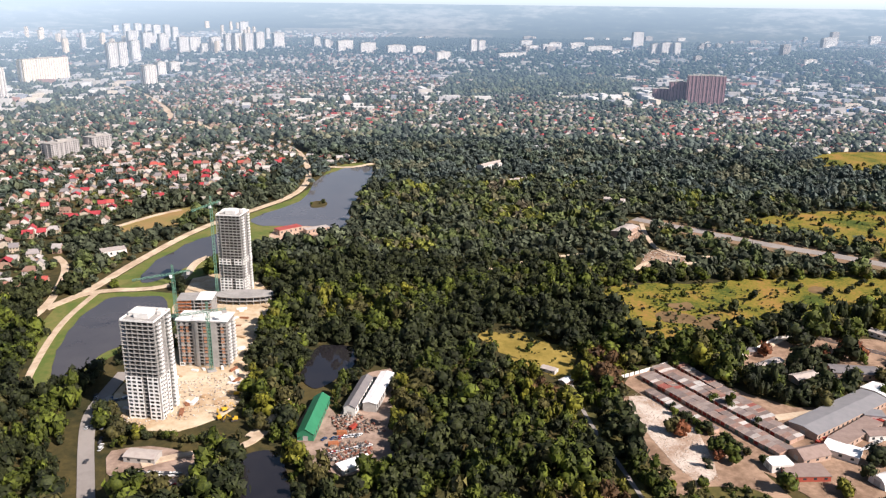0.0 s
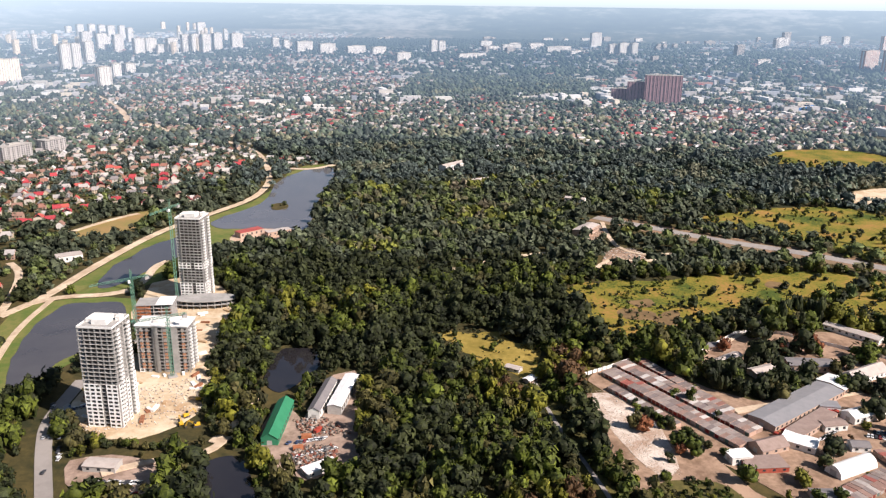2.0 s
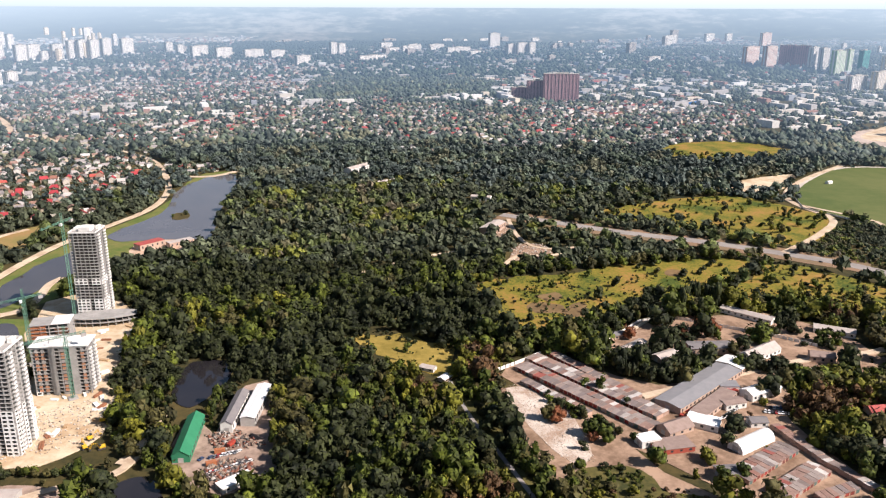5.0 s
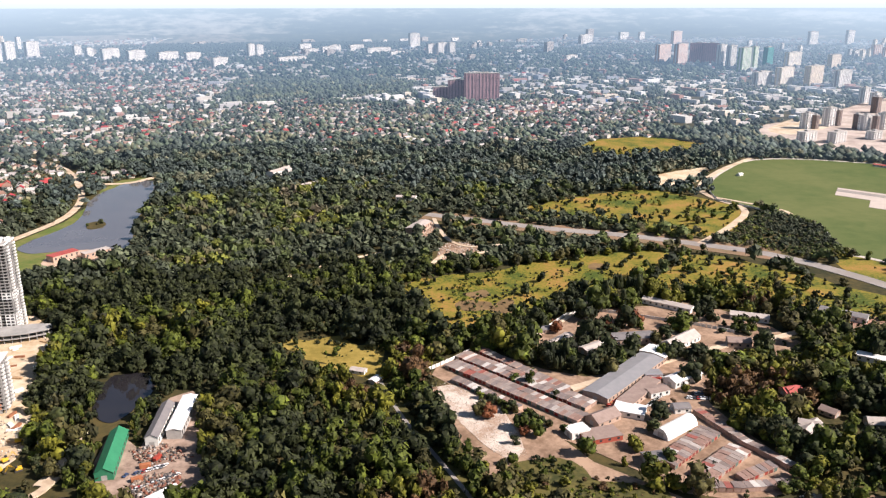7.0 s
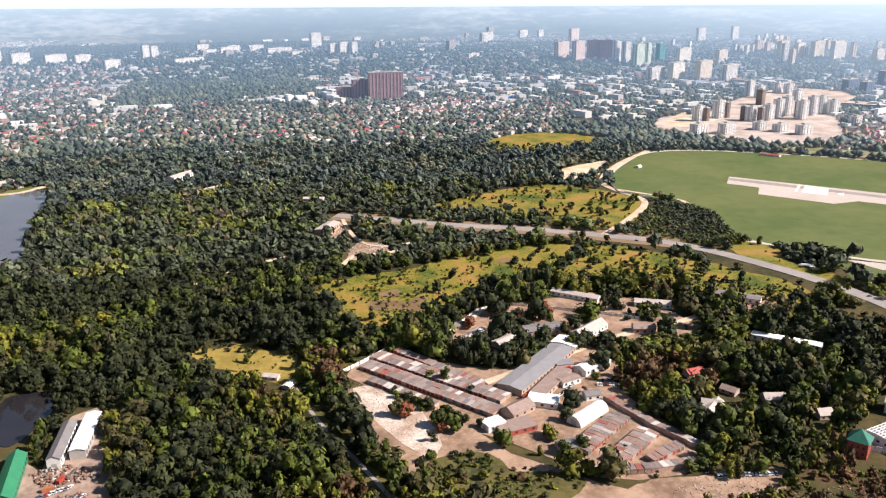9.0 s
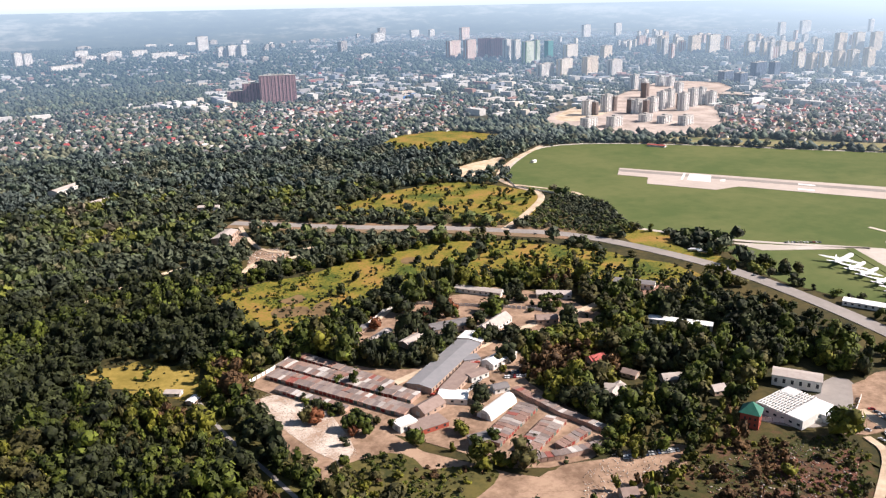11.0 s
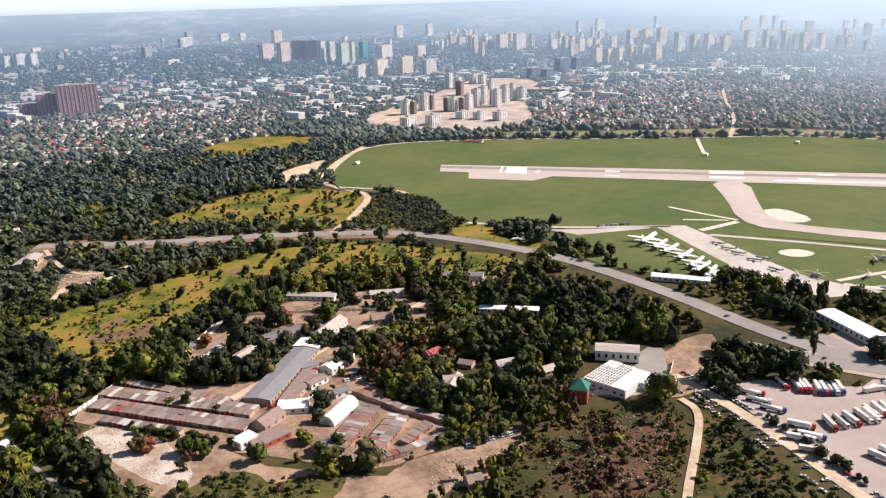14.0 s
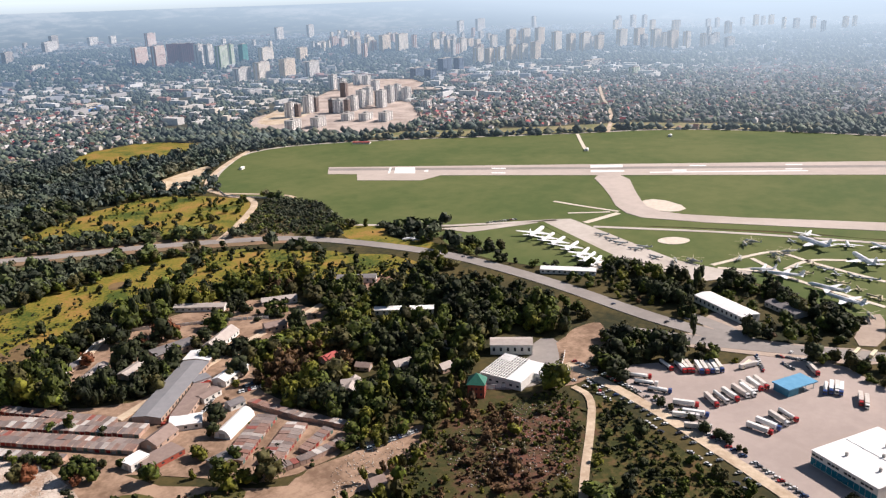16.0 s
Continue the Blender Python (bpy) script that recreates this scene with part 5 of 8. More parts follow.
for wall, label, rows in (
    (PANEL_C, "long cream block of flats with many windows", [(-1256, 2539, 169.0, 74.4), (-1319, 2550, 50.8, 67.8)]),
    (PANEL_W, "white tower block of flats", [(-1138, 2060, 19.4, 82.2), (-1266, 3087, 41.0, 98.0), (-1250, 3146, 37.6, 101.9), (-1340, 3515, 41.9, 85.2), (-907, 2474, 43.6, 61.0), (-964, 2740, 33.3, 52.3), (-979, 2922, 39.4, 39.8), (-1289, 4014, 58.7, 80.7), (-1264, 4114, 65.8, 77.2), (-1164, 4134, 60.9, 77.6), (-1114, 4194, 45.0, 92.6), (-1067, 4204, 50.9, 98.5), (-1017, 4215, 51.2, 104.3), (-995, 4376, 53.2, 105.2), (-955, 4673, 76.1, 84.3)]),
    (PANEL_W, "pale distant tower block", [(-2568, 6389, 49.1, 63.6), (-2409, 6204, 55.9, 82.3), (-2189, 5841, 53.0, 108.4), (-2063, 5682, 51.7, 98.1), (-1948, 5530, 57.7, 124.7), (-1885, 5548, 43.6, 117.8), (-1687, 5106, 40.3, 135.7), (-1721, 4495, 58.7, 90.0), (-1587, 4354, 62.9, 87.3), (-1474, 4271, 56.4, 85.7), (-1646, 6706, 81.1, 115.3), (-755, 4782, 45.9, 57.6), (-680, 4675, 38.5, 50.1)]),
    (PANEL_Y, "long grey-cream slab block of flats", [(-635, 1303, 56.6, 26.2), (-611, 1391, 42.8, 21.9)]),
    (PANEL_W, "low pale slab block in the distance", [(-539, 4367, 102.5, 58.6), (-411, 4291, 101.2, 51.8), (-261, 4272, 119.4, 43.0), (-142, 4247, 89.5, 40.0), (-13, 3753, 79.4, 40.5), (497, 5077, 88.5, 40.7), (626, 4849, 141.4, 32.5), (803, 5015, 110.6, 33.5), (877, 4669, 171.8, 31.3), (322, 3974, 170.8, 26.8)]),
    (PANEL_W, "white tower block standing alone", [(152, 4515, 41.8, 66.5), (199, 4580, 45.8, 58.3), (1210, 5176, 81.4, 96.4), (1127, 4403, 58.9, 59.0), (1192, 4416, 72.4, 65.0), (1250, 4428, 39.7, 65.2)]),
    (PANEL_B, "stepped purple-brown brick block of flats", [(695, 2149, 97.4, 76.9), (631, 2180, 47.7, 57.2), (597, 2216, 48.4, 35.2)]),
    (PANEL_Y, "grey tower block in the distance", [(1846, 4446, 81.7, 59.5), (2416, 5249, 33.1, 62.9), (2719, 5752, 92.0, 137.1)]),
    (PANEL_P, "pink and cream tower block of flats", [(2013, 3449, 112.3, 85.4), (2005, 3281, 88.3, 107.1), (3090, 5130, 118.2, 149.3)]),
    (PANEL_B, "purple and white tower block of flats", [(2138, 3354, 72.4, 106.3), (2182, 3315, 65.6, 104.1)]),
    (PANEL_W, "white tower block of flats with narrow windows", [(2134, 3160, 50.0, 102.9), (2128, 3080, 48.8, 96.6), (1713, 2299, 89.0, 49.3), (1924, 2179, 76.3, 58.5)]),
    (PANEL_G, "green and white tower block of flats", [(2068, 2901, 69.0, 113.1), (2163, 2970, 29.8, 105.0)]),
    (PANEL_T, "teal tower block of flats", [(2414, 3213, 53.1, 78.5)]),
    (PANEL_C, "cream tower block of flats", [(1796, 2296, 81.6, 61.9), (1891, 2271, 82.6, 67.0), (2399, 3024, 107.2, 65.9), (2555, 2955, 76.2, 56.9)]),
    (PANEL_S, "dark blue glazed office building", [(2062, 1807, 57.4, 33.7), (2048, 1735, 43.8, 33.0), (2265, 1849, 69.6, 49.7), (2282, 1800, 34.4, 51.3)]),
    (PANEL_C, "cream and red-striped tower block of flats", [(2614, 1960, 48.4, 63.9), (2582, 1882, 37.6, 62.5), (2640, 1872, 42.6, 63.2), (2725, 1876, 43.4, 66.7), (2787, 1863, 48.6, 67.5), (2853, 1843, 48.9, 72.7)]),
    (PANEL_C, "pale cream tower block in the distance", [(3026, 2530, 61.4, 68.7), (3075, 2482, 67.2, 66.2), (3124, 2439, 54.8, 69.0), (2993, 3037, 76.6, 85.0), (3046, 2986, 69.3, 76.7), (3100, 2929, 89.6, 85.3), (3121, 2829, 101.1, 89.9), (3465, 2386, 69.8, 117.3), (3559, 2361, 70.3, 107.6), (3655, 2336, 70.9, 103.3), (3293, 2011, 61.2, 92.0), (3208, 1885, 47.6, 86.2), (3321, 1877, 70.0, 85.5), (3403, 1849, 54.2, 71.3), (3644, 1857, 73.5, 85.4), (3658, 1774, 66.5, 89.7), (3596, 1658, 63.6, 87.1), (3538, 1549, 66.1, 84.5), (3658, 1533, 36.2, 73.7)]),
    (PANEL_W, "hazy far tower block", [(3922, 4769, 104.0, 100.2), (4363, 4923, 87.6, 111.6), (4886, 3827, 75.2, 106.6), (5318, 3963, 127.8, 161.3), (5782, 3752, 47.2, 144.2), (5533, 2848, 47.5, 160.1), (5708, 2821, 58.0, 146.9), (5700, 2725, 47.3, 137.4), (3793, 1465, 62.3, 51.7), (3728, 1360, 59.7, 45.2), (2635, 1453, 124.1, 24.1), (3339, 6085, 83.1, 59.8), (3193, 6117, 137.1, 58.9), (2564, 5491, 170.2, 65.4)]),
):
    for x, y, w, h in rows:
        block(x, y, w, min(h, 95), min(w, 22), wall, label, math.degrees(math.atan2(-x, y)) + 6 if wall is PANEL_B else None)

# the far quarters of the town: crowds of tower blocks and long slabs
QUARTERS = [([(-3222, 6166), (-2325, 8800), (-745, 4722), (-1404, 3434), (-1798, 3365)], 26, (PANEL_W, PANEL_C), 50, 88, "white tower block crowded among others"),
            ([(-890, 5652), (926, 6359), (3195, 6487), (2002, 3734), (545, 3702), (-662, 4190)], 30, (PANEL_W, PANEL_Y), 14, 34, "long low pale slab block of the town"),
            ([(4086, 4502), (4545, 3015), (3046, 1761), (2625, 1995), (2691, 2864)], 34, (PANEL_C, PANEL_P, PANEL_W), 48, 80, "cream and pink tower block in a dense quarter"),
            ([(6003, 3714), (6315, 2072), (5572, 1107), (3622, 1394), (3298, 1906)], 26, (PANEL_C, PANEL_W), 48, 85, "pale hazy tower block in a dense quarter"),
            ([(3836, 5832), (4857, 4239), (3290, 2024), (2793, 2875), (2699, 3597)], 22, (PANEL_W, PANEL_C), 24, 60, "pale block of flats of the far town")]
brng = np.random.default_rng(17)
for poly, n, walls, lo, hi, label in QUARTERS:
    P, first, k, tall = np.array(poly), [], 0, hi > 45
    for wall in walls:
        for w in ((26, 44) if tall else (50, 95)):
            first.append((wall, w, brng.uniform(lo, hi)))
    protos = {}
    while k < n:
        px, py = brng.uniform(P[:, 0].min(), P[:, 0].max()), brng.uniform(P[:, 1].min(), P[:, 1].max())
        if not inside([px], [py], poly)[0] or brng.uniform() > (P[:, 1].min() / py if tall else 1):
            continue
        j = int(brng.integers(len(first)))
        if j not in protos:
            protos[j] = block(px, py, first[j][1], first[j][2], 16, first[j][0], label)
        else:
            X, Y, Z, sc = lie(px, py)
            ob = copy_thing(protos[j], pose(X, Y, Z - 0.3, 0, 0, math.degrees(math.atan2(-px, py)) + float(brng.choice([62, 56, 45]))))
            ob.scale = (sc * brng.uniform(0.9, 1.15), sc, sc * brng.uniform(0.8, 1.15))
        k += 1
block(2411, 1181, 40, 24, 18, PANEL_G, "pale green block of flats among houses")
for px, py, w in ((1015, 2014, 46), (1060, 2060, 30)):
    block(px, py, w, 12, 16, mat("bright_blue_sheet", (0.05, 0.16, 0.40), (0.07, 0.22, 0.48), 5, 0.6), "bright blue low works building", name="works_building")

# ---- building site ----
CONC = mat("raw_concrete", (0.36, 0.345, 0.325), (0.27, 0.26, 0.245), 3, 0.9, big=12)
CONC_LIGHT = mat("pale_concrete", (0.78, 0.76, 0.72), (0.62, 0.60, 0.57), 3, 0.85, big=10)
# near-black stands in for shade in the open floors; excavator tracks share it
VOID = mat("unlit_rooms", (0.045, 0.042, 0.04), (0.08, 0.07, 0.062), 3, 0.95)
BRICKRED = mat("orange_brick", (0.36, 0.17, 0.10), (0.44, 0.24, 0.15), 2, 0.95)


def raw_tower(x, y, turn, w, d, floors, fh, panelled, label, band=()):
    """A frame building: floor slabs, columns, a set-back core painted near-black for the rooms' shade, parapets, and
    window panels hung on some floors.
    """
    ob = thing("unfinished_tower", x, y, 0.3, turn, label, "building")
    h = floors * fh
    part("core", boxes((-w / 2 + 2.6, w / 2 - 2.6, -d / 2 + 2.6, d / 2 - 2.6, 0, h)), VOID, ob, "near-black block standing in for shaded unfinished rooms")
    slab = part("floor_slab", boxes((-w / 2 - 0.25, w / 2 + 0.25, -d / 2 - 0.25, d / 2 + 0.25, -0.2, 0.06)), CONC, ob)
    slab.location.z = fh
    for k in range(2, floors + 1):
        twin(slab, ob, 0, 0, k * fh)
    col = part("column", boxes((-0.35, 0.35, -0.2, 0.2, 0, h)), CONC, ob)
    col.location = (-w / 2 + 0.3, -d / 2 + 0.3, 0)
    nx, ny = max(3, round(w / 3.6)), max(3, round(d / 4.5))
    for i in range(nx + 1):
        for yy in (-d / 2 + 0.3, d / 2 - 0.3):
            if (i, yy) != (0, -d / 2 + 0.3):
                twin(col, ob, -w / 2 + 0.3 + i * (w - 0.6) / nx, yy)
    for j in range(1, ny):
        for xx in (-w / 2 + 0.3, w / 2 - 0.3):
            twin(col, ob, xx, -d / 2 + 0.3 + j * (d - 0.6) / ny, 0, math.pi / 2)
    # side balconies, staggered up the sunny side
    bal = part("balcony", boxes((0, 1.3, -1.7, 1.7, -0.15, 0), (1.18, 1.3, -1.7, 1.7, 0, 1.05), (0, 1.3, -1.7, -1.58, 0, 1.05), (0, 1.3, 1.58, 1.7, 0, 1.05)), M_WHITE, ob)
    first = True
    for k in range(1, floors):
        for yy in (-d * 0.3, d * 0.28):
            if first:
                bal.location, first = (w / 2 + 0.25, yy, k * fh), False
            else:
                twin(bal, ob, w / 2 + 0.25, yy, k * fh)
    # window panels: a white frame with two dark lights
    pw = (w - 0.8) / nx
    bm = boxes((-pw / 2, -pw / 2 + 0.55, -0.12, 0.12, 0, fh), (pw / 2 - 0.55, pw / 2, -0.12, 0.12, 0, fh), (-pw / 2 + 0.55, pw / 2 - 0.55, -0.12, 0.12, 0, 0.75), (-pw / 2 + 0.55, pw / 2 - 0.55, -0.12, 0.12, fh - 0.35, fh))
    panel = part("wall_panel", bm, M_WHITE, ob)
    panel.location = (-w / 2 + 0.4 + pw / 2, -d / 2 - 0.45, 0)
    rows = [k for k in range(panelled)] + list(band)
    for k in rows:
        for i in range(nx):
            if i == nx // 2 or (k, i) == (0, 0):
                continue
            twin(panel, ob, -w / 2 + 0.4 + pw * (i + 0.5), -d / 2 - 0.45, k * fh)
    qw = d / ny
    for k in rows:
        for j in range(0, ny, 2):
            twin(panel, ob, w / 2 + 0.45, -d / 2 + qw * (j + 0.5), k * fh, math.pi / 2)
    part("roof_house", boxes((-w * 0.2, w * 0.22, -d * 0.25, d * 0.2, h, h + 3.4), (-w * 0.45, -w * 0.3, -d * 0.1, d * 0.3, h, h + 2.2), (w * 0.3, w * 0.42, d * 0.1, d * 0.35, h, h + 2.6)), CONC_LIGHT, ob)
    part("edge_wall", boxes((-w / 2, w / 2, -d / 2, -d / 2 + 0.3, h, h + 1.1), (-w / 2, w / 2, d / 2 - 0.3, d / 2, h, h + 1.1), (-w / 2, -w / 2 + 0.3, -d / 2, d / 2, h, h + 1.1), (w / 2 - 0.3, w / 2, -d / 2, d / 2, h, h + 1.1)), M_WHITE, ob)
    return ob


raw_tower(-182.5, 453, -8, 22, 22, 25, 2.6, 11, "tall unfinished concrete tower with white window panels below")
raw_tower(-185, 673, -7, 22, 22, 28, 2.6, 6, "unfinished concrete tower with scaffolding and white panels", band=(11, 12))
mid_block = raw_tower(-169, 526, -3, 36, 17, 13, 2.6, 0, "mid-height unfinished concrete block with open floors")
part("roof", boxes((-18.9, 18.9, -9.4, 9.4, 35.0, 35.35)), M_WHITE, mid_block, "white flat roof with an overhang")
for xx in (-4.5, 8.5):
    part("wall_strip", boxes((xx - 1.9, xx + 1.9, -9.1, -8.8, 0, 34.6)), CONC, mid_block, "plain grey concrete strip")
for k in range(13):
    for xx in (-14.5, -10.5, 2.0, 14.5):
        part("wall_infill", boxes((xx - 1.1, xx + 1.1, -8.6, -8.3, k * 2.6 + 0.1, k * 2.6 + 1.6)), BRICKRED if k % 3 else CONC, mid_block)
low = thing("unfinished_block", -196, 592, 0.3, 4, "unfinished low block of white slabs and orange brick", "building")
for k in range(9):
    part("floor_slab", boxes((-14, 14, -9, 9, k * 2.8 + 2.45, k * 2.8 + 2.7)), CONC, low)
part("core", boxes((-13, -3, -8, 8, 0, 24), (3, 12, -7, 7, 0, 22)), BRICKRED, low, "orange brick infill")
part("scaffold", boxes(*[(-14.5, -2, -9.9, -9.4, k * 2.8 + 1.2, k * 2.8 + 1.5) for k in range(9)], *[(xx, xx + 0.2, -9.8, -9.6, 0, 25.5) for xx in (-14, -10, -6, -2.4)]), mat("orange_scaffold", (0.45, 0.16, 0.06), (0.36, 0.12, 0.05), 1, 0.7), low, "orange scaffolding")
part("roof", boxes((1.5, 14.3, -9.3, 9.3, 25.3, 25.7)), M_WHITE, low, "white flat roof")
for xx in (-13.6, -6, 0, 6, 13.6):
    part("column", boxes((xx - 0.3, xx + 0.3, -8.8, -8.2, 0, 25)), CONC, low)
    part("column", boxes((xx - 0.3, xx + 0.3, 8.2, 8.8, 0, 25)), CONC, low)
pod = thing("podium", -172, 648, 0.3, 4, "curved low podium of raw concrete at the tower's foot", "building")
for k in range(2):
    bm = bmesh.new()
    bmesh.ops.create_cone(bm, cap_ends=True, segments=24, radius1=22, radius2=22, depth=0.5, matrix=Matrix.Translation((0, 0, 3.4 * (k + 1))) @ Matrix.Diagonal((1.25, 0.5, 1, 1)))
    part("floor_slab", bm, CONC, pod)
for k in range(14):
    a = math.pi + k * math.pi / 13
    part("column", boxes((25 * math.cos(a) - 0.3, 25 * math.cos(a) + 0.3, 10 * math.sin(a) - 0.3, 10 * math.sin(a) + 0.3, 0, 6.6)), CONC, pod)

CRANE = mat("crane_green", (0.10, 0.22, 0.16), (0.14, 0.28, 0.20), 2, 0.5)
CRANE_Y = mat("machine_yellow", (0.70, 0.42, 0.03), (0.58, 0.34, 0.03), 2, 0.5)


def lattice(bm, a, b, side):
    """Four chords and a zigzag between two points."""
    a, b = Vector(a), Vector(b)
    d = (b - a).normalized()
    u = d.orthogonal().normalized()
    v = d.cross(u)
    n = max(2, int((b - a).length / (side * 1.6)))
    t = side * 0.055

    def bar(p, q):
        e = (q - p).normalized()
        f = e.orthogonal().normalized() * t
        g = e.cross(f)
        vs = [bm.verts.new(c + o) for c in (p, q) for o in (f + g, f - g, -f - g, g - f)]
        for i in range(4):
            bm.faces.new((vs[i], vs[(i + 1) % 4], vs[4 + (i + 1) % 4], vs[4 + i]))
    cs = [(u + v) * side / 2, (u - v) * side / 2, (-u - v) * side / 2, (v - u) * side / 2]
    for c in cs:
        bar(a + c, b + c)
    for k in range(n):
        p, q = a.lerp(b, k / n), a.lerp(b, (k + 1) / n)
        for i in range(4):
            bar(p + cs[i], q + cs[(i + 1) % 4])
    return bm


def tower_crane(x, y, h, turn, jib):
    ob = thing("tower_crane", x, y, 0.3, turn, "green lattice tower crane on a building site", "crane")
    part("mast", lattice(bmesh.new(), (0, 0, 0), (0, 0, h), 1.9), CRANE, ob)
    part("jib", lattice(bmesh.new(), (1, 0, h + 1), (jib, 0, h + 1), 1.3), CRANE, ob)
    part("counter_jib", lattice(bmesh.new(), (-1, 0, h + 1), (-13, 0, h + 1), 1.3), CRANE, ob)
    part("tower_head", lattice(bmesh.new(), (0, 0, h), (0, 0, h + 8), 1.2), CRANE, ob)
    part("cab", boxes((0.9, 2.6, -1, 1, h - 2.2, h)), M_WHITE, ob)
    part("counterweight", boxes((-13, -10, -1.1, 1.1, h - 1.8, h + 0.6)), CONC, ob)
    part("base", boxes((-3, 3, -3, 3, 0, 0.8)), CONC, ob)


tower_crane(-162.5, 510.5, 44, 205, 34)
tower_crane(-206, 572, 50, 215, 30)
tower_crane(-198, 655, 84, 250, 26)


def digger(x, y, turn):
    ob = thing("excavator", x, y, 0.3, turn, "yellow excavator standing on the sandy site", "excavator")
    part("track", boxes((-2, 2, -1.5, -0.9, 0, 0.9)), VOID, ob)
    part("track", boxes((-2, 2, 0.9, 1.5, 0, 0.9)), VOID, ob)
    part("body", box(bmesh.new(), -2.1, 1.3, -1.3, 1.3, 0.9, 2.4, 0.2), CRANE_Y, ob)
    part("cab", box(bmesh.new(), 0.1, 1.4, 0.1, 1.3, 2.4, 3.6, 0.15), GLASS, ob)
    bm = lattice(bmesh.new(), (1.2, -0.5, 2), (4.6, -0.5, 4.8), 0.7)
    lattice(bm, (4.6, -0.5, 4.8), (6.4, -0.5, 1.2), 0.55)
    part("arm", bm, CRANE_Y, ob)
    part("bucket", boxes((5.8, 6.9, -1.1, 0.1, 0.2, 1.2)), VOID, ob)


for px, py, a in ((-138.0, 453.2, 40), (-128.8, 441.2, 200), (-138.9, 443.0, 120), (-135.5, 474.7, 10)):
    digger(px, py, a)


def stack(name, x, y, turn, w, d, h, m, label, category, n=2):
    """A heap of long pieces: beams, panels or planks."""
    ob = thing(name, x, y, 0.3, turn, label, category)
    for k in range(n):
        for j in range(2):
            o = (k * 0.13) % 0.4
            part("plank", boxes((-w / 2 + o, w / 2 + o * 0.5, -d / 2 + j * d * 0.52, -d / 2 + (j + 0.9) * d * 0.52, k * h / n, (k + 0.9) * h / n)), m, ob)


REBAR = mat("rusty_steel", (0.30, 0.13, 0.07), (0.20, 0.09, 0.05), 1.5, 0.8)
TIMBER = mat("raw_timber", (0.48, 0.33, 0.19), (0.36, 0.24, 0.14), 1.5, 0.9)
BLUE = mat("blue_sheet", (0.03, 0.09, 0.24), (0.04, 0.12, 0.28), 3, 0.5)
site_rng = np.random.default_rng(3)
n = 0
while n < 50:
    xx, yy = site_rng.uniform(-215, -110), site_rng.uniform(430, 640)
    if not inside([xx], [yy], SITE)[0] or any(abs(xx - a) < w and abs(yy - b) < d for a, b, w, d in ((-182, 453, 14, 14), (-185, 673, 18, 18), (-169, 526, 21, 12), (-196, 592, 17, 12), (-172, 648, 30, 13))):
        continue
    j = n % 4
    stack("material_stack", xx, yy, site_rng.uniform(0, 180), site_rng.uniform(3, 9), site_rng.uniform(1.5, 3), site_rng.uniform(0.6, 1.8), (REBAR, CONC_LIGHT, TIMBER, M_WHITE)[j],
          ("rusty steel bars stacked on sand", "concrete slabs stacked on sandy ground", "timber boards stacked on sandy ground", "white panels stacked on sandy ground")[j], "stack")
    n += 1


def cabin(x, y, turn, m, label, w=6.0):
    ob = thing("site_cabin", x, y, 0.3, turn, label, "cabin")
    part("wall", box(bmesh.new(), -w / 2, w / 2, -1.25, 1.25, 0, 2.6, 0.05), m, ob)
    part("roof", boxes((-w / 2 - 0.1, w / 2 + 0.1, -1.35, 1.35, 2.6, 2.75)), M_ROOFGREY, ob)
    part("door", boxes((-0.5, 0.5, -1.32, -1.25, 0.05, 2.1)), M_WHITE, ob)


for k in range(5):
    cabin(-121 - k * 0.8, 470 + 3.2 * k, 10, M_WHITE, "white site cabin on sandy ground", 7)
for k in range(3):
    cabin(-214 - k * 1.5, 455 + 4 * k, 70, BLUE, "blue site cabin beside the road", 8)

# ---- garages and workshops ----
SLATE = palette("garage_roof", [(0.24, 0.19, 0.17), (0.28, 0.22, 0.195), (0.20, 0.16, 0.145), (0.30, 0.25, 0.225), (0.26, 0.165, 0.135), (0.22, 0.18, 0.17), (0.29, 0.19, 0.155)], 0.9, 2.5, "object")
SLATE_RARE = palette("garage_roof_patched", [(0.58, 0.54, 0.50), (0.30, 0.10, 0.08), (0.40, 0.36, 0.33), (0.27, 0.14, 0.11), (0.52, 0.49, 0.46)], 0.85, 2.5, "object")
DOOR = palette("garage_door", [(0.30, 0.035, 0.03), (0.22, 0.05, 0.04), (0.33, 0.07, 0.05), (0.40, 0.36, 0.33), (0.16, 0.05, 0.04), (0.10, 0.16, 0.14)], 0.6, 1.5, "object")
BRICKW = mat("weathered_brick", (0.32, 0.20, 0.15), (0.42, 0.30, 0.24), 1.5, 0.95, vary="object")
grng = np.random.default_rng(11)
proto = {}


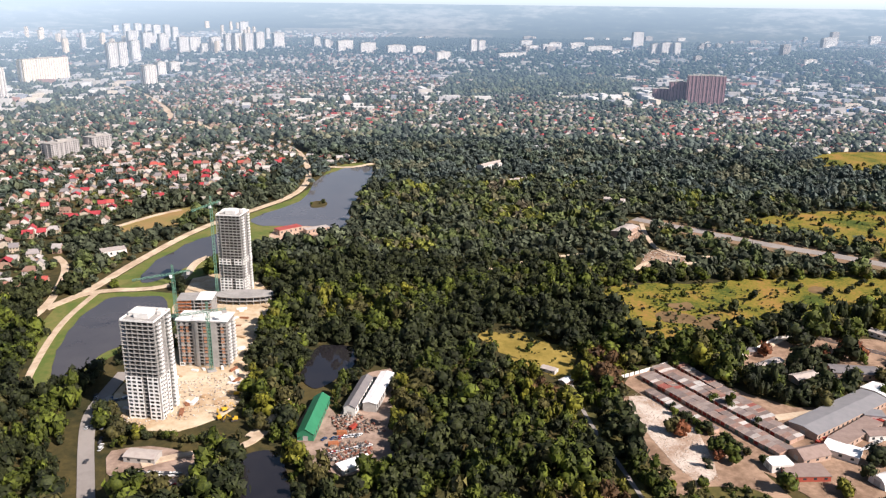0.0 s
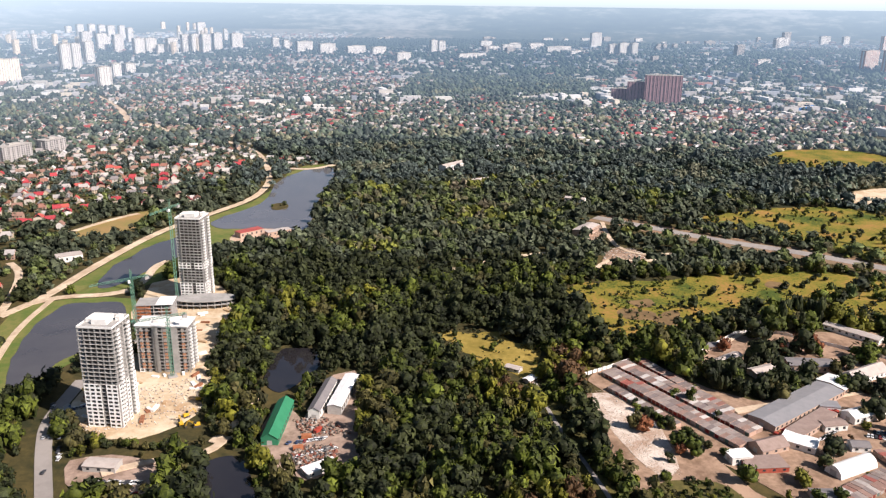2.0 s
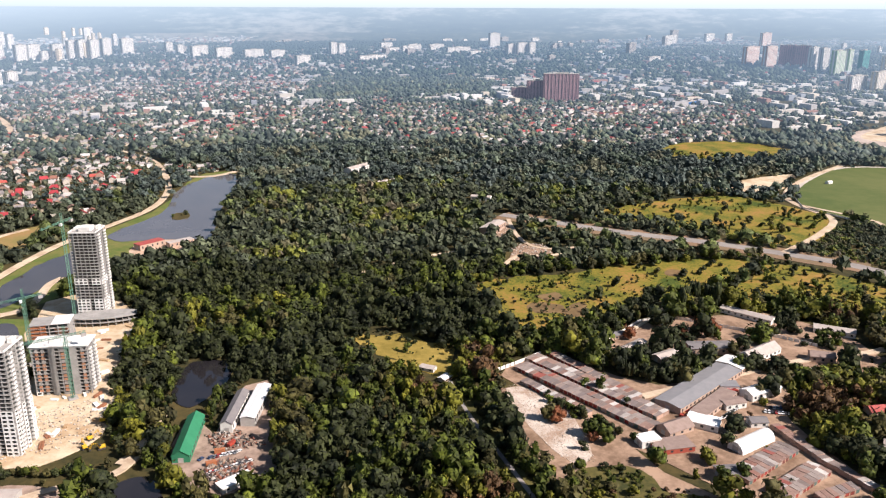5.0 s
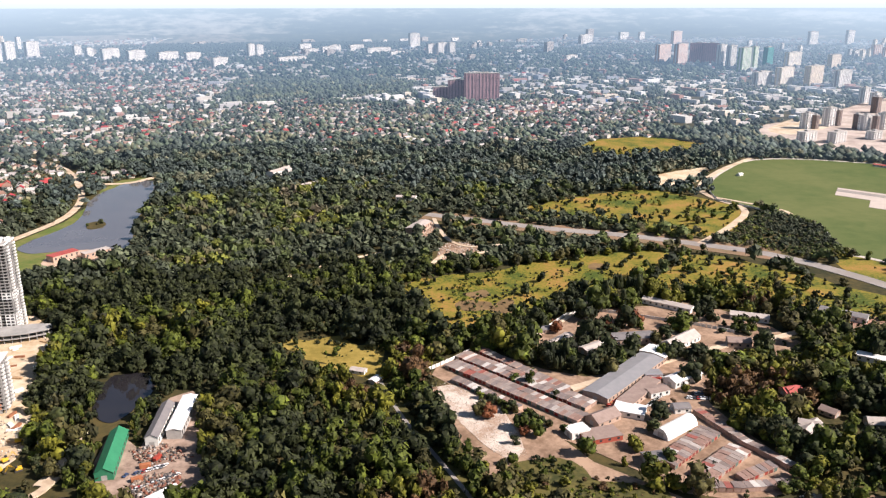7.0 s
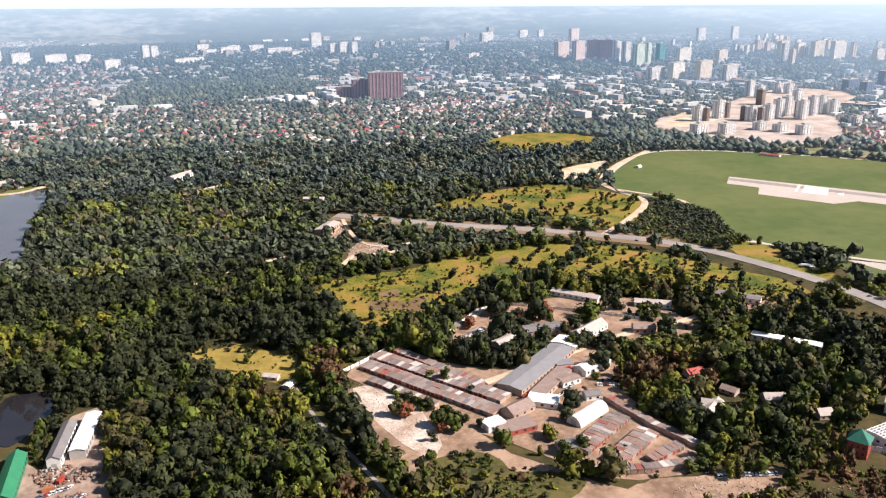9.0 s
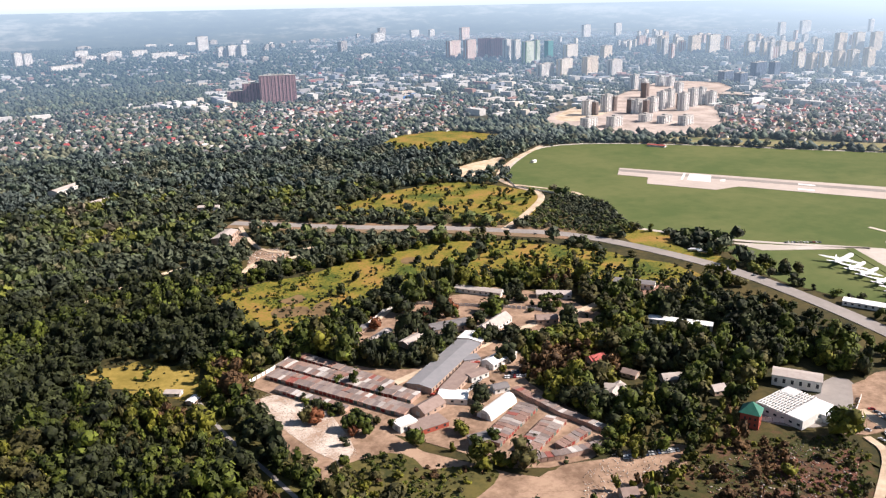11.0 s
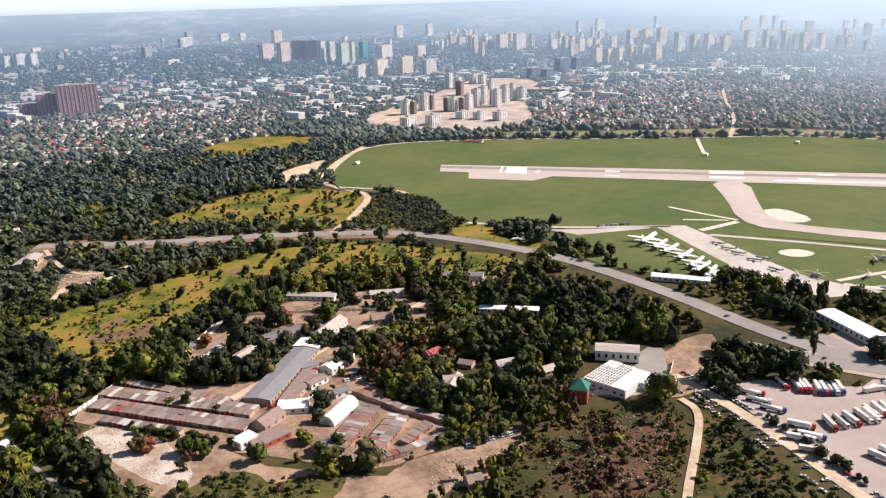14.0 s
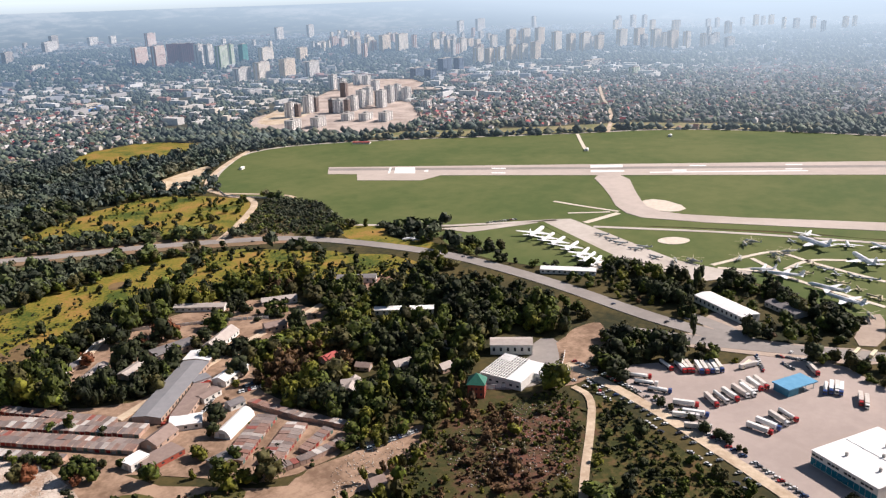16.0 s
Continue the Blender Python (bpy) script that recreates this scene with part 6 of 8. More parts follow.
def garage(depth, patched):
    """One lock-up garage: back at y = 0, door at y = -depth, 3.6 m wide."""
    key = (round(depth, 1), patched)
    if key in proto:
        return proto[key]
    ob = thing("garage", 0, 0, 0, 0, "brick lock-up garage with a steel door and patched flat roof", "garage", "rows of lock-up garages")
    part("wall", boxes((-1.8, 1.8, -0.2, 0, 0, 2.9), (-1.8, -1.6, -depth, -0.2, 0, 2.8), (1.6, 1.8, -depth, -0.2, 0, 2.8), (-1.6, -1.35, -depth, -depth + 0.2, 0, 2.5), (1.35, 1.6, -depth, -depth + 0.2, 0, 2.5)), BRICKW, ob)
    bm = bmesh.new()
    v = [bm.verts.new(p) for p in ((-1.78, -depth - 0.35, 2.5), (1.78, -depth - 0.35, 2.5), (1.78, 0.2, 3.0), (-1.78, 0.2, 3.0), (-1.78, -depth - 0.35, 2.68), (1.78, -depth - 0.35, 2.68), (1.78, 0.2, 3.18), (-1.78, 0.2, 3.18))]
    for f in ((3, 2, 1, 0), (4, 5, 6, 7), (0, 1, 5, 4), (1, 2, 6, 5), (2, 3, 7, 6), (3, 0, 4, 7)):
        bm.faces.new([v[i] for i in f])
    part("roof", bm, SLATE_RARE if patched else SLATE, ob)
    part("door", boxes((-1.35, -0.03, -depth - 0.02, -depth + 0.1, 0.05, 2.35), (0.03, 1.35, -depth - 0.02, -depth + 0.1, 0.05, 2.35)), DOOR, ob)
    ob.hide_render = False
    proto[key] = ob
    ob["used"] = 0
    return ob


def garage_row(a, b, depth, double=False):
    """Lock-ups side by side from a to b; doors to the right of that way."""
    (x0, y0), (x1, y1) = a, b
    length = math.hypot(x1 - x0, y1 - y0)
    n = max(1, int(length / 3.6))
    turn = math.degrees(math.atan2(y1 - y0, x1 - x0))
    for side in ((0, 180) if double else (0,)):
        for k in range(n):
            u = (k + 0.5) / n
            step = grng.choice([0, 0, 0.15, 0.3, -0.1])
            ob = garage(depth, grng.uniform() < 0.2)
            m = pose(x0 + u * (x1 - x0), y0 + u * (y1 - y0), 0.3 + step, 0, 0, turn + side)
            if ob["used"]:
                copy_thing(ob, m)["used"] = 1
            else:
                ob.matrix_basis = m
                ob["used"] = 1


for pts, depth, dbl in (([(173, 532.8), (192.7, 490.6), (212.1, 450.4)], 7.0, False), ([(155.9, 522.9), (214.7, 423.6)], 6.5, True), ([(144.2, 510.1), (202.4, 408.7)], 6.5, True), ([(142.2, 486.5), (171.3, 433.8)], 6.0, False),
                        ([(225.7, 350.2), (271.7, 375.4)], 6.5, True), ([(237, 331.6), (276.7, 352.3)], 6.5, True), ([(256.8, 328.5), (282.8, 334.7)], 6.5, False), ([(280.4, 311.2), (251.4, 315.4), (228, 322.1)], 6.5, False),
                        ([(292.7, 322.4), (281.3, 358), (274.4, 399.6)], 6.0, False)):
    for a, b in zip(pts, pts[1:]):
        garage_row(a, b, depth, dbl)

ROOFS = {"grey": mat("sheet_roof_grey", (0.20, 0.20, 0.21), (0.25, 0.245, 0.25), 6, 0.75), "white": mat("sheet_roof_white", (0.82, 0.81, 0.79), (0.70, 0.69, 0.67), 6, 0.6),
         "brown": mat("slate_roof_brown", (0.22, 0.16, 0.135), (0.29, 0.22, 0.19), 4, 0.9), "pale": mat("slate_roof_pale", (0.46, 0.41, 0.37), (0.36, 0.31, 0.28), 4, 0.9),
         "red": mat("sheet_roof_red", (0.30, 0.06, 0.05), (0.38, 0.09, 0.08), 4, 0.7), "green": mat("sheet_roof_green", (0.03, 0.17, 0.085), (0.04, 0.21, 0.105), 5, 0.5), "slate": mat("slate_roof_dark", (0.15, 0.14, 0.145), (0.20, 0.185, 0.18), 4, 0.9),
         "blue": mat("sheet_roof_blue", (0.11, 0.30, 0.47), (0.15, 0.36, 0.54), 4, 0.5)}
WALLS = {"brick": mat("workshop_brick", (0.36, 0.25, 0.19), (0.46, 0.34, 0.27), 2, 0.95), "white": mat("whitewash", (0.72, 0.70, 0.66), (0.60, 0.58, 0.54), 3, 0.9), "grey": mat("grey_render", (0.42, 0.40, 0.37), (0.34, 0.32, 0.30), 3, 0.9),
         "red": mat("red_brick", (0.30, 0.06, 0.04), (0.36, 0.09, 0.06), 1.5, 0.9), "green": mat("green_sheet", (0.03, 0.17, 0.09), (0.04, 0.2, 0.11), 3, 0.6)}


def workshop(a, b, w, h, rise_, roof, wall, label, name="workshop", category="building", hip=0.0):
    """A long building with a pitched or flat roof along the line a to b."""
    (x0, y0), (x1, y1) = a, b
    L = math.hypot(x1 - x0, y1 - y0)
    ob = thing(name, (x0 + x1) / 2, (y0 + y1) / 2, 0.3, math.degrees(math.atan2(y1 - y0, x1 - x0)), label, category)
    if rise_ > 0:
        wv, wf, rv, rf = gable(L, w, h, rise_, 0.4, hip)
        link_mesh("wall", wv, wf, WALLS[wall], ob)
        link_mesh("roof", rv, rf, ROOFS[roof], ob)
    else:
        part("wall", boxes((-L / 2, L / 2, -w / 2, w / 2, 0, h)), WALLS[wall], ob)
        part("roof", boxes((-L / 2 - 0.3, L / 2 + 0.3, -w / 2 - 0.3, w / 2 + 0.3, h, h + 0.35)), ROOFS[roof], ob)
    win = None
    n = max(2, int(L / 5))
    for k in range(n):
        for s in (-1, 1):
            xx = -L / 2 + (k + 0.5) * L / n
            if win is None:
                win = part("window", boxes((-0.9, 0.9, -0.05, 0.05, h * 0.35, h * 0.75)), GLASS, ob)
                win.location = (xx, s * w / 2, 0)
            else:
                twin(win, ob, xx, s * w / 2)
    for s in (-1, 1):
        part("door", boxes((s * L / 2 - 0.06, s * L / 2 + 0.06, -1.5, 1.5, 0, min(3.0, h * 0.85))), WALLS["grey"], ob)
    return ob


def mid(*pts):
    return (sum(p[0] for p in pts) / len(pts), sum(p[1] for p in pts) / len(pts))


for pts, w, h, r, roof, wall, label in WORKS:
    workshop(pts[0], pts[-1], w, h, r, roof, wall, label)


def arch_hangar(a, b, w):
    (x0, y0), (x1, y1) = a, b
    L = math.hypot(x1 - x0, y1 - y0)
    ob = thing("arched_hangar", (x0 + x1) / 2, (y0 + y1) / 2, 0.3, math.degrees(math.atan2(y1 - y0, x1 - x0)), "white ribbed arched hangar of sheet metal", "hangar")
    n, V, F = 12, [], []
    ribs = 22
    for i in range(ribs + 1):
        for k in range(n + 1):
            t = math.pi * k / n
            s = 1 + (0.012 if i % 2 else 0)
            V.append((-L / 2 + L * i / ribs, w / 2 * math.cos(t) * s, w * 0.55 * math.sin(t) * s))
    for i in range(ribs):
        for k in range(n):
            p = i * (n + 1) + k
            F.append((p, p + 1, p + n + 2, p + n + 1))
    link_mesh("roof", V, F, ROOFS["white"], ob)
    for s in (-1, 1):
        V = [(s * L / 2, 0, 0)] + [(s * (L / 2 - 0.05), w / 2 * math.cos(math.pi * k / n), w * 0.55 * math.sin(math.pi * k / n)) for k in range(n + 1)]
        link_mesh("end_wall", V, [(0, k + 1, k + 2) for k in range(n)], WALLS["white"], ob)
        part("door", boxes((s * L / 2 - 0.08, s * L / 2 + 0.08, -2, 2, 0, 3.6)), WALLS["grey"], ob)


arch_hangar(*[(239.1, 378.1), (267, 390.3)], 11)

# shipping containers
BOXES = palette("container_paint", [(0.36, 0.06, 0.04), (0.42, 0.10, 0.05), (0.62, 0.58, 0.54), (0.40, 0.15, 0.07), (0.34, 0.04, 0.04)], 0.6, 2, "object")
cont = None


def container(x, y, turn, label="rust-red steel shipping container beside a workshop"):
    ob = thing("shipping_container", x, y, 0.32, turn, label, "container", "steel containers")
    bm = bmesh.new()
    box(bm, -3.0, 3.0, -1.2, 1.2, 0, 2.55, 0.06)
    part("shell", bm, BOXES, ob)
    part("door", boxes((3.0, 3.06, -1.1, -0.03, 0.1, 2.45), (3.0, 3.06, 0.03, 1.1, 0.1, 2.45)), BOXES, ob)
    return ob


(ax, ay), (bx, by) = [(225.6, 418.7), (278.6, 449.6)]
for k in range(18):
    u = (k + 0.5) / 18
    m = pose(ax + u * (bx - ax), ay + u * (by - ay), 0.32, 0, 0, math.degrees(math.atan2(by - ay, bx - ax)) + 90 + grng.uniform(-4, 4))
    if cont is None:
        cont = container(0, 0, 0)
        cont.matrix_basis = m
    else:
        copy_thing(cont, m)
for px, py, a in ((203.5, 414.3, 25), (230.8, 421.6, 30), (-59.9, 425.8, 5), (-53.8, 432.6, 60), (-63.3, 412.9, 15)):
    copy_thing(cont, pose(px, py, 0.32, 0, 0, a))


def wall_line(pts, h, label, name="concrete_fence", m=None, step=4.0):
    """A fence of concrete panels and posts along a line."""
    ob = thing(name, 0, 0, 0, 0, label, "fence", kind="structure")
    pan = post = None
    for (x0, y0), (x1, y1) in zip(pts, pts[1:]):
        L = math.hypot(x1 - x0, y1 - y0)
        n = max(1, int(L / step))
        a = math.atan2(y1 - y0, x1 - x0)
        for k in range(n):
            u = (k + 0.5) / n
            xx, yy = x0 + u * (x1 - x0), y0 + u * (y1 - y0)
            if pan is None:
                pan = part("panel", boxes((-step / 2 + 0.1, step / 2 - 0.1, -0.08, 0.08, 0, h)), m or CONC_LIGHT, ob)
                pan.location, pan.rotation_euler = (xx, yy, 0.2), (0, 0, a)
            else:
                twin(pan, ob, xx, yy, 0.2, a)
    return ob


wall_line([(124.6, 504.9), (144.7, 516.3), (168.7, 531.5)], 2.8, "weathered pale concrete panel fence")
wall_line([(356.3, 473.9), (313.3, 452.8), (281.1, 435.5)], 2.6, "pale concrete panel fence along the yard")
wall_line([(217.7, 538.4), (263.7, 577.9), (292.5, 583.6), (361.9, 527.8), (380.2, 508.1)], 2.6, "long pale concrete fence among trees")

# ---- airfield ----
M_RUN = mat("runway_concrete", (0.50, 0.43, 0.38), (0.42, 0.36, 0.315), 12, 0.85, big=90)
sheet("runway", [(846, 936), (1053.2, 625.7), (1312.4, 231.7), (1451.9, 16), (1329.9, 11.2), (1214.1, 212.1), (892.5, 743), (850.5, 745.8), (801.3, 827.4), (832.6, 858.9), (808.9, 898.7)], 0.6, M_RUN, "long pale concrete runway with white markings", "runway", 0)
sheet("taxiway", [(1011.9, 558.3), (1038.7, 513.3), (920.8, 438.1), (871.4, 399.2), (873, 343.5), (955.9, 160.5), (1026, -0.7), (988.1, -2.2), (920.8, 153.5), (829.5, 379.4), (847, 427.8), (927.8, 486)], 0.66, M_RUN, "pale curved concrete taxiway", "taxiway", 1)
sheet("runway_shoulder", [(839.7, 929.3), (827.5, 916.2), (1265.6, 222.4), (1282.2, 225.7)], 0.64, M_ASPHALT, "grey worn strip along the runway", "runway", 0)
for k, q in enumerate(([(901.1, 842.2), (917.2, 814.9), (881.9, 784.1), (864.9, 812.6)], [(896.5, 850.1), (898.3, 847), (861.8, 817.9), (860, 820.9)], [(1069, 590.2), (1097.2, 550.4), (1078.4, 540.8), (1050.5, 579.9)], [(1036.2, 571.8), (1061.3, 529.3), (1050.6, 523.9), (1022.2, 564)], [(974.5, 709), (985.5, 690.2), (978.6, 685.4), (967.6, 704)],
                       [(947.6, 689.5), (958.4, 671.3), (951.9, 666.7), (941.1, 684.8)], [(1143, 463.7), (1155.4, 442.4), (1147.6, 439.3), (1135.2, 460.4)], [(1100.1, 471.6), (1110.4, 454.3), (1099.3, 449.6), (1089.1, 466.7)], [(1069.2, 492.6), (1192.3, 307.9), (1184.6, 305.8), (1062.1, 489.3)], [(904.4, 786.5), (914.4, 785.9), (901.5, 775), (898, 781)],
                       [(1220.5, 347.7), (1232.5, 327.1), (1224.3, 324.8), (1212.3, 345.2)], [(1188.3, 337.9), (1200.1, 317.9), (1192.3, 315.6), (1180.5, 335.6)])):
    sheet("runway_marking", q, 0.72 + 0.001 * k, M_WHITE, "white painted runway marking", "marking", 0)
sheet("apron", [(668.4, 563.3), (707.8, 524.1), (774.2, 470.3), (785.2, 457.8), (754.1, 390), (725.3, 330.2), (708.6, 292.8), (706.3, 242.1), (727.3, 228.5), (708.4, 222), (662.6, 251.5), (671.6, 287.8), (672.3, 334.6), (620.6, 354.8), (663.4, 360.5), (674, 344.6), (755, 477.5), (675.1, 523.6)], 0.5, M_CONCRETE, "pale concrete apron with parked aircraft", "apron", 0)
sheet("grass_strip", [(751.4, 483), (757.7, 477.7), (690, 353), (676.4, 353.9)], 0.6, M_GRASS, "narrow green grass strip in the apron", "grass", 0)
sheet("concrete_pad", [(902.1, 428.9), (928.4, 414.6), (906.2, 364.3), (875.2, 368.7), (871.4, 399.2)], 0.62, mat("bleached_concrete", (0.68, 0.60, 0.50), (0.55, 0.48, 0.40), 6, 0.9), "bleached broken concrete pad", "pad", 1)
sheet("concrete_pad", [(761.1, 340.7), (782.3, 331.1), (782.8, 307.6), (758.6, 311.5), (751.2, 329.8)], 0.55, MATS["bleached_concrete"], "old round concrete stand in the grass", "pad", 2)
for p, w in (([(846.1, 518.5), (843.8, 468.4), (844.6, 426.6)], 5), ([(805.4, 473.6), (836.9, 433.8)], 4), ([(779, 435.6), (837.6, 423)], 8), ([(1310.3, 752.5), (1225.2, 694.2), (1168.2, 653)], 6), ([(713.4, 261), (792.6, 228.5), (783.7, 212.2), (768.2, 179.4), (752.1, 119.8)], 5), ([(708.4, 253.6), (720.6, 221), (719.1, 195.2), (705.6, 162.6), (687.7, 107)], 5), ([(738, 200.9), (779.7, 192.7), (796.4, 161.5)], 5), ([(753.9, 237.6), (722.1, 196.1)], 5)):
    strip("airfield_path", p, w, 0.58, MATS["bleached_concrete"], "narrow pale concrete path in the grass", "path")
for p in ([(672.7, 1003.4), (745.5, 1080.5), (880.2, 1185.4), (1042.3, 1087.6), (1299.3, 772.9), (1447.2, 636.3), (1519.4, 428.7), (1544.4, 278.1)], [(769.8, 419.5), (831.9, 282.4), (873.5, 144.1)], [(623.1, 664.5), (668.6, 576.1), (722.7, 518.7), (772.1, 469)]):
    strip("perimeter_road", p, 7, 0.5, M_CONCRETE, "pale perimeter road round the airfield", "road")
wall_line([(661.5, 986.2), (632.8, 914.1), (670.9, 816.4), (673.2, 761.2), (619.2, 661.4)], 2.2, "low pale airfield fence", step=8.0)

SILVER = mat("white_aircraft", (0.82, 0.82, 0.82), (0.72, 0.72, 0.73), 5, 0.4)
ARMY = mat("grey_aircraft", (0.42, 0.43, 0.42), (0.34, 0.36, 0.35), 3, 0.6)
SAND_C = mat("sandy_aircraft", (0.52, 0.44, 0.30), (0.36, 0.34, 0.22), 3, 0.7)


def loft(rings):
    """A closed skin through rings of (x, radius y, radius z, height)."""
    n, V, F = 12, [], []
    for x, ry, rz, z in rings:
        V += [(x, ry * math.cos(2 * math.pi * k / n), z + rz * math.sin(2 * math.pi * k / n)) for k in range(n)]
    for i in range(len(rings) - 1):
        F += [(i * n + k, i * n + (k + 1) % n, (i + 1) * n + (k + 1) % n, (i + 1) * n + k) for k in range(n)]
    F += [tuple(range(n))[::-1], tuple((len(rings) - 1) * n + k for k in range(n))]
    return V, F


def blade(root, tip, thick):
    """A tapered wing between two chords ((x front, x back, y, z) each)."""
    V = []
    for (xf, xb, y, z), t in ((root, thick), (tip, thick * 0.4)):
        V += [(xf, y, z), ((xf + xb) / 2, y, z + t / 2), (xb, y, z), ((xf + xb) / 2, y, z - t / 2)]
    return V, [(0, 1, 5, 4), (1, 2, 6, 5), (2, 3, 7, 6), (3, 0, 4, 7), (3, 2, 1, 0), (4, 5, 6, 7)]


def aircraft(L, span, r, skin, label, engines="wing", name="airliner"):
    ob = thing(name, 0, 0, 0.6, 0, label, "aircraft", "parked aircraft")
    z = r * 1.9
    link_mesh("fuselage", *loft([(L / 2, 0.1 * r, 0.1 * r, z - 0.2 * r), (L * 0.46, 0.6 * r, 0.6 * r, z - 0.1 * r), (L * 0.38, r, r, z), (-L * 0.2, r, r, z), (-L * 0.4, 0.5 * r, 0.55 * r, z + 0.35 * r), (-L / 2, 0.1 * r, 0.15 * r, z + 0.6 * r)]), skin, ob, smooth=True)
    sweep = span * 0.27
    for s in (-1, 1):
        wing = link_mesh("wing", *blade((L * 0.12, -L * 0.1, s * r * 0.6, z - r * 0.5), (L * 0.12 - sweep, L * 0.06 - sweep, s * span / 2, z + span * 0.02), r * 0.35), skin, ob)
        link_mesh("tailplane", *blade((-L * 0.38, -L * 0.47, s * r * 0.2, z + r * 0.5), (-L * 0.45, -L * 0.495, s * span * 0.19, z + r * 0.6), r * 0.15), skin, ob)
        if engines:
            ey, ex, ez = (s * span * 0.18, L * 0.08 - sweep * 0.2, z - r * 1.0) if engines == "wing" else (s * r * 1.5, -L * 0.28, z + r * 0.3)
            link_mesh("engine", *loft([(ex + r * 1.3, 0.42 * r, 0.42 * r, ez), (ex, 0.5 * r, 0.5 * r, ez), (ex - r * 1.3, 0.3 * r, 0.3 * r, ez)]), ARMY, wing if engines == "wing" else ob).location.y = ey
    V, F = blade((-L * 0.34, -L * 0.47, 0, 0), (-L * 0.44, -L * 0.51, span * 0.17, 0), r * 0.18)
    link_mesh("fin", [(x, w * 0.6, z + r * 0.5 + y) for x, y, w in V], F, skin, ob)
    for x, y in ((L * 0.34, 0), (-L * 0.02, r * 1.1), (-L * 0.02, -r * 1.1)):
        part("landing_gear", boxes((x - 0.5, x + 0.5, y - 0.25, y + 0.25, 0, z - r * 0.3)), ARMY, ob)
    return ob


def helicopter(label):
    ob = thing("helicopter", 0, 0, 0.6, 0, label, "helicopter", "parked helicopters")
    link_mesh("fuselage", *loft([(8, 0.3, 0.4, 1.8), (6.5, 1.2, 1.3, 2.2), (1, 1.4, 1.6, 2.4), (-3, 1.0, 1.1, 2.8), (-9.5, 0.3, 0.35, 3.2)]), ARMY, ob, smooth=True)
    mast = part("rotor_mast", boxes((-0.35, 0.35, -0.35, 0.35, 3.6, 4.9)), ARMY, ob)
    for k in range(5):
        a = 2 * math.pi * k / 5 + 0.3
        b = part("rotor_blade", boxes((0.4, 10.5, -0.26, 0.26, 4.6, 4.68)), SAND_C, mast)
        b.rotation_euler.z = a
    part("tail_fin", boxes((-10.6, -9.2, -0.1, 0.1, 2.9, 5.2)), ARMY, ob)
    part("skid", boxes((-1.5, 4, -1.7, -1.4, 0, 1.2)), ARMY, ob)
    part("skid", boxes((-1.5, 4, 1.4, 1.7, 0, 1.2)), ARMY, ob)
    return ob


FLEET = [aircraft(36, 29, 1.8, SILVER, "old white jet airliner parked in a museum row", "tail"), aircraft(43, 42, 2.4, SILVER, "large old white four-engined transport aircraft", "wing"),
         aircraft(17, 11, 0.9, ARMY, "small grey jet fighter parked on grass", "", "jet_fighter"), aircraft(14, 13, 0.8, SAND_C, "small sand-coloured training aircraft", "", "training_aircraft"), aircraft(24, 28, 1.3, SILVER, "twin-engined white propeller aircraft", "wing", "propeller_aircraft")]
HELI = helicopter("old military helicopter with drooping rotor blades")
taken = set()


def park(kind, x, y, turn):
    ob = HELI if kind == 9 else FLEET[kind]
    m = pose(x, y, 0.6, 0, 0, turn)
    if kind in taken:
        copy_thing(ob, m)
    else:
        ob.matrix_basis = m
        taken.add(kind)


for kind, x, y, turn in (
    (1, 705.2, 453.2, 12), (0, 697.5, 433.9, 10), (0, 661.2, 363.7, 10), (0, 691.2, 417.4, 8), (0, 683.6, 396.6, 8), (0, 670.4, 375.9, 10), (0, 654.2, 352.4, 12),
    (1, 825.1, 199.9, 60), (1, 793.8, 147.2, 40), (0, 714.6, 196.3, 100), (0, 699.5, 154.2, 80), (0, 678.5, 135.7, 70), (4, 843.1, 172.7, 20), (4, 853.5, 146.6, 50), (4, 860.5, 215.2, 0),
    (2, 743.4, 394.6, 100), (2, 734.1, 378.1, 100), (2, 726.6, 363.7, 95), (2, 717.8, 341.5, 110), (2, 727.4, 337.4, 95), (2, 703.1, 313.7, 80), (9, 700.7, 292.2, 30), (9, 709.9, 278.5, 75),
    (9, 740.6, 244.9, 10), (9, 771.5, 220.7, 60), (9, 787.3, 213.3, 130), (9, 756.0, 212.7, 20), (9, 789.9, 256.8, 30), (9, 801.2, 253.8, 80), (4, 720.3, 215.7, 120), (2, 826.7, 222.3, 40), (3, 765.4, 183.6, 20),
    (2, 754.4, 170.8, 80), (2, 747.1, 159.3, 30), (3, 725.7, 158.6, 60), (3, 723.6, 148.8, 110), (2, 749.0, 145.6, 50), (3, 716.9, 133.7, 30), (2, 747.7, 131.5, 100), (3, 704.9, 120.2, 70), (3, 703.2, 113.4, 10),
    (2, 748.5, 194.0, 10), (3, 733.5, 182.2, 100), (2, 797.9, 135.1, 20), (4, 616.9, 556.8, 150), (3, 628.8, 542.6, 40), (9, 655.4, 111.6, 30)):
    park(kind, x, y, turn)

workshop(*[(1023.5, 1060.8), (1039.2, 1032.3)], 10, 3, 1.0, "red", "white", "row of red and white airfield huts")
for px, py in ((763.0, 1050.7), (1367.1, 593.8), (1172.7, 655.6)):
    hut = thing("airfield_hut", px, py, 0.25, 20, "small white hut standing on airfield grass", "hut")
    wv, wf, rv, rf = gable(9, 6, 3, 1.2, 0.3)
    link_mesh("wall", wv, wf, WALLS["white"], hut)
    link_mesh("roof", rv, rf, ROOFS["white"], hut)
    part("door", boxes((-0.5, 0.5, -3.06, -2.95, 0, 2.1)), WALLS["grey"], hut)

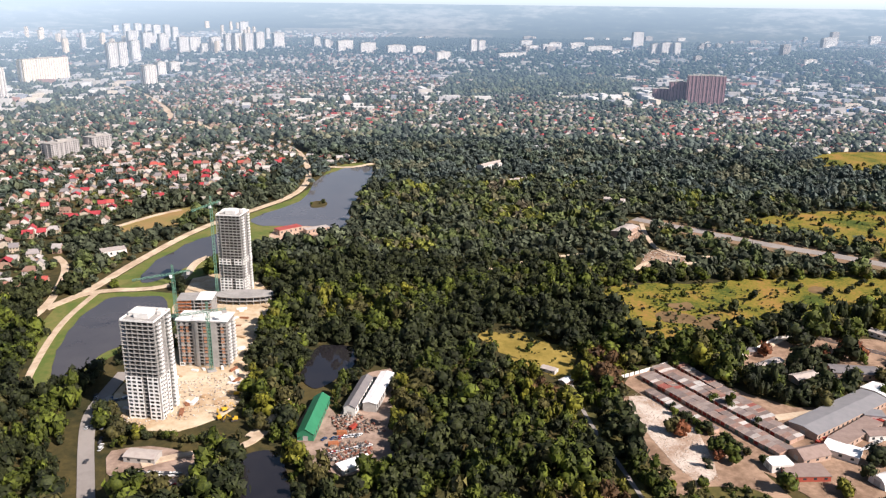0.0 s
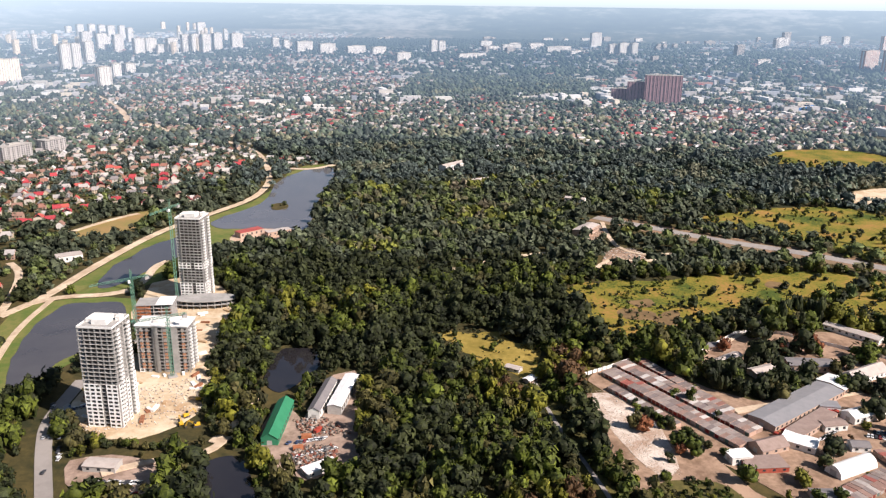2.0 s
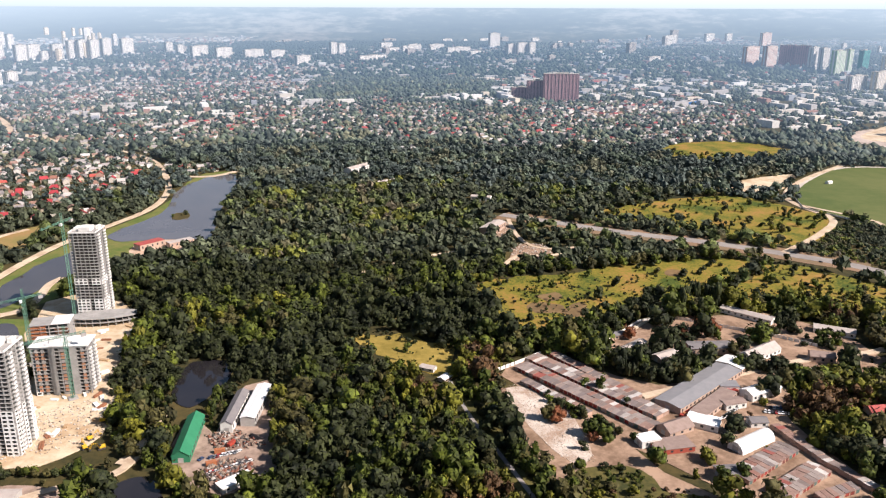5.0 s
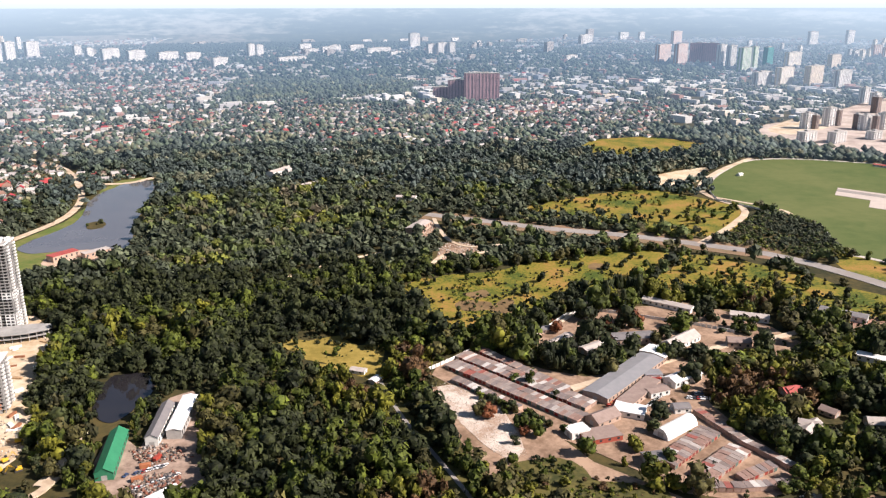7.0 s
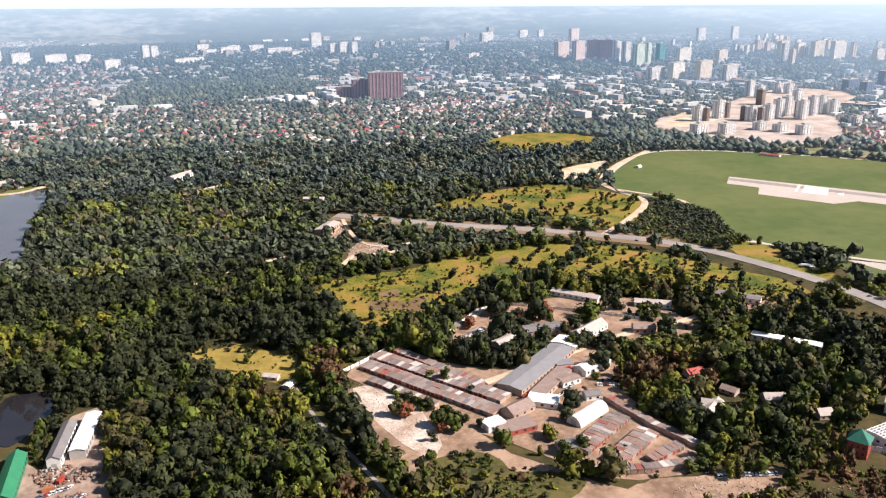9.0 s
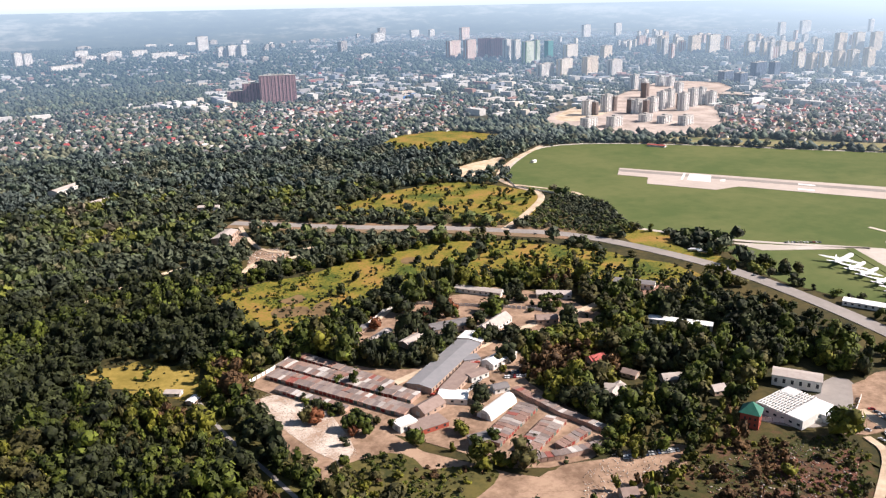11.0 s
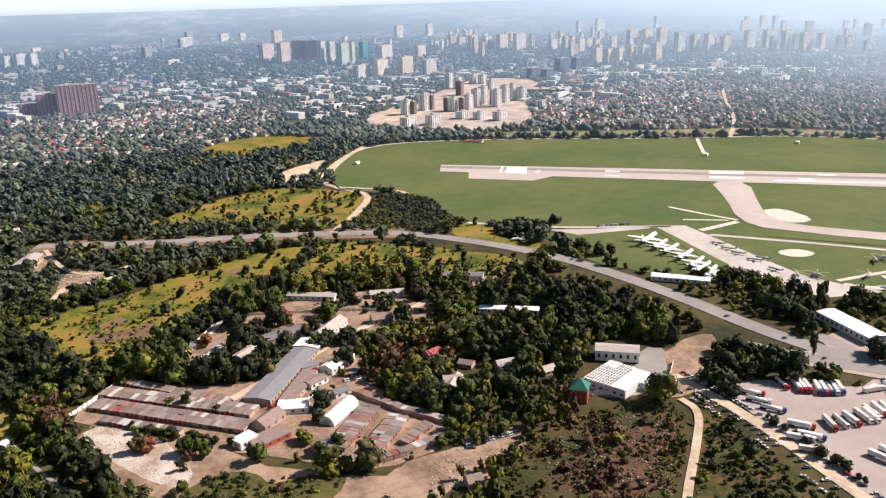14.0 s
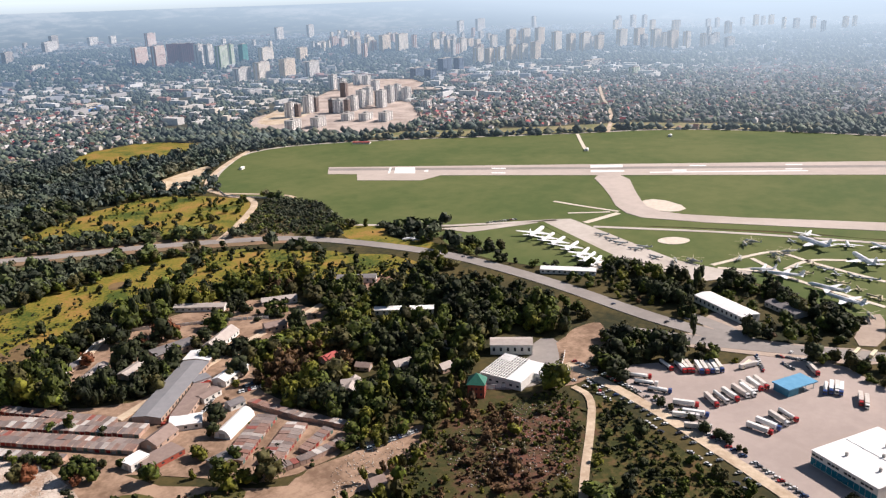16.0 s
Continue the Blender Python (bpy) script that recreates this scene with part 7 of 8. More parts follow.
# new estate beyond the runway
sheet("estate_ground", ESTATE, 0.3, mat("estate_earth", (0.52, 0.44, 0.39), (0.30, 0.25, 0.22), 7, big=45), "bare reddish ground of a new estate", "ground", 1)
sheet("bare_hill", HILL, 0.6, M_SAND, "bare pale sandy slope beside the woods", "ground", 1)
sheet("yard", [(1123.2, 1475.3), (1292.8, 1601.4), (1334.9, 1606.7), (1321.7, 1482), (1126.5, 1376), (1092, 1413.8)], 0.35, M_SAND, "bare sandy plot before the estate", "ground", 1)
PANEL_K = mat("brown_panel", (0.20, 0.16, 0.15), (0.26, 0.21, 0.19), 8, 0.9)
for wall, rows in ((PANEL_W, [(1207, 1452, 25.3, 33.7), (1280, 1472, 26.2, 40.2), (1314, 1403, 25.7, 32.0), (1359, 1400, 23.2, 35.2), (1415, 1428, 20.9, 41.7), (1455, 1443, 21.3, 43.9), (1437, 1379, 23.6, 41.5), (1514, 1423, 21.5, 43.1), (1558, 1438, 21.9, 41.1), (1569, 1414, 21.8, 33.7), (1687, 1820, 26.3, 42.2), (1676, 1768, 25.7, 33.2), (1816, 1844, 27.4, 30.0), (1828, 1814, 27.2, 28.1), (1717, 1670, 25.1, 27.9)]),
                   (PANEL_K, [(1221, 1444, 12.7, 29.9), (1302, 1472, 13.2, 35.2), (1306, 1419, 11.5, 32.0), (1323, 1384, 11.4, 31.9), (1553, 1632, 16.9, 40.1), (1449, 1405, 9.0, 36.4)]),
                   (PANEL_W, [(1088, 1304, 42.9, 20.1), (1136, 1279, 38.1, 21.5), (1237, 1294, 29.2, 16.3), (1256, 1256, 34.1, 16.2), (1270, 1209, 33.6, 19.7), (1470, 1262, 22.7, 19.0)])):
    for x, y, w, h in rows:
        block(x, y, w, h, min(18, w), wall, "new pale tower block on a building site" if h > 30 else "low new white block on bare ground")
workshop(*[(1753, 1544.5), (1785.8, 1465.6)], 60, 7, 0, "pale", "white", "wide market hall with a pale flat roof")

# ---- truck park, hall and lanes ----
PAINT = palette("car_paint", [(0.75, 0.75, 0.74), (0.55, 0.56, 0.57), (0.05, 0.05, 0.06), (0.70, 0.70, 0.70), (0.35, 0.03, 0.03), (0.16, 0.17, 0.19), (0.04, 0.07, 0.16), (0.80, 0.80, 0.79), (0.24, 0.25, 0.25), (0.42, 0.40, 0.36)], 0.35, 3, "object")
TYRE = mat("tyre_rubber", (0.02, 0.02, 0.02), (0.03, 0.03, 0.03), 1, 0.9)
CABS = palette("truck_cab_paint", [(0.78, 0.77, 0.75), (0.45, 0.03, 0.03), (0.75, 0.74, 0.72), (0.04, 0.08, 0.25), (0.5, 0.04, 0.04)], 0.4, 3, "object")
TARP = palette("trailer_side", [(0.80, 0.78, 0.74), (0.72, 0.67, 0.61), (0.84, 0.83, 0.81), (0.66, 0.60, 0.54), (0.78, 0.75, 0.70)], 0.6, 3, "object")


def wheel_mesh(r, w):
    bm = bmesh.new()
    bmesh.ops.create_cone(bm, cap_ends=True, segments=10, radius1=r, radius2=r, depth=w, matrix=Matrix.Rotation(math.pi / 2, 4, "X"))
    return bm


def car(van=False):
    ob = thing("van" if van else "car", 0, 0, 0, 0, "parked van with a plain body" if van else "parked passenger car beside others", "van" if van else "car", "parked cars")
    L, W = (2.6, 0.95) if van else (2.15, 0.88)
    bm = box(bmesh.new(), -L, L, -W, W, 0.3, 1.35 if van else 0.88, 0.12)
    bm0 = bm
    bm = bmesh.new()
    zt, zb = (2.1, 1.35) if van else (1.45, 0.88)
    x0, x1, i0, i1 = (-L + 0.02, L - 0.7, -L + 0.1, L - 1.4) if van else (-1.7, 1.0, -1.15, 0.35)
    v = [bm.verts.new(p) for p in ((x0, -W + 0.05, zb), (x1, -W + 0.05, zb), (x1, W - 0.05, zb), (x0, W - 0.05, zb), (i0, -W + 0.2, zt - 0.06), (i1, -W + 0.2, zt - 0.06), (i1, W - 0.2, zt - 0.06), (i0, W - 0.2, zt - 0.06))]
    for f in ((0, 1, 5, 4), (1, 2, 6, 5), (2, 3, 7, 6), (3, 0, 4, 7), (4, 5, 6, 7)):
        bm.faces.new([v[i] for i in f])
    body = part("body", box(bm0, i0, i1, -W + 0.2, W - 0.2, zt - 0.06, zt), PAINT, ob)
    part("window_band", bm, GLASS, body)
    w = part("wheel", wheel_mesh(0.33, 0.22), TYRE, ob)
    w.location = (-L * 0.62, -W + 0.08, 0.33)
    for sx, sy in ((-0.62, 1), (0.62, -1), (0.62, 1)):
        twin(w, ob, L * sx, sy * (W - 0.08), 0.33)
    return ob


def lorry(tank=False):
    ob = thing("articulated_truck", 0, 0, 0.3, 0, "white tanker truck parked on worn asphalt" if tank else "articulated truck with a pale box trailer parked on asphalt", "truck", "trucks on the truck park")
    cab = part("cab", box(bmesh.new(), 5.6, 7.9, -1.25, 1.25, 0.9, 3.6, 0.2), CABS, ob)
    part("windscreen", boxes((7.9, 7.95, -1.05, 1.05, 2.1, 3.1)), GLASS, cab)
    if tank:
        link_mesh("tank", *loft([(4.9, 0.5, 0.5, 2.4), (4.6, 1.2, 1.15, 2.4), (-7.2, 1.2, 1.15, 2.4), (-7.5, 0.5, 0.5, 2.4)]), M_WHITE, ob, smooth=True)
    else:
        part("trailer", box(bmesh.new(), -8, 5.1, -1.27, 1.27, 1.2, 3.95, 0.08), TARP, ob)
    part("chassis", boxes((-7.8, 7.2, -0.6, 0.6, 0.75, 1.15)), TYRE, ob)
    w = part("wheel", wheel_mesh(0.5, 0.35), TYRE, ob)
    w.location = (6.8, -1.05, 0.5)
    for xx in (6.8, 3.6, -4.4, -5.7, -7.0):
        for s in (-1, 1):
            if (xx, s) != (6.8, -1):
                twin(w, ob, xx, s * 1.05, 0.5)
    return ob


def placer(make):
    made = []

    def put(x, y, turn, z=0.3):
        m = pose(x, y, z, 0, 0, turn)
        if made and made[0].get("placed"):
            copy_thing(made[0], m)
        else:
            made.append(make())
            made[0].matrix_basis = m
            made[0]["placed"] = 1
    return put


put_car, put_van, put_lorry, put_tank = placer(car), placer(lambda: car(True)), placer(lorry), placer(lambda: lorry(True))


def between(a, b, n, put, turn, z=0.33, gap=0.0):
    for k in range(n):
        if gap and crng.uniform() < gap:
            continue
        u = (k + 0.5) / n
        put(a[0] + u * (b[0] - a[0]) + crng.uniform(-0.3, 0.3), a[1] + u * (b[1] - a[1]) + crng.uniform(-0.3, 0.3), turn + crng.uniform(-4, 4) + 180 * (crng.uniform() < 0.5), z)


crng = np.random.default_rng(21)
for a, b in ([(492.5, 201), (480.8, 188.6)], [(495.1, 198.8), (482.6, 186.1)], [(497.2, 196), (484.1, 184)], [(500.4, 189.9), (485.8, 178.7)], [(501.8, 186.4), (488, 175.7)], [(504.5, 184.2), (491.6, 173.5)], [(506.5, 181.4), (493.3, 171.1)], [(509.2, 179.2), (497, 168.9)], [(487.6, 209.4), (480.1, 198.5)],
             [(436.4, 130), (435, 117.7)], [(445.2, 127), (442.7, 116)], [(457.3, 124.2), (450.6, 112.9)], [(465.6, 122.1), (458.1, 109.3)], [(457.4, 164.7), (449, 154.8)], [(464.2, 161.8), (456.7, 151.6)], [(478.7, 154.9), (471.6, 143.7)], [(487.5, 153.6), (479.5, 140.6)], [(494.9, 151.7), (485.4, 139)],
             [(518.7, 108.8), (503, 105.4)], [(522.5, 106.3), (505.2, 102.3)], [(523.7, 103.2), (507.3, 99.4)], [(522.1, 100), (508.9, 97.2)], [(517.3, 88.2), (499.2, 83.1)], [(514.9, 83.7), (498.2, 79.7)], [(437.5, 176.9), (441.7, 165)], [(509.7, 161.5), (522.4, 154.3)], [(470.5, 158.5), (463.5, 147)], [(499.6, 148.5), (489.7, 136.7)], [(422.1, 171.2), (428, 158.3)], [(484, 152), (475, 140)], [(414, 160), (420, 147.5)], [(429.5, 167.2), (433.2, 155)], [(540.6, 125.9), (528.6, 116)]):
    (put_lorry if crng.uniform() < 0.8 else put_tank)((a[0] + b[0]) / 2, (a[1] + b[1]) / 2, math.degrees(math.atan2(b[1] - a[1], b[0] - a[0])))
for a, b in ([(455.3, 218.4), (461.1, 204.5)], [(448.8, 211.8), (454.3, 195.7)], [(444.3, 201.4), (450, 182.8)]):
    put_tank((a[0] + b[0]) / 2, (a[1] + b[1]) / 2, math.degrees(math.atan2(b[1] - a[1], b[0] - a[0])))
lane = LANE_CARS
for a, b in zip(lane, lane[1:]):
    d = math.hypot(b[0] - a[0], b[1] - a[1])
    t = math.degrees(math.atan2(b[1] - a[1], b[0] - a[0]))
    nx, ny = -(b[1] - a[1]) / d, (b[0] - a[0]) / d
    for off, turn in ((7.5, 60), (-7, 75), (-15, 20)):
        between((a[0] + nx * off, a[1] + ny * off), (b[0] + nx * off, b[1] + ny * off), int(d / (3.6 if off > 0 else 6)), put_car, t + turn, gap=0.3)
for p, n, turn, g in (([(538.3, 160.5), (514.7, 147.2)], 8, 10, 0.2), ([(544.8, 148), (549.7, 128.4)], 10, 80, 0.2), ([(535.1, 141.1), (530.6, 132.3)], 8, 30, 0.1), ([(288.5, 423.6), (305.8, 421.2)], 8, 60, 0.1), ([(282.2, 419.5), (297.7, 413.7)], 8, 60, 0.1), ([(260.9, 507.1), (281.1, 507.2)], 9, 40, 0.2), ([(259.1, 495.1), (272.7, 497.3)], 6, 70, 0.1),
                      ([(247.7, 413), (272.9, 430.5)], 10, 20, 0.2), ([(282.6, 299), (316.1, 288.3)], 18, 60, 0.3), ([(-211.8, 428.9), (-228.3, 472.3)], 14, 85, 0.2), ([(-196.8, 403.6), (-211.6, 442.7)], 10, 85, 0.3), ([(-168.1, 381.2), (-143, 380.6)], 16, 80, 0.15), ([(-166, 371.5), (-142.6, 369.9)], 14, 80, 0.2), ([(-79.6, 442.4), (-75.2, 460.7)], 6, 20, 0.1),
                      ([(-213.5, 463.3), (-203.9, 469)], 6, 20, 0.2), ([(435.3, 239.4), (417.7, 211.4)], 8, 40, 0.3), ([(347.5, 385.6), (374.2, 402.8)], 8, 10, 0.2), ([(-70.8, 419), (-47.8, 424.8)], 12, 50, 0.2), ([(-63.6, 403.6), (-41.6, 413.4)], 14, 30, 0.1), ([(715.6, 529.8), (749.3, 509.2)], 12, 60, 0.1)):
    between(p[0], p[-1], n, put_car, turn, gap=g)
for px, py, a in ((558.3, 236.9, -22), (569.1, 289.6, -22), (543.4, 201.1, -8), (556.2, 141.8, -5), (513.6, 701.9, -20), (-200.1, 391.7, 90), (-215.5, 428.8, 80), (600.7, 473.9, -20)):
    put_car(px, py, a, 0.55)
for px, py, a in ((580.3, 104.6, -3), (583.0, 94.3, -3), (516.2, 160.0, -6)):
    bus = thing("bus", px, py, 0.55, a, "pale yellow and white city bus on the road", "bus")
    part("body", box(bmesh.new(), -6, 6, -1.25, 1.25, 0.4, 3.1, 0.15), mat("bus_paint", (0.68, 0.56, 0.30), (0.74, 0.70, 0.60), 3, 0.4), bus)
    part("window_band", boxes((-5.8, 5.8, -1.28, 1.28, 1.5, 2.5)), GLASS, bus)
    for xx in (-3.6, 3.8):
        for s in (-1, 1):
            part("wheel", wheel_mesh(0.5, 0.3), TYRE, bus).location = (xx, s * 1.1, 0.5)

# depot hall with a blue glazed front
(lx, ly), (bx, by), (fx, fy) = [(417.4, 90.3), (465.5, 70.4), (399.5, 53.8)]
ux, uy, vx, vy = fx - lx, fy - ly, bx - lx, by - ly
UL, VL = math.hypot(ux, uy), math.hypot(vx, vy)
hall = thing("depot_hall", lx, ly, 0.3, math.degrees(math.atan2(uy, ux)), "large white depot hall with a blue glazed lower front", "building")
TEAL = mat("teal_glazing", (0.02, 0.14, 0.20), (0.03, 0.19, 0.25), 2, 0.25)
part("wall", boxes((0, UL, 0, VL, 0, 8.6)), WALLS["white"], hall)
part("roof", boxes((-0.3, UL + 0.3, -0.3, VL + 0.3, 8.6, 9.0), (UL * 0.02, UL * 0.98, VL * 0.48, VL * 0.5, 9.0, 9.3)), ROOFS["white"], hall)
pane = None
for k in range(12):
    if pane is None:
        pane = part("window", boxes((-UL / 26, UL / 26, -0.12, 0.02, 0.4, 4.6)), TEAL, hall)
        pane.location.x = UL / 24
    else:
        twin(pane, hall, UL * (k + 0.5) / 12, 0)
small = None
for k in range(16):
    if k % 4 == 3:
        continue
    if small is None:
        small = part("window", boxes((-1.0, 1.0, -0.1, 0.02, 6.0, 7.2)), GLASS, hall)
        small.location.x = UL / 32
    else:
        twin(small, hall, UL * (k + 0.5) / 16, 0)
for a, b in ((0.3, 0.2), (0.55, 0.5), (0.75, 0.25), (0.4, 0.7)):
    part("roof_vent", boxes((UL * a, UL * a + 1.2, VL * b, VL * b + 1.2, 9.0, 11.2)), CONC, hall)
part("canopy", boxes((UL * 0.45, UL * 0.6, -3, 0, 3.4, 3.7)), TEAL, hall)
wall_line([(lx - 1.5, ly - 2), (bx - 1.5, by + 2)], 2.0, "low pale railing along the depot roof edge")

kx, ky = 501.3, 123.6
kiosk = thing("fuel_station", kx, ky, 0.3, -25, "blue-roofed filling station on the truck park", "building")
part("roof", boxes((-13, 13, -7, 7, 5.0, 5.8)), ROOFS["blue"], kiosk)
part("shop", boxes((-12, -3, -6, 6, 0, 5.0)), mat("teal_wall", (0.05, 0.20, 0.30), (0.07, 0.26, 0.36), 3, 0.5), kiosk)
for xx in (4, 12):
    for yy in (-5, 5):
        part("post", boxes((xx - 0.25, xx + 0.25, yy - 0.25, yy + 0.25, 0, 5.0)), M_WHITE, kiosk)

# white hall with an open roof grid, and a small red tower house
hx, hy = 408.5, 283.7
A, B, C = [(391.7, 296.8), (395.2, 265.9), (422.5, 313.6)]
ux, uy = B[0] - A[0], B[1] - A[1]
WL = math.hypot(ux, uy)
DL = math.hypot(C[0] - A[0], C[1] - A[1])
wh = thing("sports_hall", A[0], A[1], 0.3, math.degrees(math.atan2(uy, ux)), "white hall with a partly open white roof grid", "building")
part("wall", boxes((0, WL, 0, DL, 0, 5.8)), WALLS["white"], wh)
part("roof_sheet", boxes((WL * 0.62, WL, 0, DL * 0.95, 6.2, 6.6), (0, WL * 0.3, DL * 0.72, DL, 6.2, 6.6)), ROOFS["white"], wh)
for k in range(11):
    part("roof_beam", boxes((WL * k / 16, WL * k / 16 + 0.45, 0, DL, 6.1, 6.6)), M_WHITE, wh)
for k in range(9):
    part("roof_beam", boxes((0, WL * 0.64, DL * k / 9, DL * k / 9 + 0.5, 6.16, 6.66)), M_WHITE, wh)
# added deck, darkened to stand in for the interior below the open grid
part("roof", boxes((0.4, WL * 0.64, 0.4, DL - 0.4, 5.8, 5.92)), mat("bare_deck", (0.20, 0.19, 0.18), (0.34, 0.32, 0.30), 3, 0.9), wh, "grey deck standing in for the darker interior")
part("side_wing", boxes((WL, WL + 9, DL * 0.55, DL * 0.97, 0, 4.8), (WL, WL + 9.3, DL * 0.54, DL * 0.98, 4.8, 5.2)), ROOFS["white"], wh)
for k in range(6):
    part("window", boxes((WL * (k + 0.3) / 6, WL * (k + 0.7) / 6, -0.08, 0.02, 2.0, 3.4)), GLASS, wh)
workshop(*[(435.5, 320), (453.2, 294.9)], 14, 7.5, 1.6, "pale", "white", "grey hall with a ribbed pale roof behind a white hall")
wall_line(rounded([(382.9, 288), (401.2, 270.9), (418.5, 263.9), (442.8, 263), (464.1, 273.4)], 0), 3.0, "curved pale wall round the white hall")
sheet("yard", [(380.7, 291.1), (398.3, 266.6), (421.9, 259.3), (451.8, 266.1), (483.4, 289.9), (472.3, 305.7), (437.8, 285.7), (409.2, 310)], 0.4, M_ASPHALT, "grey paved yard round a white hall", "pavement", 1)
sheet("yard", [(484, 292.8), (501.6, 273.3), (472.4, 261.7), (434.8, 251.4), (418.4, 252.7), (449.5, 269.3)], 0.45, M_DUST, "dusty light-brown open yard by a white hall", "ground", 1, 2)
rx, ry = 374.8, 283.0
red = thing("red_tower_house", rx, ry + 4, 0.3, 30, "red brick tower house with a green hipped roof", "building")
part("wall", boxes((-5.5, 5.5, -5.5, 5.5, 0, 10)), WALLS["red"], red)
link_mesh("roof", [(-6.3, -6.3, 9.8), (6.3, -6.3, 9.8), (6.3, 6.3, 9.8), (-6.3, 6.3, 9.8), (0, 0, 16)], [(0, 1, 4), (1, 2, 4), (2, 3, 4), (3, 0, 4), (3, 2, 1, 0)], mat("dark_green_tile", (0.03, 0.13, 0.09), (0.04, 0.17, 0.12), 2, 0.6), red)
for k in range(3):
    for z in (2.2, 6):
        part("window", boxes((-3.9 + 3 * k, -2.7 + 3 * k, -5.58, -5.45, z, z + 1.6)), GLASS, red)
        part("window", boxes((-5.58, -5.45, -3.9 + 3 * k, -2.7 + 3 * k, z, z + 1.6)), GLASS, red)

# scrap heaps and rubble
def rubble(name, poly, n, lo, hi, m, label, category, seed):
    """Loose broken pieces strewn over an area."""
    g = np.random.default_rng(seed)
    P = np.array(poly)
    V, F = [], []
    k = 0
    while k < n:
        x, y = g.uniform(P[:, 0].min(), P[:, 0].max()), g.uniform(P[:, 1].min(), P[:, 1].max())
        if not inside([x], [y], poly)[0] or any(near_line([x], [y], p, w + 1)[0] for p, w in PATHS):
            continue
        s = g.uniform(lo, hi)
        v = OCT_V * (1 + g.uniform(-0.4, 0.4, (5, 1))) * (s, s * g.uniform(0.4, 1), s * g.uniform(0.3, 0.8))
        a = g.uniform(0, 6.28)
        R = np.array([[math.cos(a), -math.sin(a), 0], [math.sin(a), math.cos(a), 0], [0, 0, 1]])
        F.append(OCT_F + 5 * k)
        V.append(v @ R.T + (x, y, 0.45 + s * 0.2))
        k += 1
    tagged(link_mesh(name, np.concatenate(V), np.concatenate(F), m), label, category, kind="stuff")


JUNK = palette("scrap_mix", [(0.22, 0.09, 0.06), (0.40, 0.37, 0.34), (0.18, 0.13, 0.10), (0.34, 0.26, 0.20), (0.24, 0.10, 0.07), (0.10, 0.09, 0.085)], 0.8)
PALE = palette("rubble_mix", [(0.56, 0.50, 0.44), (0.46, 0.39, 0.32), (0.34, 0.26, 0.20), (0.68, 0.64, 0.58)], 0.9)
rubble("scrap_heap", [(-67.3, 406.6), (-60.3, 416.1), (-40.2, 416.5), (-40.6, 402.3), (-57.2, 391.4)], 420, 0.6, 2.4, JUNK, "heap of rusty scrap metal", "scrap", 1)
rubble("scrap_heap", [(-71.8, 449.7), (-50.4, 450.2), (-31.1, 429.8), (-61.6, 425.7)], 220, 0.5, 2.0, JUNK, "rusty scrap strewn on bare ground", "scrap", 2)
rubble("rubble", [(120.3, 480.3), (137.6, 484.2), (158.3, 438.5), (158, 407.3), (154.5, 380.5), (138.2, 379.3), (131, 404)], 1300, 0.12, 0.6, PALE, "pale broken rubble strewn over earth", "rubble", 3)
rubble("debris", [(310.3, 270), (379.5, 258.9), (404.1, 237.2), (364.6, 201.7), (326.7, 186), (286.4, 229.6)], 1500, 0.25, 1.1, JUNK, "brown and rusty debris on waste ground", "rubble", 4)
rubble("debris", [(252.5, 296.7), (287.8, 306.9), (301.5, 287.9), (281.4, 259.6), (235.2, 276.4)], 420, 0.25, 0.9, PALE, "pale debris on bare earth", "rubble", 5)
rubble("debris", [(-199.8, 429.1), (-205.4, 480.9), (-151.8, 508.1), (-129.9, 482.9), (-134.2, 448.2)], 700, 0.3, 1.2, PALE, "pale building debris on sand", "rubble", 6)
rubble("gravestones", GRAVES_A, 260, 0.5, 1.3, PALE, "crowded pale gravestones", "gravestones", 7)
rubble("gravestones", GRAVES_B, 420, 0.5, 1.3, PALE, "crowded grey and pale gravestones", "gravestones", 8)

# ---- single trees ----
BARK = mat("tree_bark", (0.12, 0.09, 0.065), (0.20, 0.16, 0.12), 1, 0.95)


def tree(name, crown_mesh, size, m, label, tall=0.45):
    """A tapered trunk with limbs and a crown of torn clumps and loose leaves."""
    ob = thing(name, 0, 0, 0, 0, label, "tree", "single trees")
    V, F = [], []

    def limb(p, q, r0, r1):
        o, d = len(V), (Vector(q) - Vector(p)).normalized()
        u = d.orthogonal().normalized()
        v = d.cross(u)
        for c, r in ((p, r0), (q, r1)):
            V.extend([tuple(Vector(c) + (u * math.cos(a) + v * math.sin(a)) * r) for a in (0, 1.26, 2.51, 3.77, 5.03)])
        F.extend([(o + k, o + (k + 1) % 5, o + 5 + (k + 1) % 5, o + 5 + k) for k in range(5)])
    top = crown_mesh[0][:, 2].max() * size
    limb((0, 0, -0.2), (0.1, 0, top * tall), size * 0.045, size * 0.03)
    for k in range(4):
        a = k * 1.7
        limb((0.1, 0, top * tall * 0.8), (size * 0.3 * math.cos(a), size * 0.3 * math.sin(a), top * 0.75), size * 0.025, size * 0.008)
    link_mesh("trunk", V, F, BARK, ob)
    link_mesh("crown", crown_mesh[0] * size, crown_mesh[1], m, ob)
    return ob


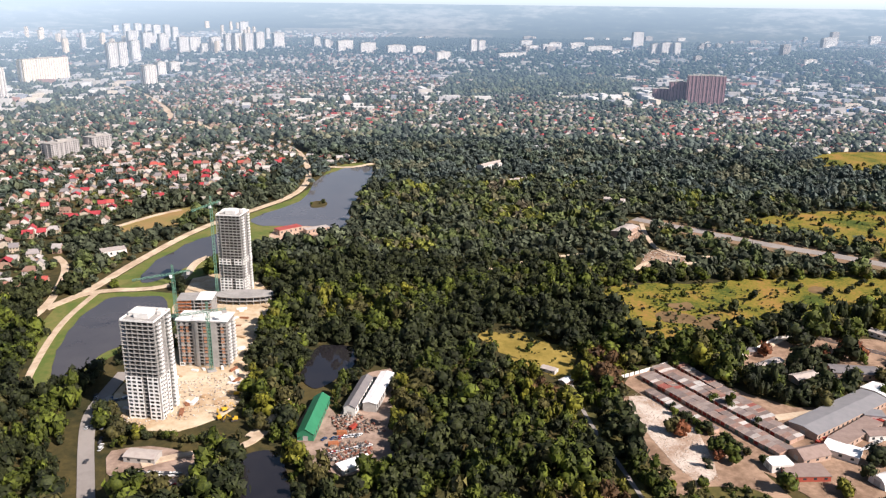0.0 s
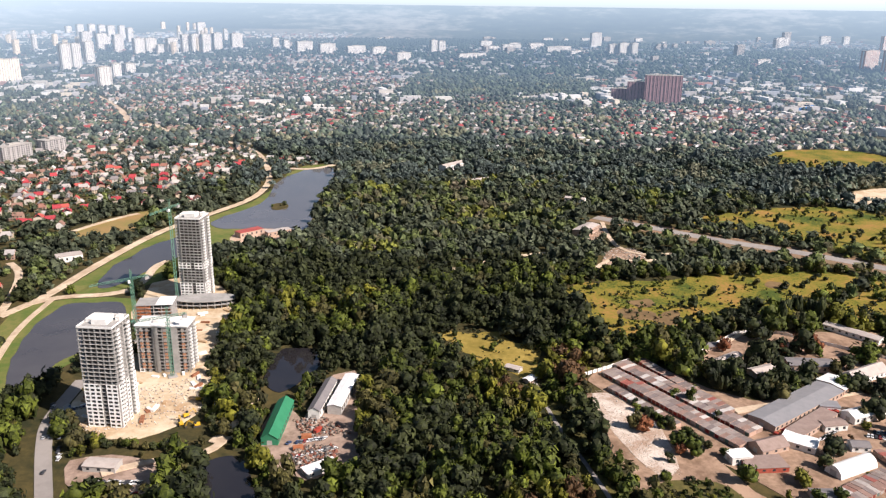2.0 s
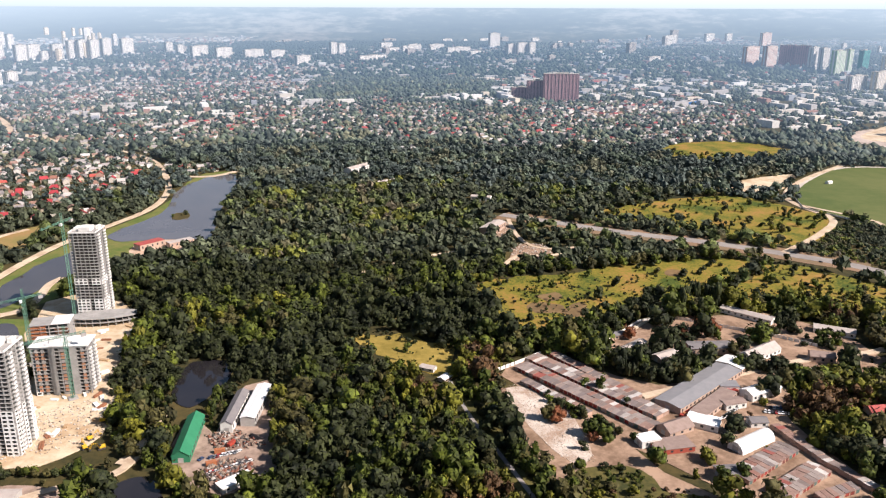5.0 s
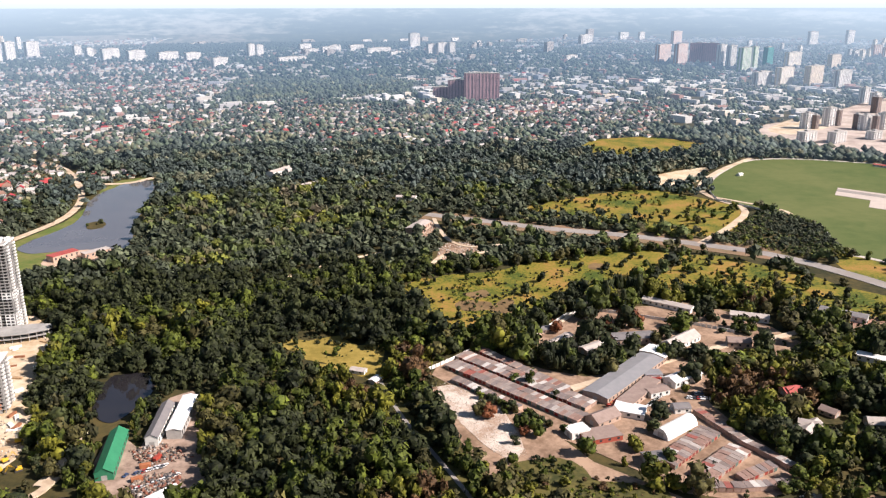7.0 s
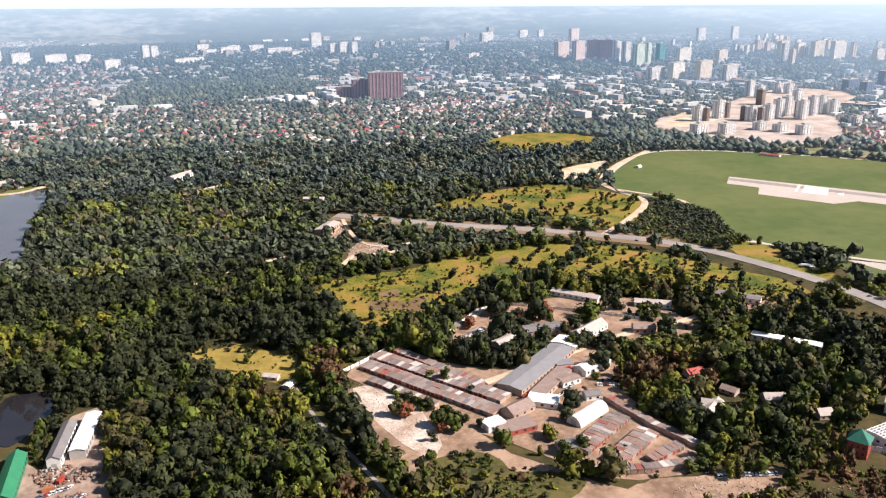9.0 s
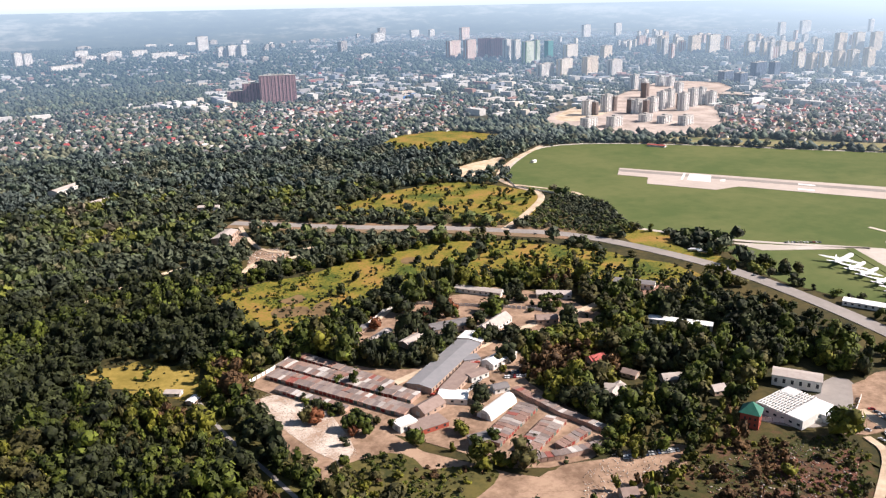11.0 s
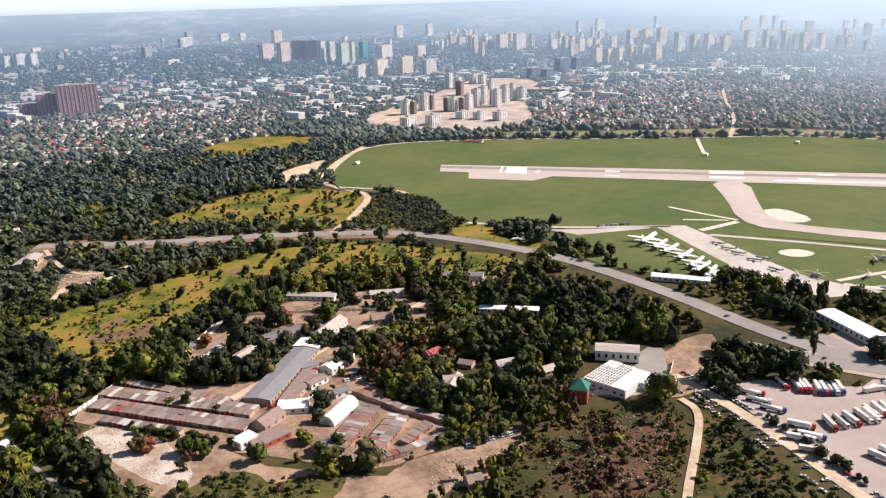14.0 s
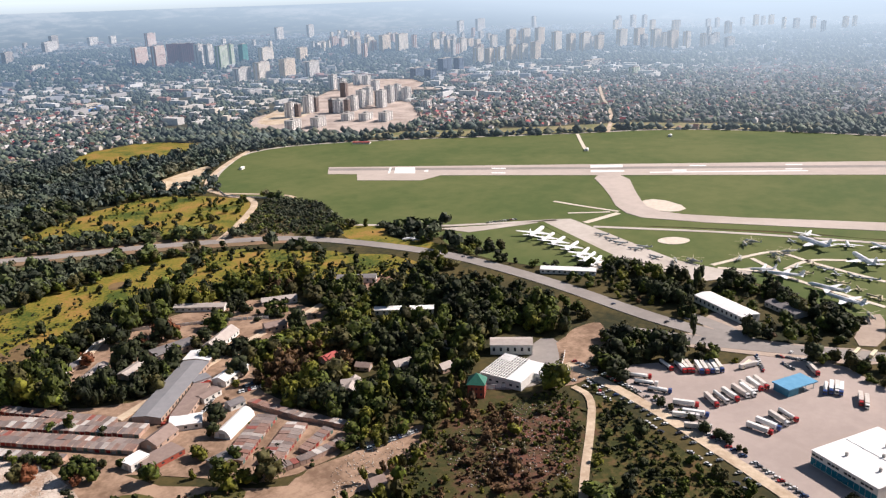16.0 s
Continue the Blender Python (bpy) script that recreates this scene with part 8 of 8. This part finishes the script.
trng = np.random.default_rng(5)
SINGLE = [crown(trng, 14, t, leaves=130) for t in (1.0, 1.2, 1.1, 0.95)]
LEAF_RED = leaf("leaf_rust", (0.13, 0.04, 0.02), (0.19, 0.07, 0.03))
kinds = [tree("tree", SINGLE[0], 9, LEAVES[1], "broad green tree standing by itself"), tree("tree", SINGLE[1], 8, LEAVES[2], "olive-green tree with a ragged crown"), tree("tree", SINGLE[2], 10, LEAVES[0], "broad tree with dark green leaves"),
         tree("tree", SINGLE[3], 7, LEAVES[3], "young tree with yellow-green leaves"), tree("poplar", crown(trng, 14, 3.6, spread=0.5, size=0.4, leaves=60), 5.5, LEAVES[0], "tall narrow poplar with dark leaves", 0.3), tree("tree", SINGLE[0], 8, LEAF_RED, "tree with rust-red leaves")]
used = set()


def set_tree(k, x, y, s=1.0):
    m = pose(x, y, 0.25, 0, 0, trng.uniform(0, 360)) @ Matrix.Scale(s, 4)
    if k in used:
        ob = copy_thing(kinds[k], m)
        ob.scale = (s, s, s)
    else:
        kinds[k].matrix_basis = m
        used.add(k)


for x, y in [(315.1, 598.8), (322.2, 604.3), (324.8, 600.6), (334.9, 600.8), (338.4, 596.9), (340.2, 592), (318.2, 579.4), (305, 587.2)] + [(191, 538.2), (214.4, 490.3), (224.6, 487.9), (207.7, 514.2)] + [(633.2, 243.6), (540.6, 208.7), (655.6, 248.7)]:
    set_tree(4, x, y, trng.uniform(0.75, 1.1))
for x, y in [(242.4, 545.8), (304, 553.8), (316, 557), (314.5, 544.5), (284.4, 540.3), (275.2, 536.8)] + [(146.6, 428.8), (160.2, 401.2)]:
    set_tree(5, x, y, trng.uniform(0.7, 1.1))
for pts, n in (([(149.6, 455.1), (185.5, 399.2)], 14), ([(435.7, 193.4), (404.5, 117.8)], 16), ([(-169.7, 993.3), (-154.1, 1006.3)], 3), ([(-188.3, 421.5), (-132, 414.4)], 17), ([(-131.5, 470.8), (-113.3, 424.5)], 10), ([(-201.2, 432.5), (-185.4, 422.8)], 4)):
    (ax, ay), (bx, by) = pts[0], pts[-1]
    for k in range(n):
        u = (k + trng.uniform(0, 1)) / n
        set_tree(int(trng.choice([0, 1, 2])), ax + u * (bx - ax) + trng.uniform(-2, 2), ay + u * (by - ay) + trng.uniform(-2, 2), trng.uniform(0.3, 0.55))
for pts, n in (([(233.2, 390.3), (245.6, 399.5)], 2), ([(246.3, 464.1), (246.9, 481.9)], 5), ([(210.1, 499.9), (236.2, 497.1)], 8), ([(284.5, 504.3), (317.3, 514.2)], 7), ([(302.6, 475.3), (342.5, 470.5)], 9), ([(281.7, 429.2), (335.8, 461.6)], 6), ([(296.8, 383.5), (307.6, 344.3)], 9), 
               ([(135, 436.4), (190.1, 365.3)], 4), ([(212, 376.1), (228, 338.9)], 4), ([(652.7, 336.4), (651.4, 268)], 14), ([(612.5, 284.1), (605.6, 249.1)], 9), ([(575.3, 182.5), (568.9, 152.9)], 5), ([(673.7, 235.2), (651.6, 170.2)], 14), ([(642.7, 172), (621.4, 112.1)], 16), ([(505.5, 258.6), (513.8, 208.2)], 12),
               ([(624.5, 507.6), (639.8, 452.5)], 10), ([(253.4, 724.7), (462, 729)], 26),  ([(-131.1, 405.1), (-112.9, 361.3)], 8), ([(-217.3, 446.1), (-187.1, 422.8)], 7), ([(-102.4, 424.8), (-89.1, 445.7)], 7), ([(-208.1, 544.6), (-189.1, 566.2)], 6), ([(-115.9, 527.6), (-106.4, 568.7)], 8), ([(547.5, 131.5), (559.7, 84.1)], 8)):
    a, b = pts[0], pts[-1]
    for k in range(n):
        u = (k + trng.uniform(0, 1)) / n
        j = int(trng.choice([0, 0, 1, 1, 2, 2, 3]))
        set_tree(j, a[0] + u * (b[0] - a[0]) + trng.uniform(-7, 7), a[1] + u * (b[1] - a[1]) + trng.uniform(-7, 7), trng.uniform(0.65, 1.15))
